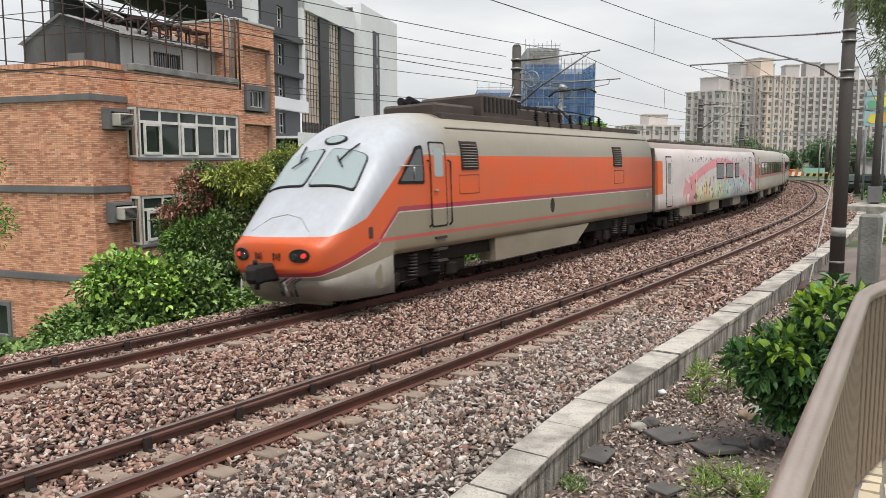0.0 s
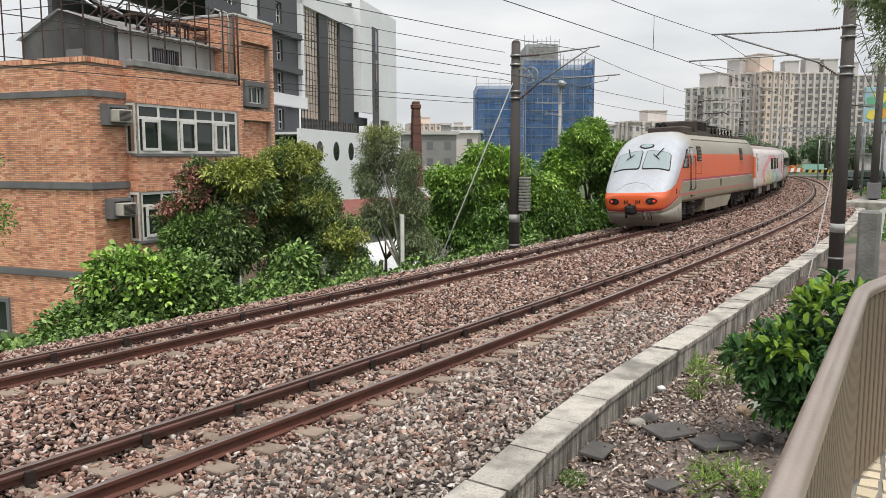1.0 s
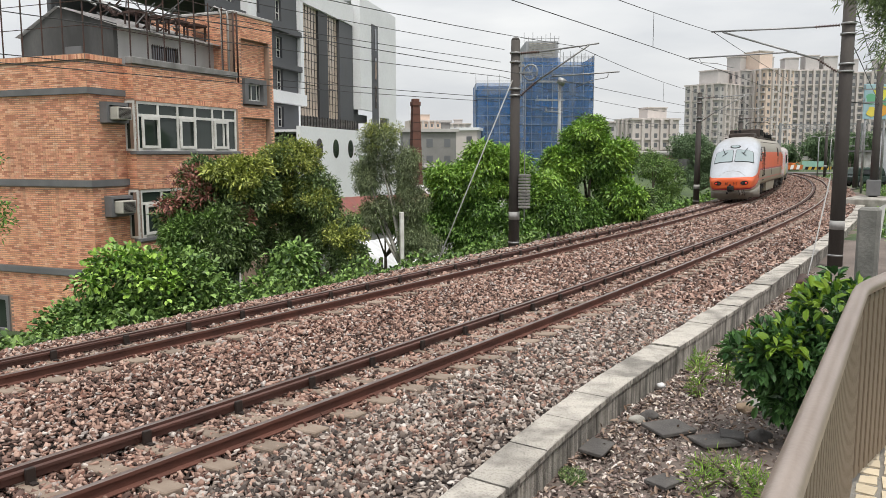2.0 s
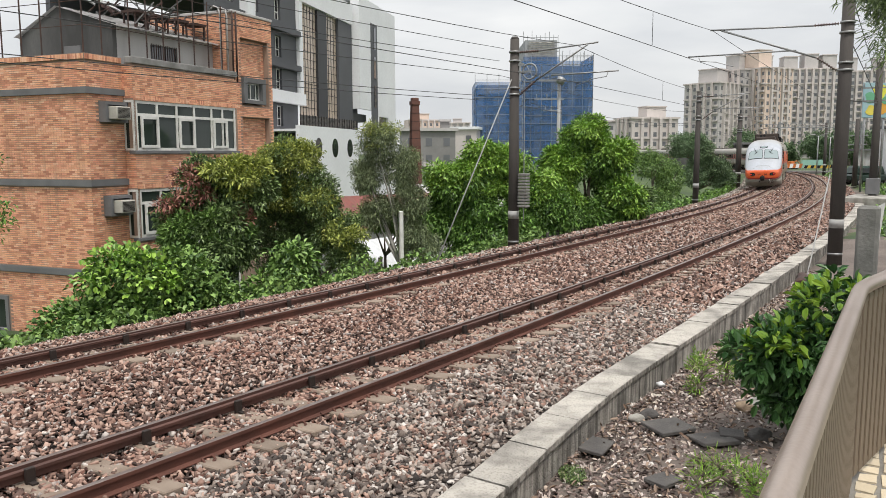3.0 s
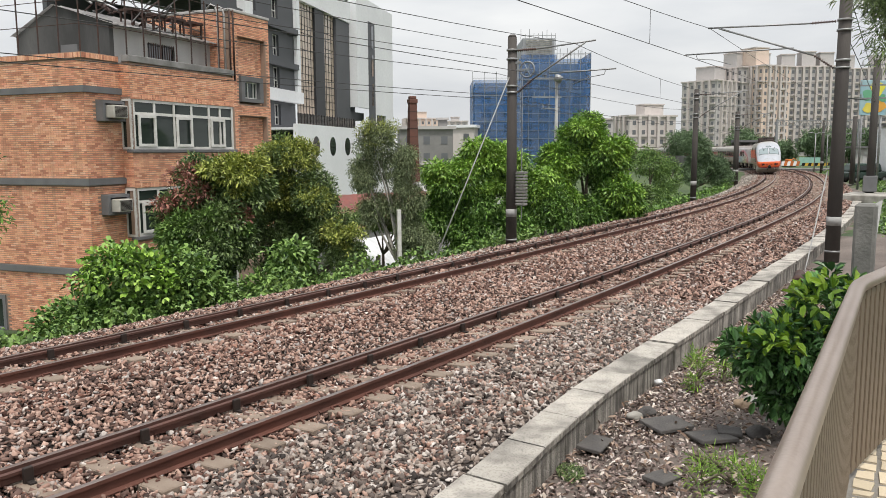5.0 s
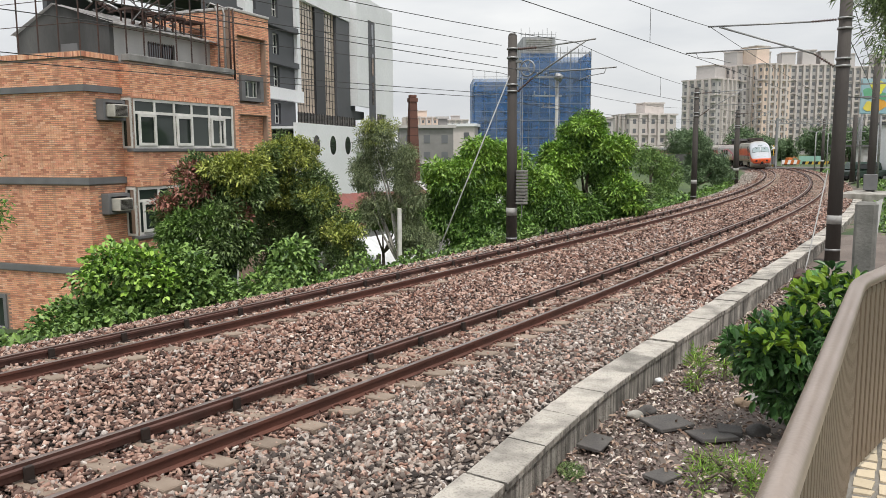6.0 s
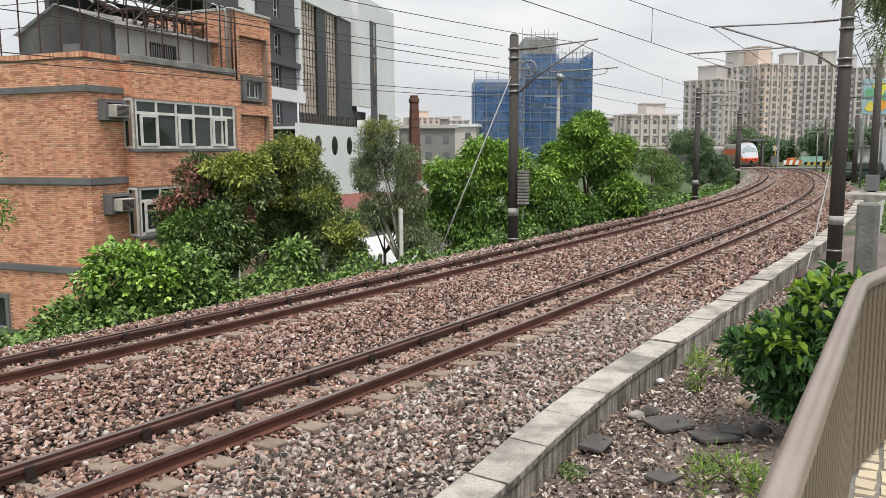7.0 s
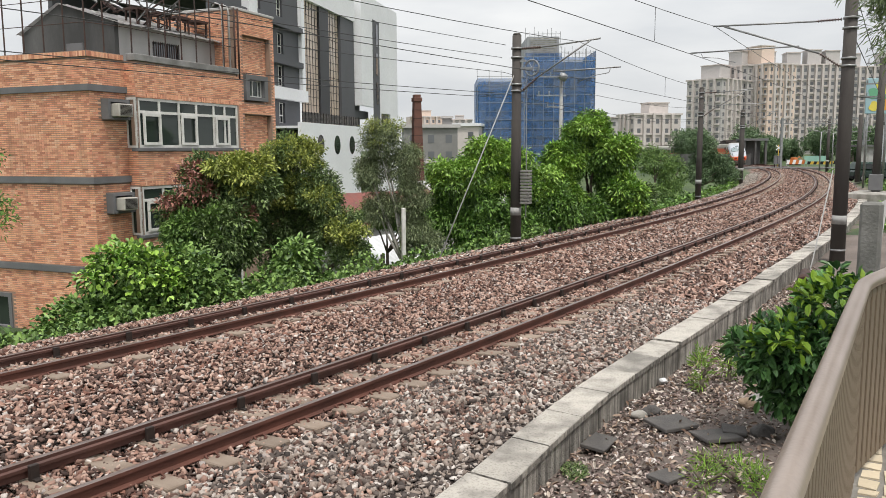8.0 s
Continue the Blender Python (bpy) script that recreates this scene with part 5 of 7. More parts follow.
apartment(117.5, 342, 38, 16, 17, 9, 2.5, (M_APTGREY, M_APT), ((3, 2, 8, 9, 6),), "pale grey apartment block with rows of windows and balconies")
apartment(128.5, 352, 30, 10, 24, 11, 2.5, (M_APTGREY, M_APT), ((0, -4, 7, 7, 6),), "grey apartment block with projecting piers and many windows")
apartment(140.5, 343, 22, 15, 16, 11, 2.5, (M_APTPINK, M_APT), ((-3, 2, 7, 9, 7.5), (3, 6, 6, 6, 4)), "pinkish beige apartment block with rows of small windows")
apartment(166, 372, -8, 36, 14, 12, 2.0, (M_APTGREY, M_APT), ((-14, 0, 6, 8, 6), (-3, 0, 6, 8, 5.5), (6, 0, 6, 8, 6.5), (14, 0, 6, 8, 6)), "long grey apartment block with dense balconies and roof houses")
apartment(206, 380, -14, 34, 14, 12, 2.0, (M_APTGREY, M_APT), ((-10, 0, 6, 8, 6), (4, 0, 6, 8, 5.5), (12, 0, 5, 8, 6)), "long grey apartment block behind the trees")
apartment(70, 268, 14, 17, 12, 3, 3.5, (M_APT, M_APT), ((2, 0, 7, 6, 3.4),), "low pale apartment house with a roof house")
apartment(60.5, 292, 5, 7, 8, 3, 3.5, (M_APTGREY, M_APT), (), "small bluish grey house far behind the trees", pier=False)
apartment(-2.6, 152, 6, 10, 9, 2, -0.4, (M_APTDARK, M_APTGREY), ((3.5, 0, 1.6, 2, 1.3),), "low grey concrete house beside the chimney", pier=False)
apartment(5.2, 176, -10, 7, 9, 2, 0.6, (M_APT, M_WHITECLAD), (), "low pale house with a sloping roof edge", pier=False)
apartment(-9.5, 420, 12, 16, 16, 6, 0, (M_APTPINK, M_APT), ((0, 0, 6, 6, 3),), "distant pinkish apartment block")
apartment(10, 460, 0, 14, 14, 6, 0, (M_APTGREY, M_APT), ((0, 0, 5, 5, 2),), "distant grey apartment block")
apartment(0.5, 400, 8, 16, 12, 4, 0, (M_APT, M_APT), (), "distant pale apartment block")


def low_house(name, x, y, turn, w, d, base, eave, ridge, roof_mat, wall_mat, label):
    h = thing(name, pose(x, y, 0, 0, 0, turn), label, "house")
    part("wall", box(-w / 2, -d / 2, base, w / 2, d / 2, eave), wall_mat, h)
    bm = bmesh.new()
    for side in (-1, 1):
        n = 24
        rows = []
        for k in range(n + 1):
            xx = -w / 2 - 0.3 + (w + 0.6) * k / n
            zz = 0.025 * (k % 2)
            rows.append((bm.verts.new((xx, side * (d / 2 + 0.3), eave - 0.05 + zz)), bm.verts.new((xx, 0, ridge + zz))))
        for a, b in zip(rows, rows[1:]):
            bm.faces.new((a[0], b[0], b[1], a[1]))
    bmesh.ops.recalc_face_normals(bm, faces=bm.faces)
    bmesh.ops.solidify(bm, geom=bm.faces[:], thickness=0.04)
    part("roof", bm, roof_mat, h)
    part("door", box(-0.5, -d / 2 - 0.05, base, 0.5, -d / 2, base + 2.0), M_METALRUST, h)
    return h


low_house("shed", -3.0, 37.5, 60, 4.5, 3.4, -3.9, -2.2, -1.25, M_WHITEROOF, M_PALEWALL, "low shed with a white sheet roof among the trees")
low_house("house", -4.6, 46, 40, 9, 6, -3.9, -1.2, 0.4, M_REDROOF, M_PALEWALL, "low house with a red sheet roof behind the trees")
low_house("house", 1.0, 52, 40, 6, 6, -3.9, -0.6, 0.9, M_ROOFSHEET, M_PALEWALL, "low house with a grey sheet roof behind the trees")




# ---- plants ----
def leaves(name, points, out, length, width, droop, material, seed, fold=0.25, parent=None, label="", fine=False):
    """Folded leaves at points, each growing along out and hanging by droop, joined into one mesh."""
    rng = np.random.default_rng(seed)
    n = len(points)
    d = out + rng.normal(0, 0.45, (n, 3))
    d[:, 2] -= droop
    d /= np.linalg.norm(d, axis=1)[:, None]
    up = np.tile([0, 0, 1.0], (n, 1)) + rng.normal(0, 0.35, (n, 3))
    side = np.cross(d, up)
    side /= np.linalg.norm(side, axis=1)[:, None] + 1e-9
    nor = np.cross(side, d)
    size = rng.uniform(0.65, 1.25, n)[:, None]
    L, W = length * size, width * size
    base = points
    mid = base + d * L * 0.45
    if fine:
        q1, q2 = base + d * L * 0.32, base + d * L * 0.72
        pts = np.stack([base, q1 + side * W * 0.42 + nor * W * fold, q2 + side * W * 0.42 + nor * (W * fold - L * 0.04), base + d * L - nor * L * 0.12,
                        q2 - side * W * 0.42 + nor * (W * fold - L * 0.04), q1 - side * W * 0.42 + nor * W * fold], 1)
        faces, k = np.array([(0, 1, 2, 3), (0, 3, 4, 5)]), 6
    else:
        pts = np.stack([base, mid + side * W / 2 + nor * W * fold, base + d * L - nor * L * 0.08, mid - side * W / 2 + nor * W * fold], 1)
        faces, k = np.array([(0, 1, 2), (0, 2, 3)]), 4
    me = bpy.data.meshes.new(name)
    me.vertices.add(n * k)
    me.vertices.foreach_set("co", pts.reshape(-1))
    idx = (np.arange(n)[:, None, None] * k + faces[None]).reshape(-1)
    me.loops.add(len(idx))
    me.loops.foreach_set("vertex_index", idx)
    me.polygons.add(n * 2)
    me.polygons.foreach_set("loop_start", np.arange(n * 2) * faces.shape[1])
    me.update(calc_edges=True)
    me.shade_flat()
    me.materials.append(material)
    ob = new(name, me)
    ob.parent = parent
    if label:
        ob["label"] = label
    return ob


def clumps(blobs, count, per, spread, seed, inner=0.5, top_only=False):
    """Leaf bases and outward ways: clumps sit near the skin of the blobs (x, y, z, rx, ry, rz)."""
    rng = np.random.default_rng(seed)
    b = np.array(blobs, float)
    area = b[:, 3] * b[:, 4] + b[:, 4] * b[:, 5] + b[:, 3] * b[:, 5]
    pick = rng.choice(len(b), count, p=area / area.sum())
    v = rng.normal(size=(count, 3))
    v /= np.linalg.norm(v, axis=1)[:, None]
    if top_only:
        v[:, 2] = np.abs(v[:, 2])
    r = inner + (1.05 - inner) * rng.random(count) ** 0.45
    c = b[pick, :3] + v * b[pick, 3:] * r[:, None]
    c += rng.normal(0, 0.06, c.shape) * b[pick, 3:]
    cc, vv = np.repeat(c, per, 0), np.repeat(v, per, 0)
    j = rng.normal(size=cc.shape)
    j /= np.linalg.norm(j, axis=1)[:, None]
    return cc + j * spread * rng.random((len(cc), 1)) ** 0.5, vv * 0.5 + j * 0.8


M_BARK = worn("grey_bark", (0.16, 0.13, 0.10), (0.08, 0.065, 0.05), 0.95, big=3, fine=30, stretch=(1, 1, 0.3), relief=0.8)
M_PALEBARK = worn("pale_bark", (0.42, 0.40, 0.36), (0.25, 0.23, 0.2), 0.9, big=3, fine=30, stretch=(1, 1, 0.3), relief=0.5)


def lumps(blobs, seed):
    """Breaks each large form of a crown into boughs of its own, with hollows between them."""
    rnd = random.Random(seed)
    out = []
    for x, y, z, rx, ry, rz in blobs:
        out.append((x, y, z, rx * 0.72, ry * 0.72, rz * 0.72))
        for k in range(12):
            v = Vector((rnd.gauss(0, 1), rnd.gauss(0, 1), rnd.gauss(0.2, 1))).normalized()
            f = rnd.uniform(0.24, 0.42)
            q = rnd.uniform(0.55, 0.88)
            out.append((x + v.x * rx * q, y + v.y * ry * q, z + v.z * rz * q, rx * f, ry * f, rz * f * 0.8))
    return out


def tree(x, y, base, blobs, count, per, spread, length, width, droop, mat, label, seed, trunk_r=0.14, bark=None, extra=(), inner=0.72, name="tree"):
    t = thing(name, pose(0, 0, 0), label, "tree" if name == "tree" else "shrub")
    rnd = random.Random(seed)
    fork = Vector((x, y, base + (min(b[2] for b in blobs) - base) * 0.6))
    bm = bmesh.new()
    rod_into(bm, (x, y, base - 0.3), fork, trunk_r * 1.25, trunk_r * 0.9, 10)
    for b in blobs:
        for _ in range(2):
            end = Vector((b[0] + rnd.uniform(-0.4, 0.4) * b[3], b[1] + rnd.uniform(-0.4, 0.4) * b[4], b[2] + rnd.uniform(-0.2, 0.5) * b[5]))
            mid = fork.lerp(end, 0.5) + Vector((rnd.uniform(-0.2, 0.2), rnd.uniform(-0.2, 0.2), 0.1))
            rod_into(bm, fork, mid, trunk_r * 0.7, trunk_r * 0.4, 7)
            rod_into(bm, mid, end, trunk_r * 0.4, trunk_r * 0.12, 6)
    part("trunk", bm, bark or M_BARK, t)
    if name == "tree":
        blobs = lumps(blobs, seed)
    p, o = clumps(blobs, count, per, spread, seed, inner)
    leaves("crown", p, o, length, width, droop, mat, seed, parent=t, fine=name != "tree")
    # young shoots, and brighter leaves on top that paint in light from above
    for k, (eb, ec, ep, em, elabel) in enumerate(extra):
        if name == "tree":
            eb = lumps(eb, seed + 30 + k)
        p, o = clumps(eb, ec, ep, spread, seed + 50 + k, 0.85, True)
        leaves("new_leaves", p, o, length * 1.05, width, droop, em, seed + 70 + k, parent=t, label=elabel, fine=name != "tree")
    return t


L_DARK = leafy("dark_green_leaf", (0.024, 0.05, 0.016), (0.25, 0.35, 0.125), 0.42)
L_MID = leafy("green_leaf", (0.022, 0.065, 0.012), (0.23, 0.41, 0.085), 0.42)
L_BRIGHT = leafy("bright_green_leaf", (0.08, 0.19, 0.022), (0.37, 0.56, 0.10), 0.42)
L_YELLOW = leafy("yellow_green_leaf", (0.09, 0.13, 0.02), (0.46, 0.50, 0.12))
L_RED = leafy("reddish_leaf", (0.14, 0.05, 0.04), (0.40, 0.19, 0.14))
L_GREY = leafy("grey_green_leaf", (0.055, 0.08, 0.04), (0.33, 0.39, 0.20))
L_VINE = leafy("vine_leaf", (0.035, 0.085, 0.018), (0.27, 0.42, 0.11))
# distance haze is mixed into this leaf colour
L_FAR = leafy("hazy_far_leaf", (0.05, 0.09, 0.045), (0.21, 0.31, 0.15))

tree(-6.8, 24.2, -3.0, [(-7.15, 24.0, 1.7, 0.95, 1.0, 1.0), (-7.95, 24.0, 0.5, 0.8, 0.9, 1.1), (-6.7, 23.6, 0.35, 1.0, 0.9, 1.2), (-7.3, 23.7, -0.9, 1.25, 0.9, 0.9), (-5.95, 24.2, 1.75, 0.8, 0.9, 0.9)], 2500, 20, 0.19, 0.165, 0.066, 0.35, L_DARK,
     "spreading mango tree with dark drooping leaves and reddish new shoots", 11, extra=(
         ([(-7.5, 23.5, 1.5, 0.9, 0.8, 1.3), (-6.1, 23.5, 0.9, 0.3, 0.4, 0.4)], 60, 24, L_RED, "reddish young leaves"), ([(-6.2, 23.9, 2.1, 1.0, 1.0, 0.7)], 330, 16, L_YELLOW, "yellow-green young leaves, also painting in lit clusters"),
         ([(-7.0, 23.3, 0.0, 1.2, 0.7, 1.3)], 650, 16, L_VINE, "lighter green leaves painting in lit clusters")))
tree(-4.6, 26.2, -3.0, [(-4.9, 26.0, 2.3, 1.05, 1.0, 1.1), (-5.75, 26.0, 1.4, 0.9, 1.0, 0.9), (-4.1, 25.8, 1.3, 0.9, 0.9, 0.95), (-3.5, 25.4, 0.2, 0.85, 0.8, 0.9), (-3.0, 25.2, -0.7, 0.6, 0.7, 0.7), (-4.7, 26.4, 0.2, 1.0, 0.8, 1.0), (-5.7, 25.8, 0.3, 0.9, 0.8, 1.0), (-5.0, 26.0, -1.0, 1.2, 0.8, 0.8)], 3600, 18, 0.17, 0.11, 0.052, 0.25, L_DARK,
     "tree with a dark crown and yellow-green leaves at the top", 12, extra=(
         ([(-4.9, 25.7, 2.4, 1.05, 1.0, 1.1), (-5.7, 25.6, 1.5, 0.9, 0.8, 0.8), (-4.2, 25.4, 1.2, 0.8, 0.7, 0.7), (-3.2, 25.0, 0.1, 0.7, 0.6, 0.8)], 800, 16, L_YELLOW, "yellow-green young leaves, also painting in lit clusters"),))
tree(-1.5, 31, -3.2, [(-2.35, 31, 3.15, 0.75, 0.7, 0.95), (-2.9, 31.2, 1.9, 0.65, 0.7, 0.8), (-1.55, 31, 2.2, 0.8, 0.8, 0.85), (-1.3, 31, 0.9, 0.85, 0.8, 0.9), (-1.05, 31, -0.4, 0.8, 0.8, 0.85), (-2.5, 31.2, 0.6, 0.6, 0.7, 0.8), (-0.5, 30.7, -0.9, 0.6, 0.6, 0.6)], 2700, 16, 0.2, 0.125, 0.032, 0.5, L_GREY,
     "thin grey-green tree with a pale trunk", 13, 0.11, M_PALEBARK, extra=(([(-2.35, 30.9, 3.4, 0.75, 0.7, 0.8)], 100, 14, L_YELLOW, "yellowish young leaves"),))
tree(-2.4, 33.4, -3.2, [(-3.1, 33.4, 0.1, 0.8, 0.6, 0.5), (-2.1, 33.2, 0.05, 0.8, 0.6, 0.45), (-1.1, 33.6, -0.4, 0.8, 0.7, 0.6)], 700, 16, 0.22, 0.13, 0.05, 0.3, L_VINE,
     "low leafy tree in front of the sheet roofs", 22, 0.07)
tree(2.0, 34, -3.2, [(0.6, 33.6, 1.2, 1.2, 1.2, 1.3), (2.0, 34.5, 2.0, 1.5, 1.3, 1.3), (3.9, 34.5, 0.9, 1.3, 1.3, 1.4), (-0.2, 33.6, 0.1, 1.0, 1.0, 1.1), (1.5, 33.4, -0.5, 1.4, 1.2, 1.1), (3.6, 33.4, -0.7, 1.4, 1.1, 1.1), (4.9, 33.8, 0.2, 1.0, 1.0, 1.1), (1.8, 33.3, -1.5, 1.6, 0.9, 0.8), (1.7, 33.6, 0.3, 1.1, 0.9, 0.8)], 4200, 18, 0.25, 0.19, 0.074, 0.55, L_MID,
     "dense bright green mango tree with long drooping leaves", 14, 0.17, extra=(([(0.5, 33.4, 1.3, 1.2, 1.1, 1.2), (2.3, 33.9, 2.1, 1.5, 1.2, 1.2), (4.0, 33.8, 0.9, 1.2, 1.0, 1.2)], 1000, 18, L_BRIGHT, "bright green leaves painting in the lit crown tops"),))
tree(7.1, 37, -3.0, [(6.85, 37.2, 3.55, 1.0, 1.0, 0.95), (5.75, 37, 2.3, 1.05, 1.1, 1.05), (8.05, 37.2, 2.4, 1.25, 1.1, 1.2), (5.5, 36.6, 0.7, 1.1, 1.0, 0.95), (8.5, 36.8, 0.5, 1.1, 1.0, 1.1), (6.9, 36.4, -0.3, 1.4, 1.0, 0.95), (9.0, 36.6, -0.7, 0.9, 0.9, 0.8)], 3500, 18, 0.25, 0.195, 0.082, 0.5, L_MID,
     "tall rounded mango tree with bright green crown", 15, 0.17, extra=(([(6.85, 37.0, 3.55, 1.0, 1.0, 1.0), (7.95, 36.9, 2.4, 1.1, 1.0, 1.1), (5.75, 36.7, 2.3, 1.0, 1.0, 1.0), (5.5, 36.3, 0.8, 1.0, 0.9, 0.8), (8.5, 36.4, 0.5, 1.0, 0.8, 1.0)], 1650, 18, L_BRIGHT, "bright green leaves painting in the lit crown tops"),))
tree(15.8, 58, -2.4, [(15.8, 58, 1.9, 1.5, 1.4, 1.1), (17.2, 58.5, 0.9, 1.3, 1.3, 1.3), (16.2, 57.5, -0.6, 1.5, 1.3, 1.2)], 900, 16, 0.28, 0.17, 0.07, 0.3, L_VINE, "green tree on the embankment behind a pole", 16)
tree(24.0, 73, -1.8, [(23.9, 73, 3.5, 1.3, 1.3, 1.5), (24.8, 73.5, 1.8, 1.3, 1.3, 1.3), (26.2, 73.5, 0.9, 1.3, 1.3, 1.4), (27.3, 74.5, 0.2, 0.9, 0.9, 1.1), (23.6, 72.5, 0.6, 1.0, 1.1, 1.2)], 1500, 16, 0.3, 0.19, 0.08, 0.4, L_FAR, "green tree beside the far bend of the line", 17)
tree(12.6, 50, -2.4, [(12.6, 50, -0.2, 1.1, 1.1, 1.0), (11.8, 49, -0.5, 1.0, 1.0, 1.0)], 500, 16, 0.36, 0.3, 0.1, 0.4, L_DARK, "low dark green tree on the embankment", 18)
rndt = random.Random(5)
for k in range(15):
    x = 54 + k * 4.6
    y = 168 + rndt.uniform(-6, 22) - 1.1 * abs(k - 6)
    hgt = rndt.uniform(4.5, 8.0)
    w = rndt.uniform(2.8, 4.2)
    tree(x, y, -0.6, [(x, y, hgt * 0.62, w, w, hgt * 0.42), (x + 1.5, y + 1, hgt * 0.4, w * 0.9, w, hgt * 0.4)], 620, 14, 0.65, 0.4, 0.22, 0.3, L_FAR, "dark green tree far behind the level crossing", 100 + k, 0.3)
tree(-8.6, 12.9, -2.0, [(-7.55, 13, 2.75, 0.35, 0.4, 0.18), (-7.35, 13, 1.95, 0.35, 0.4, 0.3), (-7.6, 13, 1.6, 0.4, 0.4, 0.25), (-8.6, 13, 2.5, 0.9, 0.9, 1.2)], 150, 14, 0.14, 0.09, 0.04, 0.3, L_MID, "small leafy tree at the edge of the verge", 19, 0.06)
tree(5.4, 7.6, 1.2, [(3.82, 7.1, 4.35, 0.26, 0.3, 0.22), (4.05, 7.1, 3.95, 0.2, 0.3, 0.42), (4.3, 7.2, 4.3, 0.4, 0.45, 0.5), (4.9, 7.4, 4.5, 0.8, 0.8, 0.9)], 520, 30, 0.13, 0.085, 0.012, 0.2, L_DARK, "dark needle-leaved tree leaning over the path", 20, 0.09)


def shrub(name, x, y, z, blobs, count, per, spread, length, width, droop, mat, label, seed, extra=()):
    return tree(x, y, z, blobs, count, per, spread, length, width, droop, mat, label, seed, 0.035, None, extra, 0.4, name)


L_GLOSSY = leafy("glossy_shrub_leaf", (0.018, 0.055, 0.018), (0.15, 0.31, 0.095), 0.3)
L_LIME = leafy("lime_young_leaf", (0.16, 0.30, 0.03), (0.36, 0.52, 0.06), 0.4)
shrub("shrub", 4.45, 9.1, -0.6, [(4.3, 9.0, 0.4, 0.6, 0.55, 0.5), (4.8, 9.3, 0.75, 0.55, 0.55, 0.6), (4.55, 9.0, 0.0, 0.5, 0.45, 0.4), (3.8, 8.9, 0.5, 0.45, 0.4, 0.28), (4.2, 9.1, 0.0, 0.4, 0.4, 0.3), (4.75, 9.1, -0.3, 0.3, 0.3, 0.3)], 700, 9, 0.09, 0.14, 0.07, -0.02, L_GLOSSY,
      "dense shrub with glossy dark leaves and lime young leaves", 31, extra=(([(4.6, 8.9, 0.7, 0.6, 0.55, 0.65), (4.0, 8.8, 0.5, 0.5, 0.4, 0.35)], 60, 6, L_LIME, "lime green young leaves"),))
shrub("bush", -6.6, 17.2, -1.6, [(-7.0, 17.2, 0.0, 0.9, 0.8, 0.75), (-5.9, 17.2, -0.05, 0.95, 0.8, 0.75), (-6.4, 16.8, -0.6, 1.5, 0.9, 0.6), (-5.2, 17.4, -0.5, 0.6, 0.6, 0.6), (-7.9, 16.9, -0.9, 0.9, 0.7, 0.5)], 1000, 12, 0.2, 0.13, 0.1, 0.25, L_VINE,
      "broad bush overgrown with vines beside the ballast", 32, extra=(([(-6.7, 16.8, 0.0, 1.1, 0.8, 0.7)], 90, 9, L_BRIGHT, "bright young vine leaves"),))
shrub("bush", -3.6, 22.0, -1.9, [(-4.2, 21.9, -0.15, 0.6, 0.6, 0.5), (-4.5, 22, -0.9, 0.8, 0.7, 0.6), (-3.2, 22, -1.1, 0.7, 0.6, 0.5), (-5.7, 22.3, -1.3, 0.6, 0.5, 0.45)], 270, 12, 0.2, 0.19, 0.11, 0.35, L_VINE, "leafy bush below a larger tree", 33)
for k in range(6):
    x, y = 3.0 + 0.4 * rndt.uniform(-1, 1.2), 7.8 + rndt.uniform(-0.5, 0.5)
    shrub("weed", x, y, -0.6, [(x, y, -0.48, 0.16, 0.16, 0.16)], 11, 12, 0.09, 0.085, 0.01, -0.4, L_BRIGHT, "feathery green weed growing on the verge", 40 + k)
for k, (x, y) in enumerate(((3.75, 11.0), (4.3, 11.4))):
    shrub("weed", x, y, -0.6, [(x, y, -0.32, 0.13, 0.13, 0.3)], 24, 12, 0.09, 0.10, 0.014, -0.6, L_BRIGHT, "tall feathery green weed beside the kerb", 60 + k)


def ground_cover(name, count, s_range, off_range, size, mat, label, seed, height=0.25):
    rng = np.random.default_rng(seed)
    s, o = rng.uniform(*s_range, count), off_range[0] + (off_range[1] - off_range[0]) * rng.random(count) ** 1.1
    pts = np.zeros((count, 3))
    keep = np.ones(count, bool)
    for i in range(count):
        p = line(s[i], o[i])
        n = noise.noise(Vector((p.x * 0.55, p.y * 0.55, seed)))
        edge = (o[i] - off_range[0]) / 1.2 if off_range[1] > off_range[0] else 1
        if n + min(0.6, edge) < 0.12:
            keep[i] = False
        gz = ground_height(p.x, p.y)[0]
        bz = np.interp(o[i], *BED) if 0 < o[i] < 9.4 else -9
        pts[i] = (p.x, p.y, max(gz, bz) + rng.random() * height * max(0.2, 0.6 + n))
    pts = pts[keep]
    out = np.tile([0.0, -0.2, 0.35], (len(pts), 1)) + rng.normal(0, 0.6, pts.shape)
    ob = leaves(name, pts, out, size, size * 0.75, 0.1, mat, seed, fine=True)
    return tagged(ob, label, "weeds", kind="stuff")


ground_cover("vine_cover", 42000, (-16, 26), (7.4, 13.0), 0.13, L_VINE, "creeping vines and weeds over the embankment", 3, 0.75)
ground_cover("vine_cover", 26000, (22, 78), (7.7, 19), 0.2, L_MID, "green weeds along the embankment edge", 4, 0.9)
ground_cover("verge_grass", 9000, (30, 120), (-3.0, -14), 0.22, L_VINE, "grass and weeds beyond the kerb", 6, 0.25)


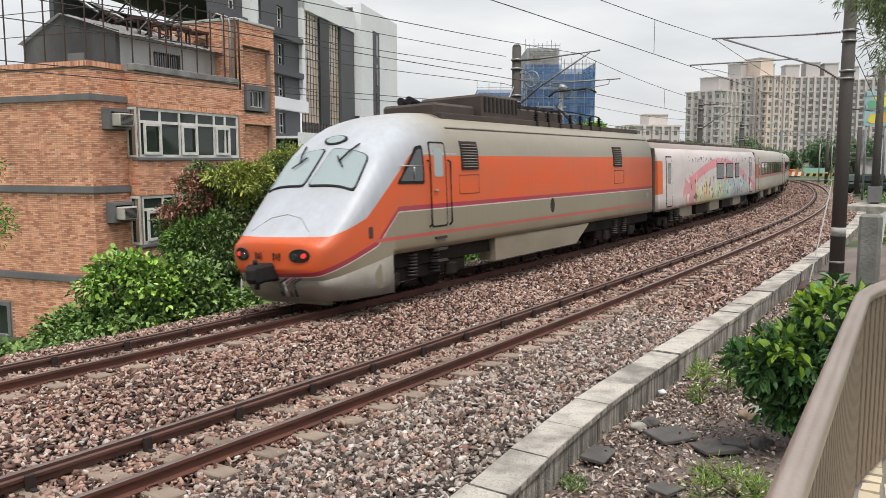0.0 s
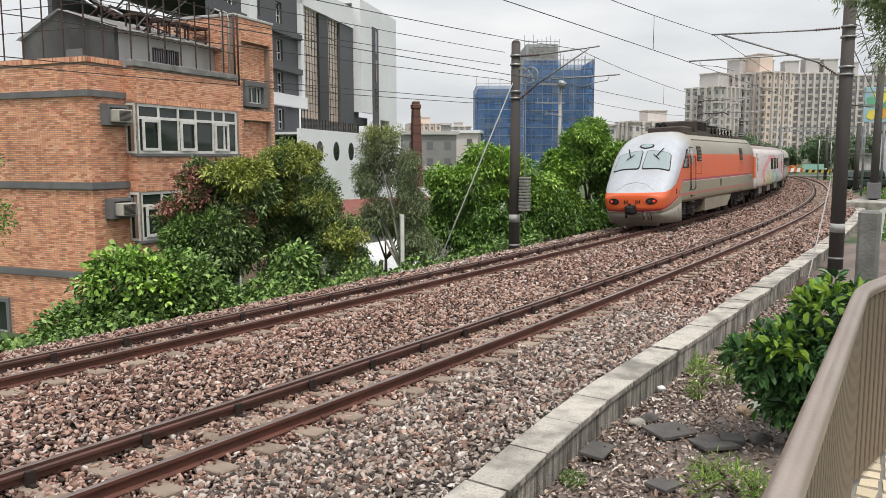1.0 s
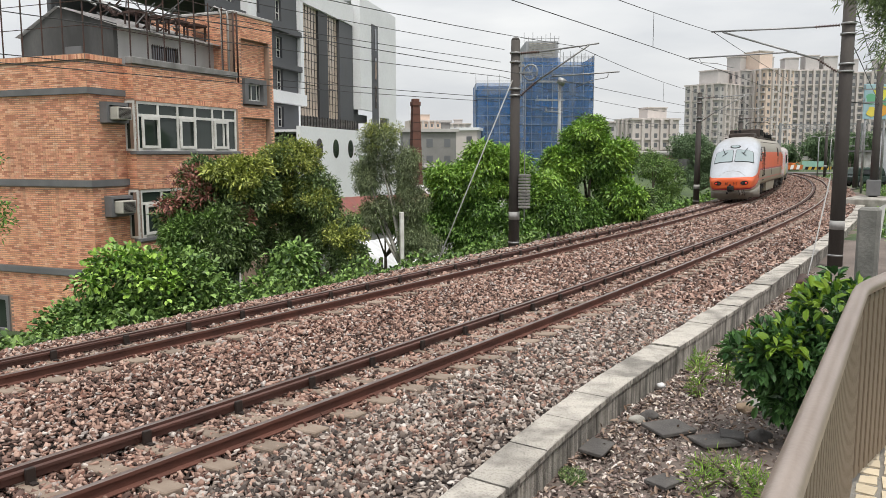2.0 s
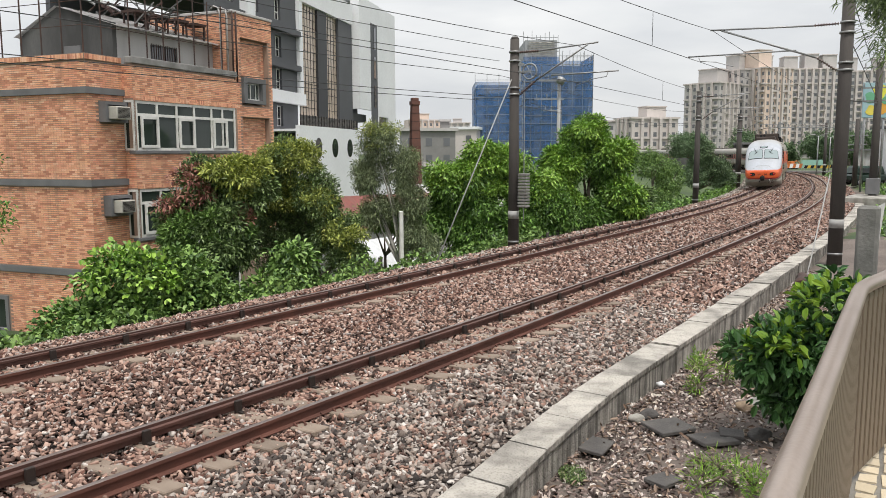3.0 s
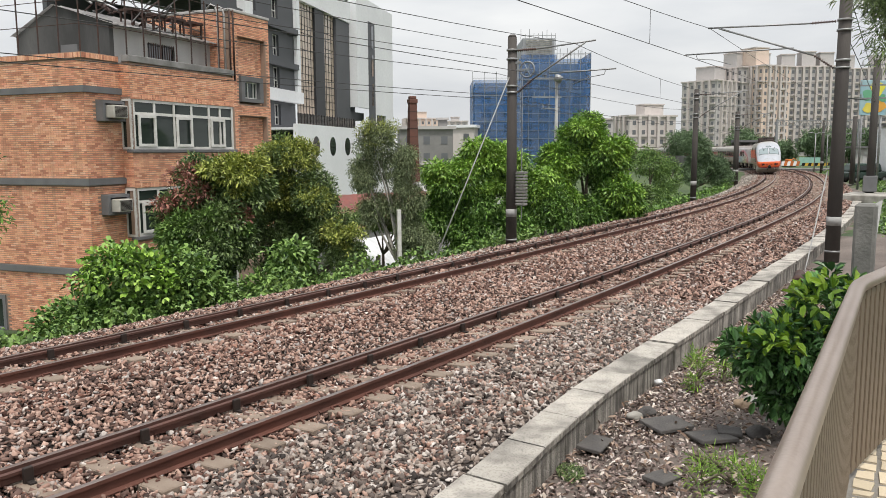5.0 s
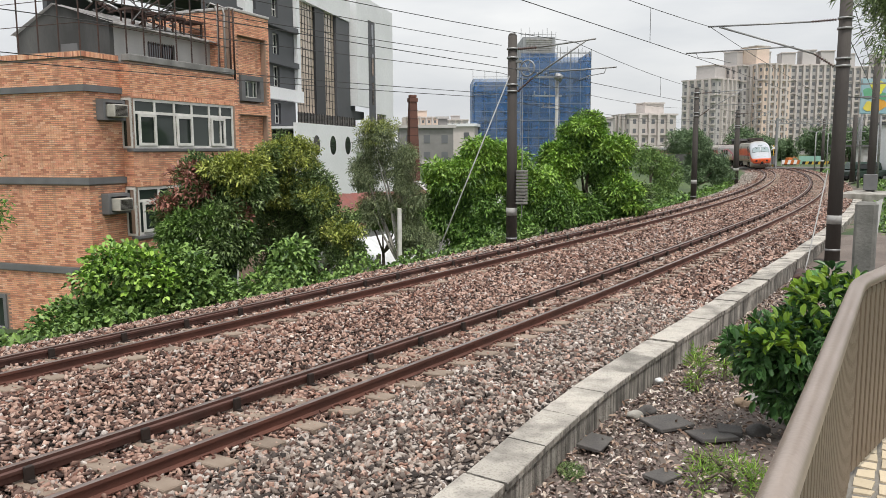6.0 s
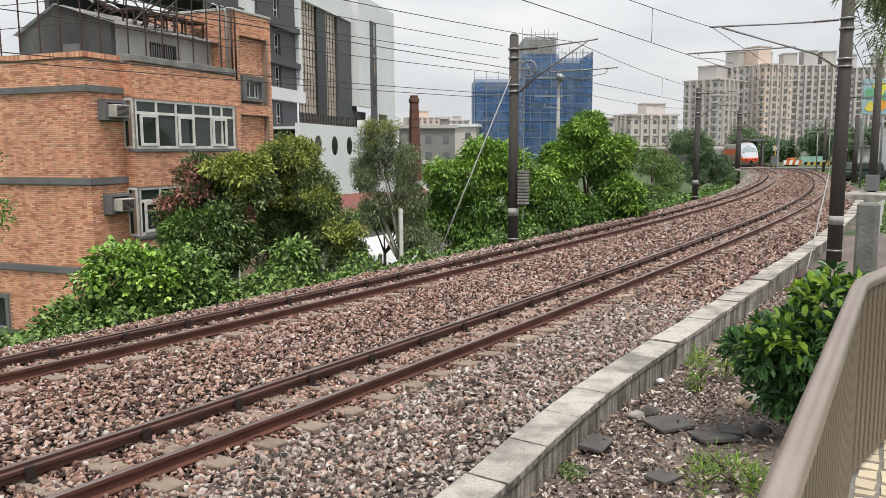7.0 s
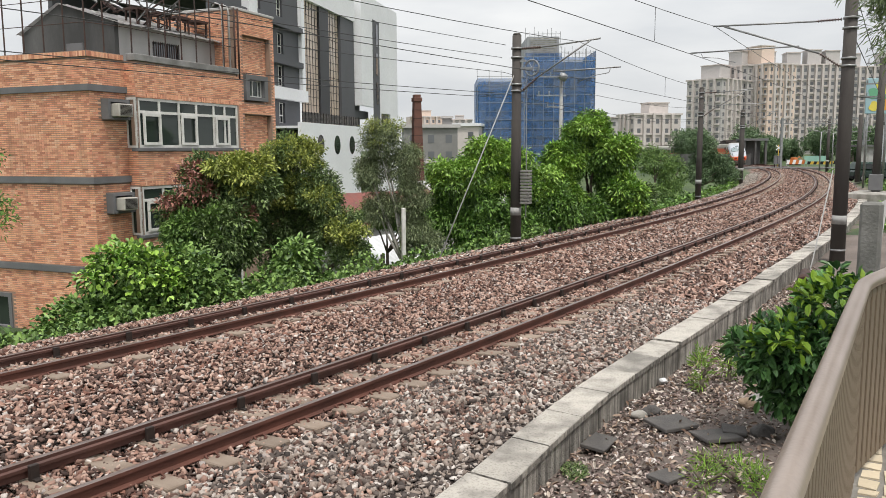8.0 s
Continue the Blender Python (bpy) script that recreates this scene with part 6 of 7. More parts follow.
def moss():
    rng = np.random.default_rng(91)
    n = 1500
    a, r = rng.uniform(0, 2 * math.pi, n), 0.15 * rng.random(n) ** 0.5
    pts = np.stack([1.42 + r * np.cos(a), 8.1 + 1.5 * r * np.sin(a), -0.63 + 0.06 * rng.random(n)], 1)
    out = np.tile([0.0, 0.0, 0.6], (n, 1)) + rng.normal(0, 0.5, (n, 3))
    tagged(leaves("moss_patch", pts, out, 0.022, 0.012, 0.0, L_DARK, 92), "damp green moss at the foot of the kerb", "moss", kind="stuff")


moss()


def litter():
    rng = np.random.default_rng(77)
    n = 5200
    s, o = rng.uniform(0, 18, n), rng.uniform(-5.6, -2.4, n)
    pts = np.array([line(a, b, -0.6) for a, b in zip(s, o)])
    pts[:, 2] += rng.uniform(0.0, 0.03, n)
    out = np.stack([rng.normal(size=n), rng.normal(size=n), rng.normal(0, 0.15, n)], 1)
    mat = island("dry_leaf", [(0.0, (0.16, 0.10, 0.07)), (0.6, (0.36, 0.27, 0.21)), (1.0, (0.62, 0.56, 0.50))], 0.8)
    tagged(leaves("leaf_litter", pts, out, 0.085, 0.04, 0.0, mat, 78, fine=True), "dry fallen leaves scattered over the verge", "leaves", kind="stuff")


litter()


# ---- train ----
def paint(name, rules, base, rough=0.42, grime=0.35, dust_from=-99.0):
    """Sprayed livery: rules of (mask builder, colour), laid one over the other on the base colour."""
    m, n, l, b = shader(name, base, rough)
    b.inputs["Specular IOR Level"].default_value = 0.32
    c = n.new("ShaderNodeTexCoord")
    sep = n.new("ShaderNodeSeparateXYZ")
    l.new(c.outputs["Object"], sep.inputs[0])
    X, Yv, Z = sep.outputs
    col = base
    for mask, colour in rules:
        col = blend(m, mask(m, X, Yv, Z), col, colour)
    dirt = op(m, "MULTIPLY", noisy(m, 1.3, 5, (1, 0.35, 1)), grime)
    col = blend(m, dirt, col, blend(m, 0.6, col, (0.2, 0.165, 0.125)))
    streak = op(m, "MULTIPLY", noisy(m, 9, 4, (1, 1, 0.06)), grime * 0.7)
    col = blend(m, streak, col, blend(m, 0.4, col, (0.16, 0.13, 0.10)))
    # brake dust and rail rust thrown up on the lower body
    low = node(m, "ShaderNodeMapRange", From_Min=1.42, From_Max=0.98)
    l.new(Z, low.inputs["Value"])
    sides = op(m, "MULTIPLY", low.outputs[0], op(m, "GREATER_THAN", Yv, dust_from))
    col = blend(m, op(m, "MULTIPLY", op(m, "MULTIPLY", sides, noisy(m, 1.5, 4, (1, 0.4, 1), 0.15, 0.6)), 0.75), col, (0.16, 0.105, 0.06))
    if not isinstance(col, tuple):
        l.new(col, b.inputs["Base Color"])
    bump(m, noisy(m, 2.2, 2), 0.03, 0.02)
    return m


def ramp_up(m, v, a, b, lo, hi):
    r = node(m, "ShaderNodeMapRange", From_Min=a, From_Max=b, To_Min=lo, To_Max=hi)
    m.node_tree.links.new(v, r.inputs["Value"])
    return r.outputs[0]


NOSE_Y = -LOCO_L / 2
ORANGE, MAGENTA, BEIGE, WHITE = (0.65, 0.095, 0.018), (0.36, 0.02, 0.06), (0.25, 0.222, 0.16), (0.43, 0.46, 0.51)


def stripe_line(m, Yv):
    return op(m, "ADD", ramp_up(m, Yv, NOSE_Y - 0.34, NOSE_Y + 1.25, 0.74, 1.27), ramp_up(m, Yv, NOSE_Y + 1.25, NOSE_Y + 1.95, 0.0, 0.62))


def above(dz):
    return lambda m, X, Yv, Z: op(m, "GREATER_THAN", Z, op(m, "ADD", stripe_line(m, Yv), dz))


def roof_mask(m, X, Yv, Z):
    return op(m, "GREATER_THAN", Z, op(m, "ADD", 2.95, op(m, "MULTIPLY", op(m, "LESS_THAN", Yv, NOSE_Y + 2.75), 9)))


def low_stripe(m, X, Yv, Z):
    return op(m, "MULTIPLY", op(m, "COMPARE", Z, 1.30, 0.035), op(m, "GREATER_THAN", Yv, NOSE_Y + 1.2))


def white_nose(m, X, Yv, Z):
    edge = op(m, "ADD", ramp_up(m, Z, 1.46, 1.75, NOSE_Y + 0.1, NOSE_Y + 0.95), ramp_up(m, Z, 1.75, 3.2, 0.0, 1.75))
    return op(m, "MULTIPLY", op(m, "LESS_THAN", Yv, edge), op(m, "GREATER_THAN", Z, 1.47))


def dome(m, X, Yv, Z):
    soft = ramp_up(m, op(m, "ADD", Yv, op(m, "MULTIPLY", noisy(m, 2, 4), 0.4)), NOSE_Y + 2.3, NOSE_Y + 4.2, 0.0, 1.0)
    return op(m, "MULTIPLY", soft, op(m, "GREATER_THAN", Z, 3.0))


def roof_top(m, X, Yv, Z):
    return op(m, "MULTIPLY", op(m, "GREATER_THAN", Z, 3.80), op(m, "GREATER_THAN", Yv, NOSE_Y + 4.0))


def white_dome(m, X, Yv, Z):
    return op(m, "MULTIPLY", op(m, "GREATER_THAN", Z, 2.98), op(m, "LESS_THAN", Yv, NOSE_Y + 4.2))


M_LOCO = paint("locomotive_livery", [(above(-0.085), (0.60, 0.56, 0.50)), (above(-0.06), MAGENTA), (above(0.035), ORANGE), (low_stripe, (0.52, 0.09, 0.08)), (roof_mask, (0.30, 0.285, 0.235)),
                                     (white_dome, WHITE), (white_nose, WHITE), (dome, (0.30, 0.275, 0.225)), (roof_top, (0.15, 0.115, 0.10))], BEIGE, dust_from=NOSE_Y + 1.8)
M_SPRING = worn("dull_spring_steel", (0.055, 0.05, 0.045), (0.022, 0.018, 0.016), 0.6, 0.3, big=4, fine=40)
M_GREYSKIRT = worn("nose_skirt_grey", (0.25, 0.232, 0.20), (0.12, 0.10, 0.08), 0.6, big=1.5, fine=30)
M_BOGIE = worn("bogie_grime", (0.013, 0.011, 0.010), (0.034, 0.023, 0.018), 0.9, 0.0, big=3, fine=40)
M_BOGIE.node_tree.nodes["Principled BSDF"].inputs["Specular IOR Level"].default_value = 0.2
M_ROOFGEAR = worn("roof_gear_brown", (0.065, 0.048, 0.04), (0.035, 0.028, 0.025), 0.8, big=2, fine=30)
M_SEAL = worn("black_rubber", (0.014, 0.014, 0.015), (0.025, 0.023, 0.021), 0.85)
M_SEAL.node_tree.nodes["Principled BSDF"].inputs["Specular IOR Level"].default_value = 0.25
# pale blue-grey tint stands in for sky mirrored over the dark cab
M_SCREEN = glass_mat("sky_tinted_glass", (0.25, 0.31, 0.32), 0.06)
M_TANK = worn("beige_tank", (0.27, 0.24, 0.18), (0.15, 0.11, 0.075), 0.6, big=1.2, fine=30, stretch=(1, 0.4, 1))
M_CHROME = worn("polished_step", (0.55, 0.55, 0.54), (0.3, 0.28, 0.26), 0.3, 0.8, big=4, fine=40)
M_TAIL, _n, _l, _b = shader("red_tail_lamp", (0.5, 0.02, 0.015), 0.2)
_b.inputs["Emission Color"].default_value, _b.inputs["Emission Strength"].default_value = (1.0, 0.06, 0.04, 1), 0.65
EXP = 3.2


def nose_top(d):
    return float(np.interp(d, [-0.2, 0, 0.12, 0.9, 1.5, 1.8, 2.3, 3.0, 3.8, 5.0], [1.38, 1.46, 1.56, 2.42, 3.07, 3.36, 3.68, 3.88, 3.97, 3.97]))


def half_width(d):
    return float(np.interp(d, [-0.2, 0, 0.15, 0.5, 1.2, 2.0], [1.1, 1.2, 1.27, 1.34, 1.39, 1.4]))


def cap_height(d):
    return float(np.interp(d, [-0.2, 0, 0.5, 1.5, 2.5, 3.5], [0.3, 0.32, 0.5, 0.8, 1.2, 1.5]))


def skin_z(x, d):
    u = min(0.999, abs(x) / half_width(d))
    return nose_top(d) - cap_height(d) * (1 - (1 - u ** EXP) ** (1 / EXP))


def side_x(z, w=1.4, top=3.97, cap=1.5):
    u = max(0.0, (z - (top - cap)) / cap)
    return w * (1 - min(0.999, u) ** EXP) ** (1 / EXP)


def ring_points(w, bottom, top, cap, tuck=0.0):
    pts = [(-w + tuck, bottom), (-w, bottom + 0.12)]
    centre = top - cap
    for k in range(4):
        pts.append((-w, bottom + 0.12 + (centre - bottom - 0.12) * (k + 1) / 4))
    for k in range(1, 32):
        a = math.pi - math.pi * k / 32
        ca, sa = math.cos(a), math.sin(a)
        pts.append((w * math.copysign(abs(ca) ** (2 / EXP), ca), centre + cap * sa ** (2 / EXP)))
    for k in range(4, 0, -1):
        pts.append((w, bottom + 0.12 + (centre - bottom - 0.12) * k / 4))
    pts += [(w, bottom + 0.12), (w - tuck, bottom), (w * 0.6, bottom), (w * 0.25, bottom), (-w * 0.25, bottom), (-w * 0.6, bottom)]
    return pts


def loft(rings):
    """rings: (y, points). Skins them and closes both ends."""
    bm = bmesh.new()
    rows = [[bm.verts.new((x, y, z)) for x, z in pts] for y, pts in rings]
    n = len(rows[0])
    for a, b in zip(rows, rows[1:]):
        for k in range(n):
            j = (k + 1) % n
            bm.faces.new((a[k], a[j], b[j], b[k])).smooth = True
    bm.faces.new(rows[0])
    bm.faces.new(rows[-1][::-1])
    bmesh.ops.recalc_face_normals(bm, faces=bm.faces)
    return bm


def rounded(poly, r, n=4):
    out = []
    for i, p in enumerate(poly):
        p, a, b = Vector(p), Vector(poly[i - 1]), Vector(poly[(i + 1) % len(poly)])
        s, e = p + (a - p).normalized() * r, p + (b - p).normalized() * r
        for k in range(n + 1):
            t = k / n
            out.append((s * (1 - t) * (1 - t) + p * 2 * t * (1 - t) + e * t * t)[:2])
    return out


def patch(outline, place, lift, depth=0.03):
    """A raised panel that follows a surface: place(a, b, lift) gives the point over it."""
    bm = bmesh.new()
    ca, cb = sum(p[0] for p in outline) / len(outline), sum(p[1] for p in outline) / len(outline)
    dense = []
    for i, p in enumerate(outline):
        q = outline[(i + 1) % len(outline)]
        k = max(1, int(math.hypot(q[0] - p[0], q[1] - p[1]) / 0.12))
        dense += [(p[0] + (q[0] - p[0]) * t / k, p[1] + (q[1] - p[1]) * t / k) for t in range(k)]
    rings = []
    for f, dl in ((1.0, -depth), (1.0, 0.0), (0.75, 0.0), (0.5, 0.0), (0.25, 0.0)):
        rings.append([bm.verts.new(place(ca + (a - ca) * f, cb + (b - cb) * f, lift + dl)) for a, b in dense])
    n = len(dense)
    for a, b in zip(rings, rings[1:]):
        for k in range(n):
            j = (k + 1) % n
            bm.faces.new((a[k], a[j], b[j], b[k]))
    mid = bm.verts.new(place(ca, cb, lift))
    for k in range(n):
        bm.faces.new((rings[-1][k], rings[-1][(k + 1) % n], mid))
    bmesh.ops.recalc_face_normals(bm, faces=bm.faces)
    return bm


def on_nose(x, d, lift):
    return (x, NOSE_Y + d - lift * 0.7, skin_z(x, d) + lift * 0.72)


def on_side(sign, w=1.4, top=3.97, cap=1.5):
    return lambda y, z, lift: (sign * (side_x(z, w, top, cap) + lift), y, z)


def rect(a0, b0, a1, b1, r=0.0):
    p = [(a0, b0), (a1, b0), (a1, b1), (a0, b1)]
    return rounded(p, r) if r else p


def bogie(parent, y):
    b = part("bogie", box(-1.1, y - 1.75, 0.42, 1.1, y + 1.75, 0.62, 0.03), M_BOGIE, parent)
    for sx in (-1, 1):
        bm = box(min(sx * 1.0, sx * 1.15), y - 1.8, 0.36, max(sx * 1.0, sx * 1.15), y + 1.8, 0.66, 0.04)
        part("side_frame", bm, M_BOGIE, b)
        for dy in (-1.1, 1.1):
            bm = bmesh.new()
            rod_into(bm, (sx * 0.50, y + dy, 0.44), (sx * 0.63, y + dy, 0.44), 0.43, sides=28)
            rod_into(bm, (sx * 0.63, y + dy, 0.44), (sx * 0.68, y + dy, 0.44), 0.2, 0.12, 16)
            part("wheel", bm, M_BOGIE, b)
            part("axle_box", box(min(sx * 1.12, sx * 1.27), y + dy - 0.2, 0.28, max(sx * 1.12, sx * 1.27), y + dy + 0.2, 0.6, 0.05), M_BOGIE, b)
        for dy in (-0.42, 0.42):
            bm = bmesh.new()
            for k in range(7):
                rod_into(bm, (sx * 1.2, y + dy, 0.45 + k * 0.07), (sx * 1.2, y + dy, 0.49 + k * 0.07), 0.13, sides=12)
            part("spring", bm, M_SPRING, b)
    return b


def build_loco():
    t = thing("locomotive", Matrix(), "orange, white and grey electric locomotive with a sloping nose", "train")
    ds = [0.0, 0.06, 0.15, 0.3, 0.5, 0.7, 0.9, 1.1, 1.3, 1.5, 1.7, 1.9, 2.1, 2.4, 2.8, 3.2, 3.6, 4.2, 6.0, 10.0, 14.0, LOCO_L]
    rings = []
    for d, sx, cut in ((-0.13, 0.86, 0.2), (-0.1, 0.93, 0.1), (-0.05, 0.98, 0.04)):
        pts = ring_points(half_width(0) * sx, 0.32 + cut, nose_top(0) - cut * 0.55, cap_height(0))
        for f in ((0.05, 0.35, 0.7) if not rings else ()):
            rings.append((NOSE_Y + d, [(x * f, 0.9 + (z - 0.9) * f) for x, z in pts]))
        rings.append((NOSE_Y + d, pts))
    for d in ds:
        if d <= 1.7:
            rings.append((NOSE_Y + d, ring_points(half_width(d), 0.26, nose_top(d), cap_height(d), 0.05)))
        if d == 1.7:
            rings.append((NOSE_Y + d + 0.02, ring_points(half_width(d), 0.98, nose_top(d), cap_height(d), 0.02)))
        if d > 1.7:
            rings.append((NOSE_Y + d, ring_points(half_width(d), 0.98, nose_top(d), cap_height(d), 0.02)))
    part("body", loft(rings), M_LOCO, t)
    # the grey skirt round the nose
    bm = bmesh.new()
    rows = []
    for d in (-0.12, -0.06, 0.0, 0.15, 0.5, 1.0, 1.5, 1.72):
        w = half_width(max(d, -0.05)) * (0.9 if d < -0.1 else 0.97 if d < 0 else 1.0) + 0.012
        rows.append([(w, NOSE_Y + d - 0.02, z) for z in (0.24, 0.5, float(np.interp(d, [-0.1, 1.7], [0.66, 0.98])))])
    front_rows = [[(x * k, y, z) for x, y, z in rows[0]] for k in (-0.75, -0.5, -0.25, 0.0, 0.25, 0.5, 0.75)]
    path = [[(-x, y, z) for x, y, z in r] for r in rows[::-1]] + front_rows + rows
    grid = [[bm.verts.new(p) for p in r] for r in path]
    for a, b in zip(grid, grid[1:]):
        for i in range(2):
            bm.faces.new((a[i], b[i], b[i + 1], a[i + 1])).smooth = True
    bmesh.ops.recalc_face_normals(bm, faces=bm.faces)
    bmesh.ops.solidify(bm, geom=bm.faces[:], thickness=0.02)
    part("skirt", bm, M_GREYSKIRT, t, "dirty grey nose skirt")
    part("plough", box(-0.95, NOSE_Y - 0.12, 0.14, 0.95, NOSE_Y + 0.16, 0.3, 0.04), M_GREYSKIRT, t)
    for sx in (-1, 1):
        shape = [(sx * 0.04, 0.86), (sx * 1.17, 0.88), (sx * 1.08, 1.5), (sx * 0.08, 1.57)]
        w = part("windscreen", patch(rounded(shape, 0.1), on_nose, 0.02), M_SEAL, t)
        inner = [(sx * 0.07, 0.885), (sx * 1.14, 0.905), (sx * 1.055, 1.485), (sx * 0.105, 1.55)]
        part("glass", patch(rounded(inner, 0.09), on_nose, 0.03, 0.02), M_SCREEN, w)
        part("wiper", tube([on_nose(sx * 0.72, 1.66, 0.03), on_nose(sx * 0.62, 1.45, 0.07), on_nose(sx * 0.52, 1.28, 0.06)], 0.018), M_SEAL, t)
        part("wiper_blade", tube([on_nose(sx * 0.68, 1.2, 0.06), on_nose(sx * 0.40, 1.38, 0.06)], 0.014), M_SEAL, t)
    oval = [(0.3 * math.cos(a), 1.76 + 0.11 * math.sin(a)) for a in [2 * math.pi * k / 20 for k in range(20)]]
    lamp = part("roof_lamp", patch(oval, on_nose, 0.02), M_SEAL, t)
    part("lens", patch([(x * 0.8, 1.76 + (d - 1.76) * 0.75) for x, d in oval], on_nose, 0.03, 0.02), M_SCREEN, lamp)
    front = NOSE_Y - 0.137
    for sx in (-1, 1):
        ring = [(sx * 0.76 + 0.22 * math.cos(a), 1.14 + 0.125 * math.sin(a)) for a in [2 * math.pi * k / 20 for k in range(20)]]
        hl = part("headlamp", patch(ring, lambda x, z, lf: (x, front - lf, z), 0.012), M_SEAL, t)
        bm = bmesh.new()
        rod_into(bm, (sx * 0.86, front, 1.14), (sx * 0.86, front - 0.03, 1.14), 0.055, 0.045, 14)
        part("tail_lens", bm, M_TAIL, hl, "glowing red tail lamp")
        bm = bmesh.new()
        rod_into(bm, (sx * 0.67, front, 1.12), (sx * 0.67, front - 0.03, 1.12), 0.075, 0.06, 14)
        part("head_lens", bm, M_DARKGLASS, hl)
        for k in range(3):
            x = sx * 0.24 + (k - 1) * 0.07
            part("grille_bar", box(x - 0.014, front - 0.012, 1.05 + 0.02 * (k % 2), x + 0.014, front + 0.02, 1.19 - 0.02 * (k % 2)), M_SEAL, t)
    bm = bmesh.new()
    box_into(bm, -0.17, front - 0.3, 0.66, 0.17, front + 0.2, 1.0, 0.05)
    box_into(bm, -0.17, front - 0.44, 0.64, 0.17, front - 0.2, 1.0, 0.06)
    box_into(bm, -0.05, front - 0.56, 0.7, 0.17, front - 0.4, 0.96, 0.05)
    rod_into(bm, (0.0, front - 0.3, 1.0), (0.0, front - 0.3, 1.08), 0.05)
    rod_into(bm, (-0.2, front - 0.1, 0.62), (-0.2, front - 0.1, 0.5), 0.05)
    part("coupler", bm, M_SEAL, t, "black knuckle coupler")
    for k in range(4):
        x = 0.42 + k * 0.1
        part("air_hose", tube([(x, front + 0.04, 0.72), (x + 0.02, front - 0.16, 0.66), (x + 0.1, front - 0.2, 0.5), (x + 0.04, front - 0.1, 0.42)], 0.022), (M_SEAL, M_CHROME, M_TAIL, M_SEAL)[k] if k != 2 else M_METALRUST, t)
    part("nose_seam", tube([on_nose(-0.75, 0.14, 0.004), on_nose(-0.4, 0.34, 0.004), on_nose(0, 0.4, 0.004), on_nose(0.4, 0.34, 0.004), on_nose(0.75, 0.14, 0.004)], 0.006, 5), M_GREYSKIRT, t)
    y0 = NOSE_Y
    for sx in (-1, 1):
        side = on_side(sx)
        cab = part("cab_window", patch(rounded([(y0 + 1.92, 2.38), (y0 + 2.88, 2.36), (y0 + 2.86, 3.17), (y0 + 2.62, 3.14)], 0.07), side, 0.012), M_SEAL, t)
        part("glass", patch(rounded([(y0 + 2.02, 2.43), (y0 + 2.82, 2.42), (y0 + 2.8, 3.1), (y0 + 2.64, 3.07)], 0.06), side, 0.018, 0.01), M_DARKGLASS, cab)
        part("sash_bar", tube([side(y0 + 2.02, 2.74, 0.025), side(y0 + 2.82, 2.74, 0.025)], 0.014), M_CHROME, cab)
        part("sash_bar", tube([side(y0 + 2.5, 2.42, 0.025), side(y0 + 2.5, 2.74, 0.025)], 0.012), M_CHROME, cab)
        door = part("door", patch(rounded(rect(y0 + 3.1, 1.42, y0 + 3.72, 3.25), 0.08), side, 0.006), M_SEAL, t)
        part("door_leaf", patch(rounded(rect(y0 + 3.14, 1.46, y0 + 3.68, 3.21), 0.07), side, 0.012, 0.01), M_LOCO, door)
        part("door_glass", patch(rounded(rect(y0 + 3.24, 2.5, y0 + 3.58, 3.1), 0.06), side, 0.018, 0.01), M_SCREEN, door)
        part("door_handle", box(min(sx * 1.4, sx * 1.45), y0 + 3.2, 2.2, max(sx * 1.4, sx * 1.45), y0 + 3.34, 2.24), M_CHROME, door)
        for yy in (y0 + 3.02, y0 + 3.8):
            part("grab_rail", tube([side(yy, 2.85, 0.0), side(yy, 2.82, 0.07), side(yy, 1.5, 0.07), side(yy, 1.45, 0.0)], 0.022), M_SEAL, t)
        for z in (1.2, 0.95, 0.7):
            part("step", box(min(sx * 1.25, sx * 1.46), y0 + 3.2, z - 0.03, max(sx * 1.25, sx * 1.46), y0 + 3.6, z + 0.02), M_SPRING, t)
        for yy in (y0 + 4.35, y0 + 13.55):
            v = part("vent", patch(rect(yy, 2.64, yy + 0.74, 3.28), side, 0.02), M_IRON, t)
            for k in range(9):
                z = 2.70 + k * 0.062
                part("louvre", tube([side(yy + 0.06, z, 0.03), side(yy + 0.68, z, 0.03)], 0.014, 5), M_GREYSKIRT, v)
        for a, b in ((y0 + 4.25, 2.1), (y0 + 13.6, 2.1)):
            edge = [(a, b), (a + 0.85, b), (a + 0.85, b + 0.42), (a, b + 0.42), (a, b)]
            part("hatch_seam", tube([side(p, q, 0.003) for p, q in edge], 0.006, 4), M_METALRUST, t)
        part("maker_badge", patch([(y0 + 9.0 + 0.13 * math.cos(k), 1.62 + 0.2 * math.sin(k)) for k in [2 * math.pi * j / 16 for j in range(16)]], side, 0.006), M_IRON, t)
        bm = bmesh.new()
        prof = [(y0 + 5.85, 0.42), (y0 + 10.6, 0.42), (y0 + 11.6, 0.95), (y0 + 5.85, 0.98)]
        a = [bm.verts.new((sx * 1.36, y, z)) for y, z in prof]
        b = [bm.verts.new((sx * 0.9, y, z)) for y, z in prof]
        bm.faces.new(a)
        bm.faces.new(b[::-1])
        for k in range(4):
            bm.faces.new((a[k], a[(k + 1) % 4], b[(k + 1) % 4], b[k]))
        bmesh.ops.recalc_face_normals(bm, faces=bm.faces)
        part("equipment_case", bm, M_TANK, t, "beige underfloor equipment case")
        part("rain_strip", tube([side(y0 + 4.0, 3.58, 0.01), side(y0 + LOCO_L - 0.1, 3.58, 0.01)], 0.022, 6), M_GREYSKIRT, t)
    # underframe widened beyond need to block light between the bogies
    part("underframe", box(-1.2, y0 + 1.9, 0.66, 1.2, -y0, 1.0), M_BOGIE, t)
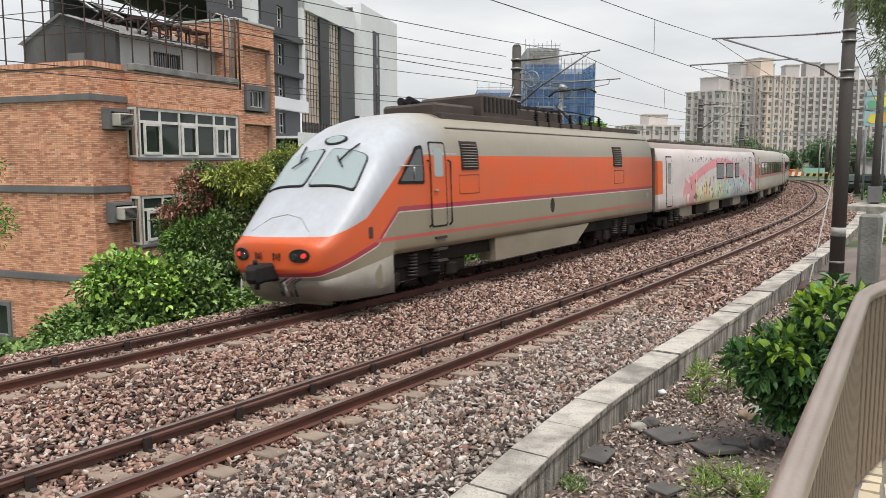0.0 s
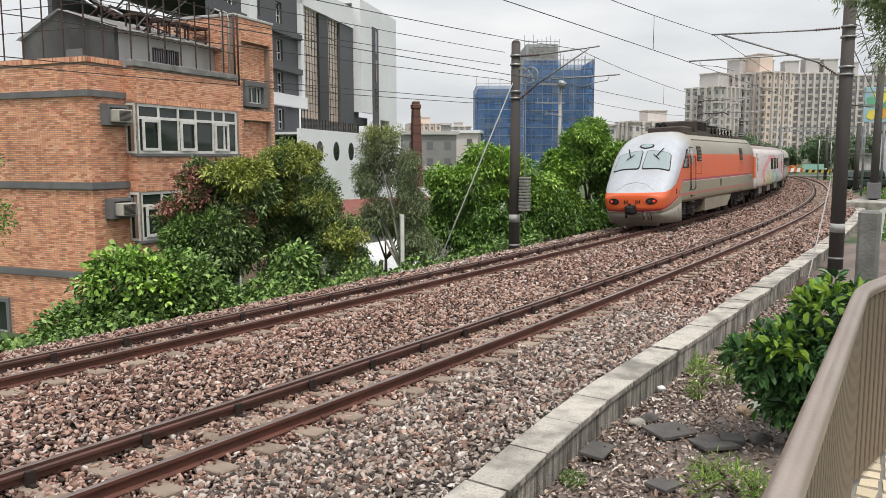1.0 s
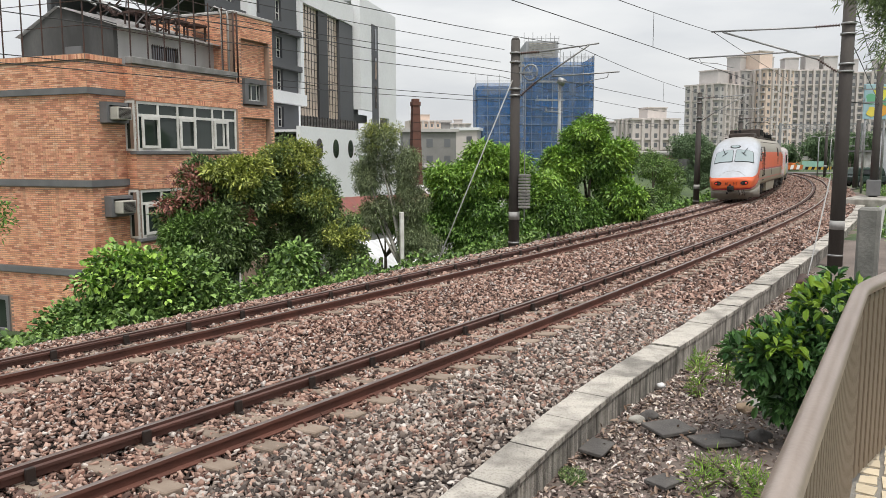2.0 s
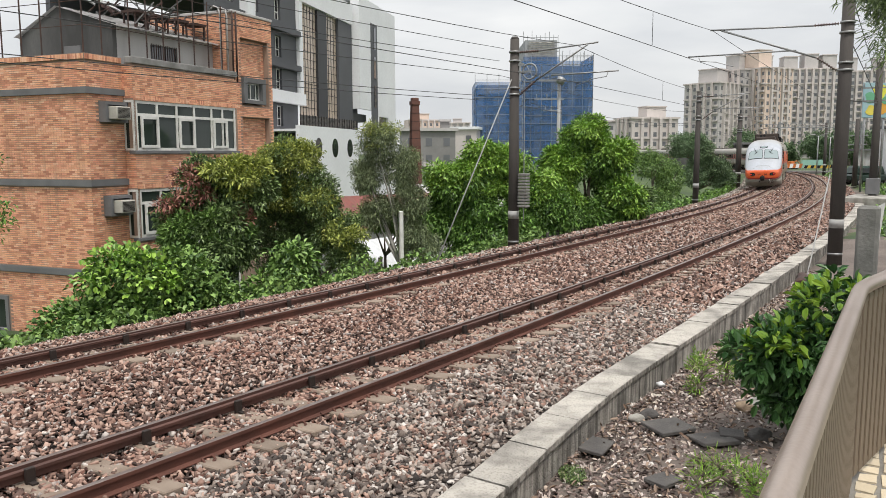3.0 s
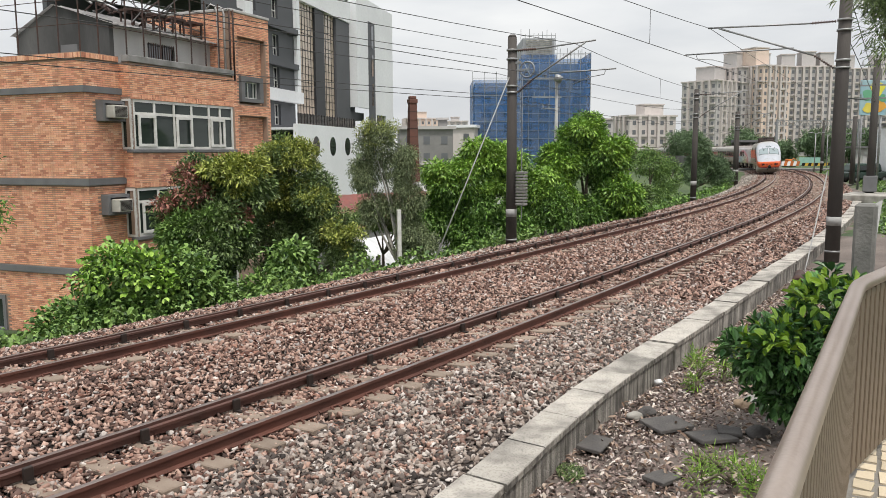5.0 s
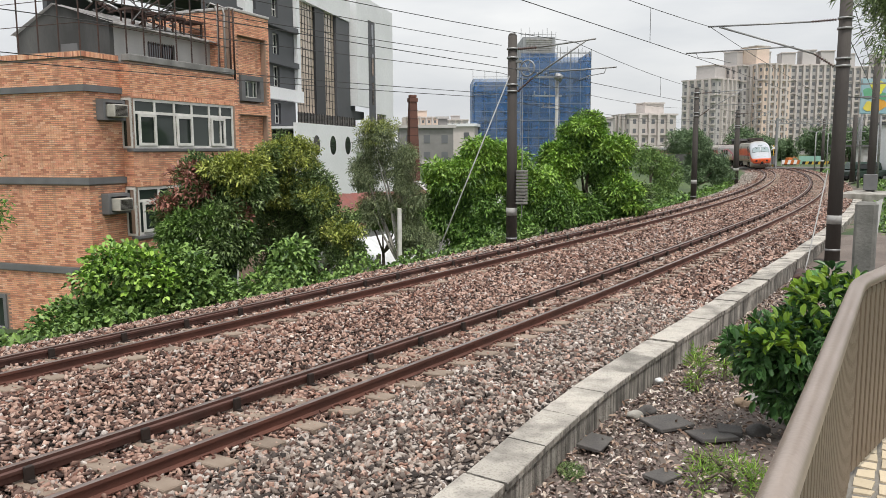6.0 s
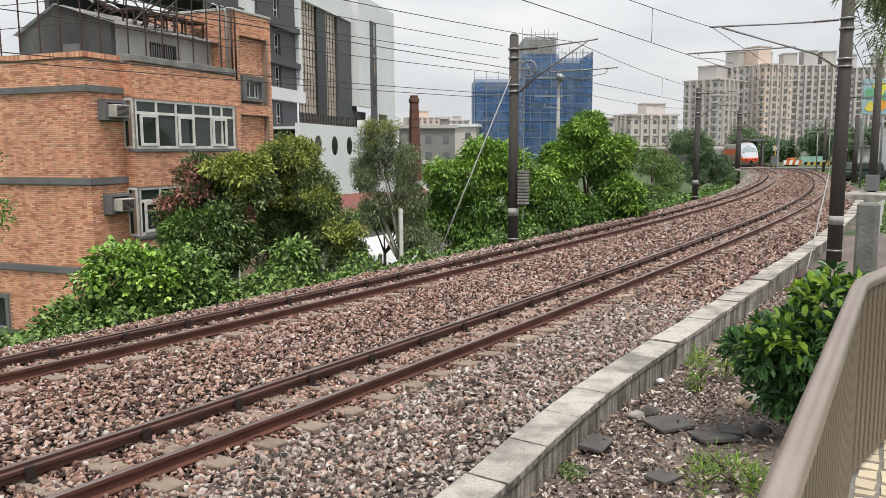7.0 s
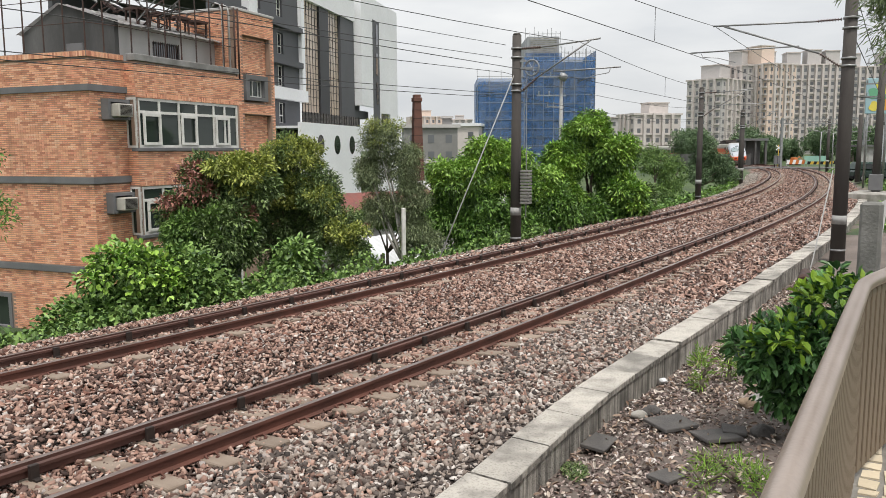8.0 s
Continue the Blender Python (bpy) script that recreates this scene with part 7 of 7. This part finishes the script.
    bogie(t, y0 + 3.0)
    bogie(t, -y0 - 2.9)
    for a, b, w, h0 in ((4.3, 6.1, 0.75, 4.2), (6.15, 8.0, 0.95, 4.5), (8.3, 11.2, 0.75, 4.28)):
        part("roof_gear", box(-w, y0 + a, 3.85, w, y0 + b, h0, 0.06), M_ROOFGEAR, t)
    for k in range(7):
        y = y0 + 9.0 + k * 0.75
        bm = bmesh.new()
        insulator(bm, (0.95, y, 3.82), (0.95, y, 4.22), 0.09, 6)
        part("roof_insulator", bm, M_SEAL, t)
    part("roof_cable", tube([(0.95, y0 + 9.0, 4.24), (0.95, y0 + 11.2, 4.3), (0.95, y0 + 13.5, 4.24)], 0.02), M_SEAL, t)
    yp = y0 + 13.2
    part("pantograph_base", box(-0.7, yp - 0.8, 3.92, 0.7, yp + 0.8, 4.0), M_IRON, t)
    part("pantograph_arm", tube([(0, yp + 0.7, 4.0), (0, yp - 0.9, 4.6), (0, yp + 0.35, 5.2)], 0.035), M_STEEL, t)
    part("pantograph_rod", tube([(0.3, yp + 0.5, 4.0), (0.05, yp - 0.85, 4.56)], 0.02), M_STEEL, t)
    part("pantograph_head", tube([(-0.85, yp + 0.35, 5.05), (-0.6, yp + 0.35, 5.2), (0.6, yp + 0.35, 5.2), (0.85, yp + 0.35, 5.05)], 0.03), M_IRON, t)
    for sx in (-1, 1):
        part("roof_walk", box(min(sx * 0.75, sx * 0.98), y0 + 4.2, 3.80, max(sx * 0.75, sx * 0.98), -y0 - 0.3, 3.94, 0.01), M_ROOFGEAR, t)
        bm = bmesh.new()
        for k in range(9):
            box_into(bm, sx * 0.9 - 0.06, y0 + 6.2 + k * 0.2, 4.05, sx * 0.9 + 0.07, y0 + 6.28 + k * 0.2, 4.42)
        part("resistor_louvre", bm, M_SEAL, t)
    for k in range(6):
        part("roof_rib", box(-0.8, y0 + 8.4 + k * 0.5, 4.26, 0.8, y0 + 8.5 + k * 0.5, 4.36), M_IRON, t)
    for x, z in ((-0.35, 3.95), (-0.1, 3.96)):
        part("horn", rod((x, y0 + 5.0, z + 0.3), (x, y0 + 4.5, z + 0.35), 0.04, 0.1, 12), M_SEAL, t)
    part("side_plate", patch(rect(-y0 - 0.75, 1.55, -y0 - 0.4, 1.72), on_side(1), 0.006), M_GREYSKIRT, t)
    part("nose_plate", patch(rounded(rect(y0 + 1.0, 1.36, y0 + 1.12, 1.58), 0.03), on_side(1, 1.38), 0.008), M_METALRUST, t)
    part("rear_gangway", box(-0.6, -y0, 1.0, 0.6, -y0 + 0.3, 3.1, 0.05), M_SEAL, t)
    for ob in t.children_recursive:
        if not ob.name.startswith(("bogie", "side_frame", "wheel", "axle", "spring", "underframe")):
            shape_nose(ob.data, ob.name.startswith(("coupler", "air_hose")))
    return t


def shape_nose(me, rigid):
    """Bows the front outwards at its middle and draws the skirt back under it."""
    for v in me.vertices:
        d = v.co.y - NOSE_Y
        if d < 1.7:
            fade = min(1.0, max(0.0, (1.7 - d) / 1.7)) ** 1.3
            low = min(1.0, max(0.0, (1.3 - d) / 1.3))
            u = min(1.0, abs(v.co.x) / 1.25)
            v.co.y -= 0.2 * fade * (1 - u * u)
            if not rigid:
                v.co.y += 0.7 * low * max(0.0, 0.86 - v.co.z)
                v.co.x *= 1 - 0.09 * low * max(0.0, min(1.0, (1.25 - v.co.z) / 0.9))


def party_paint():
    def blob(scale, seed, cut, lo, hi):
        def mask(m, X, Yv, Z):
            n = node(m, "ShaderNodeTexNoise", Scale=scale, Detail=1.0)
            c = m.node_tree.nodes.new("ShaderNodeMapping")
            c.inputs["Location"].default_value = (seed, seed * 1.7, seed * 0.6)
            t = m.node_tree.nodes.new("ShaderNodeTexCoord")
            m.node_tree.links.new(t.outputs["Object"], c.inputs["Vector"])
            m.node_tree.links.new(c.outputs["Vector"], n.inputs["Vector"])
            inside = op(m, "MULTIPLY", op(m, "GREATER_THAN", Z, lo), op(m, "LESS_THAN", Z, hi))
            zone = op(m, "MULTIPLY", op(m, "GREATER_THAN", Yv, -5.6), inside)
            return op(m, "MULTIPLY", op(m, "GREATER_THAN", n.outputs["Fac"], cut), zone)
        return mask

    def swoosh(m, X, Yv, Z):
        arc = op(m, "ADD", 1.9, op(m, "MULTIPLY", op(m, "SINE", op(m, "MULTIPLY", op(m, "ADD", Yv, 5.2), 0.26)), 0.85))
        return op(m, "MULTIPLY", op(m, "COMPARE", Z, arc, 0.2), op(m, "GREATER_THAN", Yv, -5.2))
    def field(y0, y1, top):
        def mask(m, X, Yv, Z):
            wave = op(m, "MULTIPLY", noisy(m, 1.4, 3, (1, 1, 1), 0.3, 0.7), 0.9)
            yy = op(m, "ADD", Yv, wave)
            zone = op(m, "MULTIPLY", op(m, "GREATER_THAN", yy, y0), op(m, "LESS_THAN", yy, y1))
            return op(m, "MULTIPLY", op(m, "MULTIPLY", zone, op(m, "LESS_THAN", Z, op(m, "ADD", top, wave))), 0.8)
        return mask

    def end_band(m, X, Yv, Z):
        return op(m, "MULTIPLY", op(m, "LESS_THAN", Yv, -COACH_L / 2 + 0.55), op(m, "COMPARE", Z, 2.2, 0.62))
    return paint("picture_livery", [(swoosh, (0.70, 0.26, 0.30)), (field(-5.4, -3.6, 1.5), (0.62, 0.22, 0.24)), (field(-3.6, -1.2, 1.4), (0.66, 0.56, 0.24)), (field(-1.2, 1.4, 1.3), (0.45, 0.58, 0.28)),
                                    (field(1.4, 3.8, 1.3), (0.26, 0.52, 0.45)), (field(3.8, 7.6, 1.5), (0.28, 0.50, 0.60)), (blob(1.8, 21, 0.62, 1.1, 2.0), (0.66, 0.62, 0.60)),
                                    (blob(2.6, 27, 0.63, 1.1, 2.1), (0.09, 0.08, 0.12)), (blob(3.4, 41, 0.66, 1.1, 2.4), (0.62, 0.12, 0.14)), (blob(5.0, 33, 0.6, 2.75, 3.0), (0.12, 0.10, 0.14)),
                                    (end_band, (0.62, 0.13, 0.04)), (lambda m, X, Yv, Z: op(m, "GREATER_THAN", Z, 3.3), (0.24, 0.20, 0.18))], (0.58, 0.52, 0.52), grime=0.35)


def coach_stripe(m, X, Yv, Z):
    return op(m, "COMPARE", Z, 2.2, 0.42)


M_COACH = paint("coach_livery", [(coach_stripe, (0.33, 0.12, 0.10)), (lambda m, X, Yv, Z: op(m, "GREATER_THAN", Z, 3.0), (0.34, 0.32, 0.29))], (0.36, 0.34, 0.30))
M_PARTY = party_paint()


def build_coach(material, label, sparse):
    t = thing("passenger_coach", Matrix(), label, "train", "coaches of the train")
    y0, y1 = -COACH_L / 2, COACH_L / 2
    part("body", loft([(y0, ring_points(1.38, 0.98, 3.55, 1.1, 0.02)), (y0 + 0.05, ring_points(1.42, 0.95, 3.6, 1.1, 0.02)), (0, ring_points(1.42, 0.95, 3.6, 1.1, 0.02)),
                       (y1 - 0.05, ring_points(1.42, 0.95, 3.6, 1.1, 0.02)), (y1, ring_points(1.38, 0.98, 3.55, 1.1, 0.02))]), material, t)
    for sx in (-1, 1):
        side = on_side(sx, 1.42, 3.6, 1.1)
        for yy in (y0 + 1.0, y1 - 1.8):
            d = part("door", patch(rounded(rect(yy, 1.05, yy + 0.8, 3.0), 0.06), side, 0.008), M_SEAL, t)
            part("door_leaf", patch(rounded(rect(yy + 0.05, 1.1, yy + 0.75, 2.95), 0.06), side, 0.014, 0.01), material, d)
            part("door_glass", patch(rounded(rect(yy + 0.22, 1.95, yy + 0.58, 2.75), 0.05), side, 0.02, 0.01), M_DARKGLASS, d)
        spots = ((-0.2, 1.6), (1.9, 1.6), (4.0, 1.0)) if sparse else [(y0 + 2.6 + k * 1.62, 1.25) for k in range(9)]
        for a, w in spots:
            win = part("window", patch(rounded(rect(a, 1.95, a + w, 2.72), 0.06), side, 0.01), M_SEAL, t)
            part("glass", patch(rounded(rect(a + 0.05, 2.0, a + w - 0.05, 2.67), 0.05), side, 0.016, 0.01), M_DARKGLASS, win)
    for k in range(5):
        y = y0 + 3.6 + k * 2.6
        part("underfloor_box", box(-1.25, y, 0.5, 1.25, y + 1.9, 0.96, 0.03), M_BOGIE if k % 2 else M_TANK, t)
    bogie(t, y0 + 2.6)
    bogie(t, y1 - 2.6)
    for k in range(4):
        y = y0 + 2.5 + k * 4.2
        part("roof_unit", box(-0.6, y, 3.55, 0.6, y + 2.0, 3.72, 0.05), M_ROOFGEAR, t)
    # dark slab added across the coach end to darken the gap
    part("end_bellows", box(-1.3, y0 - 0.2, 0.95, 1.3, y0 - 0.01, 3.3, 0.03), M_ROOFGEAR, t)
    part("gangway", box(-0.5, y0 - 0.35, 1.05, 0.5, y0, 3.0, 0.04), M_SEAL, t)
    part("gangway", box(-0.5, y1, 1.05, 0.5, y1 + 0.35, 3.0, 0.04), M_SEAL, t)
    return t


loco = build_loco()
coaches = [build_coach(M_PARTY, "white passenger coach with colourful painted picture shapes", True), build_coach(M_COACH, "grey passenger coach with a dull red window band", False)]
for k in range(6):
    coaches.append(copy_thing(coaches[1], pose(0, 200 + 20 * k, 0)))


# ---- the level crossing and what stands round it ----
M_ASPHALT = worn("worn_asphalt", (0.16, 0.155, 0.15), (0.10, 0.095, 0.09), 0.9, big=0.6, fine=25, relief=0.4)
M_ORANGEP = worn("orange_paint", (0.62, 0.17, 0.03), (0.4, 0.12, 0.04), 0.6)
M_YELLOWP = worn("yellow_paint", (0.60, 0.38, 0.04), (0.4, 0.27, 0.06), 0.6)
M_GREENP = worn("pale_green_panel", (0.28, 0.50, 0.42), (0.2, 0.36, 0.31), 0.6)
M_CARGREEN = worn("dark_green_car_paint", (0.035, 0.06, 0.05), (0.05, 0.06, 0.055), 0.25, 0.2)

crossing = tagged(part("road", sweep("road", [(-34, -0.03), (-3, 0.0), (9, 0.0), (34, -0.02), (34, -0.5), (-34, -0.5)], [125.5, 128.5, 131.5], 0, -0.004, M_ASPHALT)), "pale worn asphalt road across the tracks", "road", kind="structure")


def striped_board(x, y, z, w, h, turn, one, two, label):
    t = thing("barrier_board", pose(x, y, z, 0, 0, turn), label, "barrier")
    n = max(3, int(w / 0.45))
    for k in range(n):
        a, b = -w / 2 + w * k / n, -w / 2 + w * (k + 1) / n
        bm = bmesh.new()
        lo = [bm.verts.new(p) for p in ((a, 0, 0.25), (b, 0, 0.25), (b + 0.18, 0, 0.25 + h), (a + 0.18, 0, 0.25 + h))]
        hi = [bm.verts.new((v.co.x, 0.06, v.co.z)) for v in lo]
        bm.faces.new(lo)
        bm.faces.new(hi[::-1])
        for i in range(4):
            bm.faces.new((lo[i], hi[i], hi[(i + 1) % 4], lo[(i + 1) % 4]))
        part("stripe", bm, one if k % 2 else two, t)
    for xx in (-w / 2 + 0.1, w / 2):
        part("leg", box(xx - 0.04, 0.0, -0.1, xx + 0.04, 0.08, 0.3 + h), M_STEEL, t)
    return t


striped_board(60.2, 134, -0.1, 3.0, 0.75, -8, M_ORANGEP, M_WHITECLAD, "orange and white striped road barrier beyond the crossing")
striped_board(63.4, 132, -0.1, 4.0, 0.5, -12, M_YELLOWP, M_SEAL, "yellow and black striped barrier beyond the crossing")
striped_board(66.4, 133, -0.1, 2.6, 0.5, 6, M_YELLOWP, M_SEAL, "yellow and black striped barrier beyond the crossing")
gp = thing("green_hoarding", pose(65.5, 139, 0, 0, 0, -6), "pale green sheet hoarding beyond the crossing", "fence")
for k in range(4):
    part("panel", box(-1.4 + k * 0.98, 0, 0.1, -0.44 + k * 0.98, 0.05, 1.5), M_GREENP, gp)
dg = thing("digger", pose(61.6, 137.5, 0, 0, 0, 15), "small orange digger standing behind the barriers", "vehicle")
part("track_base", box(-1.0, -0.7, -0.1, 1.0, 0.7, 0.45, 0.1), M_SEAL, dg)
part("cab", box(-0.5, -0.5, 0.4, 0.3, 0.5, 1.25, 0.1), M_ORANGEP, dg)
part("boom", tube([(0.3, 0, 0.7), (1.0, 0, 1.4), (1.7, 0, 0.9)], 0.07), M_ORANGEP, dg)
cab = thing("equipment_cabinet", pose(50.9, 119.5, 0, 0, 0, -10), "grey steel trackside cabinet on two legs", "cabinet")
part("body", box(-0.42, -0.3, 0.45, 0.42, 0.3, 1.75, 0.03), M_BANDGREY, cab)
part("door_seam", box(-0.02, -0.31, 0.5, 0.02, -0.3, 1.7), M_SEAL, cab)
for xx in (-0.34, 0.34):
    part("leg", box(xx - 0.06, -0.06, -0.3, xx + 0.06, 0.06, 0.45), M_SEAL, cab)


def signal_post(x, y, label):
    t = thing("crossing_signal", pose(x, y, 0, 0, 0, 15), label, "signal")
    part("post", rod((0, 0, -0.3), (0, 0, 3.4), 0.06), M_YELLOWP, t)
    for xx in (-0.28, 0.28):
        part("lamp", rod((xx, -0.12, 2.3), (xx, 0.1, 2.3), 0.14, sides=14), M_SEAL, t)
    for a in (-35, 35):
        part("cross_board", box(-0.6, -0.08, -0.07, 0.6, -0.04, 0.07), M_WHITECLAD, t).matrix_basis = pose(0, 0, 2.95, 0, a, 0)


signal_post(52.8, 123.6, "crossing signal post with lamps and cross boards")
signal_post(66.3, 128.4, "crossing signal post with lamps beside the road")
gantry = thing("gantry", pose(53.2, 123.6, 0, 0, 0, 4), "grey steel mast carrying a lattice beam over the tracks", "gantry")
for x in (0.0, 13.5):
    part("mast", box(x - 0.16, -0.16, -0.4, x + 0.16, 0.16, 7.6), M_STEEL, gantry)
for z in (6.7, 7.4):
    part("chord", box(0, -0.06, z - 0.06, 13.5, 0.06, z + 0.06), M_STEEL, gantry)
for k in range(18):
    part("lattice_bar", rod((k * 0.75, 0, 6.7), (k * 0.75 + 0.375, 0, 7.4), 0.04, sides=5), M_STEEL, gantry)
    part("lattice_bar", rod((k * 0.75 + 0.375, 0, 7.4), (k * 0.75 + 0.75, 0, 6.7), 0.04, sides=5), M_STEEL, gantry)


def street_lamp(x, y):
    t = thing("street_lamp", pose(x, y, 0, 0, 0, 20), "grey twin-armed street lamp beside the crossing", "street lamp")
    part("post", rod((0, 0, -0.4), (0, 0, 5.2), 0.09, 0.06), M_STEEL, t)
    for d in (-1, 1):
        part("arm", tube([(0, 0, 5.0), (d * 0.5, 0, 5.3), (d * 0.9, 0, 5.3)], 0.04), M_STEEL, t)
        part("head", box(d * 1.05 - 0.35, -0.14, 5.22, d * 1.05 + 0.35, 0.14, 5.36, 0.04), M_BAND, t)


street_lamp(54.3, 113)
street_lamp(62.5, 126)
wall = thing("boundary_wall", pose(50, 143, 0, 0, 0, 3), "long weathered grey wall behind the crossing", "wall")
for k in range(7):
    part("wall_panel", box(-9 + k * 2.2, 0, -0.5, -6.85 + k * 2.2, 0.2, 1.9), M_DARKCONC, wall)
gate = thing("gate_house", pose(58.2, 148, 0, 0, 0, 6), "dark gate house with columns under the trees", "house")
part("roof", box(-2.4, -1.6, 4.3, 2.4, 1.6, 4.7), M_BANDGREY, gate)
for x in (-2.1, 0.0, 2.1):
    part("column", box(x - 0.18, -1.4, -0.5, x + 0.18, -1.0, 4.3), M_DARKCONC, gate)
part("back_wall", box(-2.3, 1.2, -0.5, 2.3, 1.5, 4.3), M_DARKCONC, gate)


def parked_car(x, y, turn):
    t = thing("parked_car", pose(x, y, -0.25, 0, 0, turn), "dark green parked van beside the road", "car")
    part("body", box(-2.2, -0.85, 0.3, 2.2, 0.85, 1.05, 0.15), M_CARGREEN, t)
    bm = box(-1.9, -0.8, 1.0, 1.3, 0.8, 1.8, 0.15)
    for v in bm.verts:
        if v.co.z > 1.5:
            v.co.x *= 0.85
    part("cabin", bm, M_CARGREEN, t)
    part("side_window", box(-1.4, -0.84, 1.15, 0.8, -0.78, 1.6, 0.02), M_DARKGLASS, t)
    part("bumper", box(-2.3, -0.8, 0.3, -2.15, 0.8, 0.55, 0.03), M_SEAL, t)
    for xx in (-1.4, 1.4):
        for yy in (-0.8, 0.8):
            w = part("wheel", rod((xx, yy - 0.1, 0.32), (xx, yy + 0.1, 0.32), 0.32, sides=18), M_SEAL, t)
            part("rim", rod((xx, yy - 0.11, 0.32), (xx, yy + 0.11, 0.32), 0.18, sides=12), M_STEEL, w)


parked_car(40.4, 74, 8)
house = thing("roadside_house", pose(46.2, 72, 0, 0, 0, 14), "white roadside house with a grey lean-to", "house")
part("wall", box(-3.4, -4, -0.5, 4, 4, 5.0), M_WHITECLAD, house)
part("roof", box(-3.7, -4.3, 5.0, 4.3, 4.3, 5.25), M_BANDGREY, house)
for z in (1.2, 3.2):
    for x in (-2.2, 0.6):
        w = part("window", box(x, -4.05, z, x + 1.3, -3.98, z + 1.1), M_WHITEFRAME, house)
        part("pane", box(x + 0.08, -4.07, z + 0.08, x + 1.22, -4.05, z + 1.02), M_DARKGLASS, w)
shed = thing("lean_to", pose(47.5, 86, 0, 0, 0, 10), "pale corrugated lean-to behind the poles", "shed")
for k in range(8):
    part("sheet", box(-2.0 + k * 0.5, 0, -0.4, -1.52 + k * 0.5, 0.08 + 0.04 * (k % 2), 3.0), M_ROOFSHEET, shed)
part("roof", box(-2.2, -0.4, 3.0, 2.2, 4, 3.2), M_BANDGREY, shed)
bill = thing("billboard", pose(35.3, 64, 0, 0, 0, 12), "billboard with bright yellow, green and blue picture shapes", "sign")
part("board", box(-1.25, 0, 5.6, 1.25, 0.12, 8.4, 0.03), worn("billboard_blue", (0.25, 0.42, 0.50), (0.4, 0.5, 0.5), 0.6), bill)
for k, (x, z, r, c) in enumerate(((0.3, 7.7, 0.65, (0.75, 0.70, 0.08)), (-0.6, 7.2, 0.5, (0.15, 0.42, 0.25)), (0.5, 6.4, 0.6, (0.70, 0.35, 0.05)), (-0.5, 6.2, 0.45, (0.72, 0.60, 0.10)), (0.8, 7.0, 0.35, (0.12, 0.35, 0.2)))):
    ring = [(x + r * (1 + 0.25 * math.sin(3 * a + k)) * math.cos(a), z + r * 0.9 * math.sin(a)) for a in [2 * math.pi * j / 18 for j in range(18)]]
    part("picture_shape", patch([(min(1.2, max(-1.2, a)), b) for a, b in ring], lambda a, b, lf: (a, -lf, b), 0.012 + 0.006 * k, 0.012), worn("billboard_colour", c, tuple(0.7 * v for v in c), 0.6), bill)
for x in (-0.9, 0.9):
    part("post", rod((x, 0.15, -0.4), (x, 0.15, 8.0), 0.09), M_STEEL, bill)


def motions():
    walk(loco, [(t, train_place(s, LOCO_L)) for t, s in NOSE_ROWS])
    for k, coach in enumerate(coaches):
        walk(coach, [(t, train_place(s + LOCO_L + 0.7 + k * (COACH_L + 0.7), COACH_L)) for t, s in NOSE_ROWS])


motions()
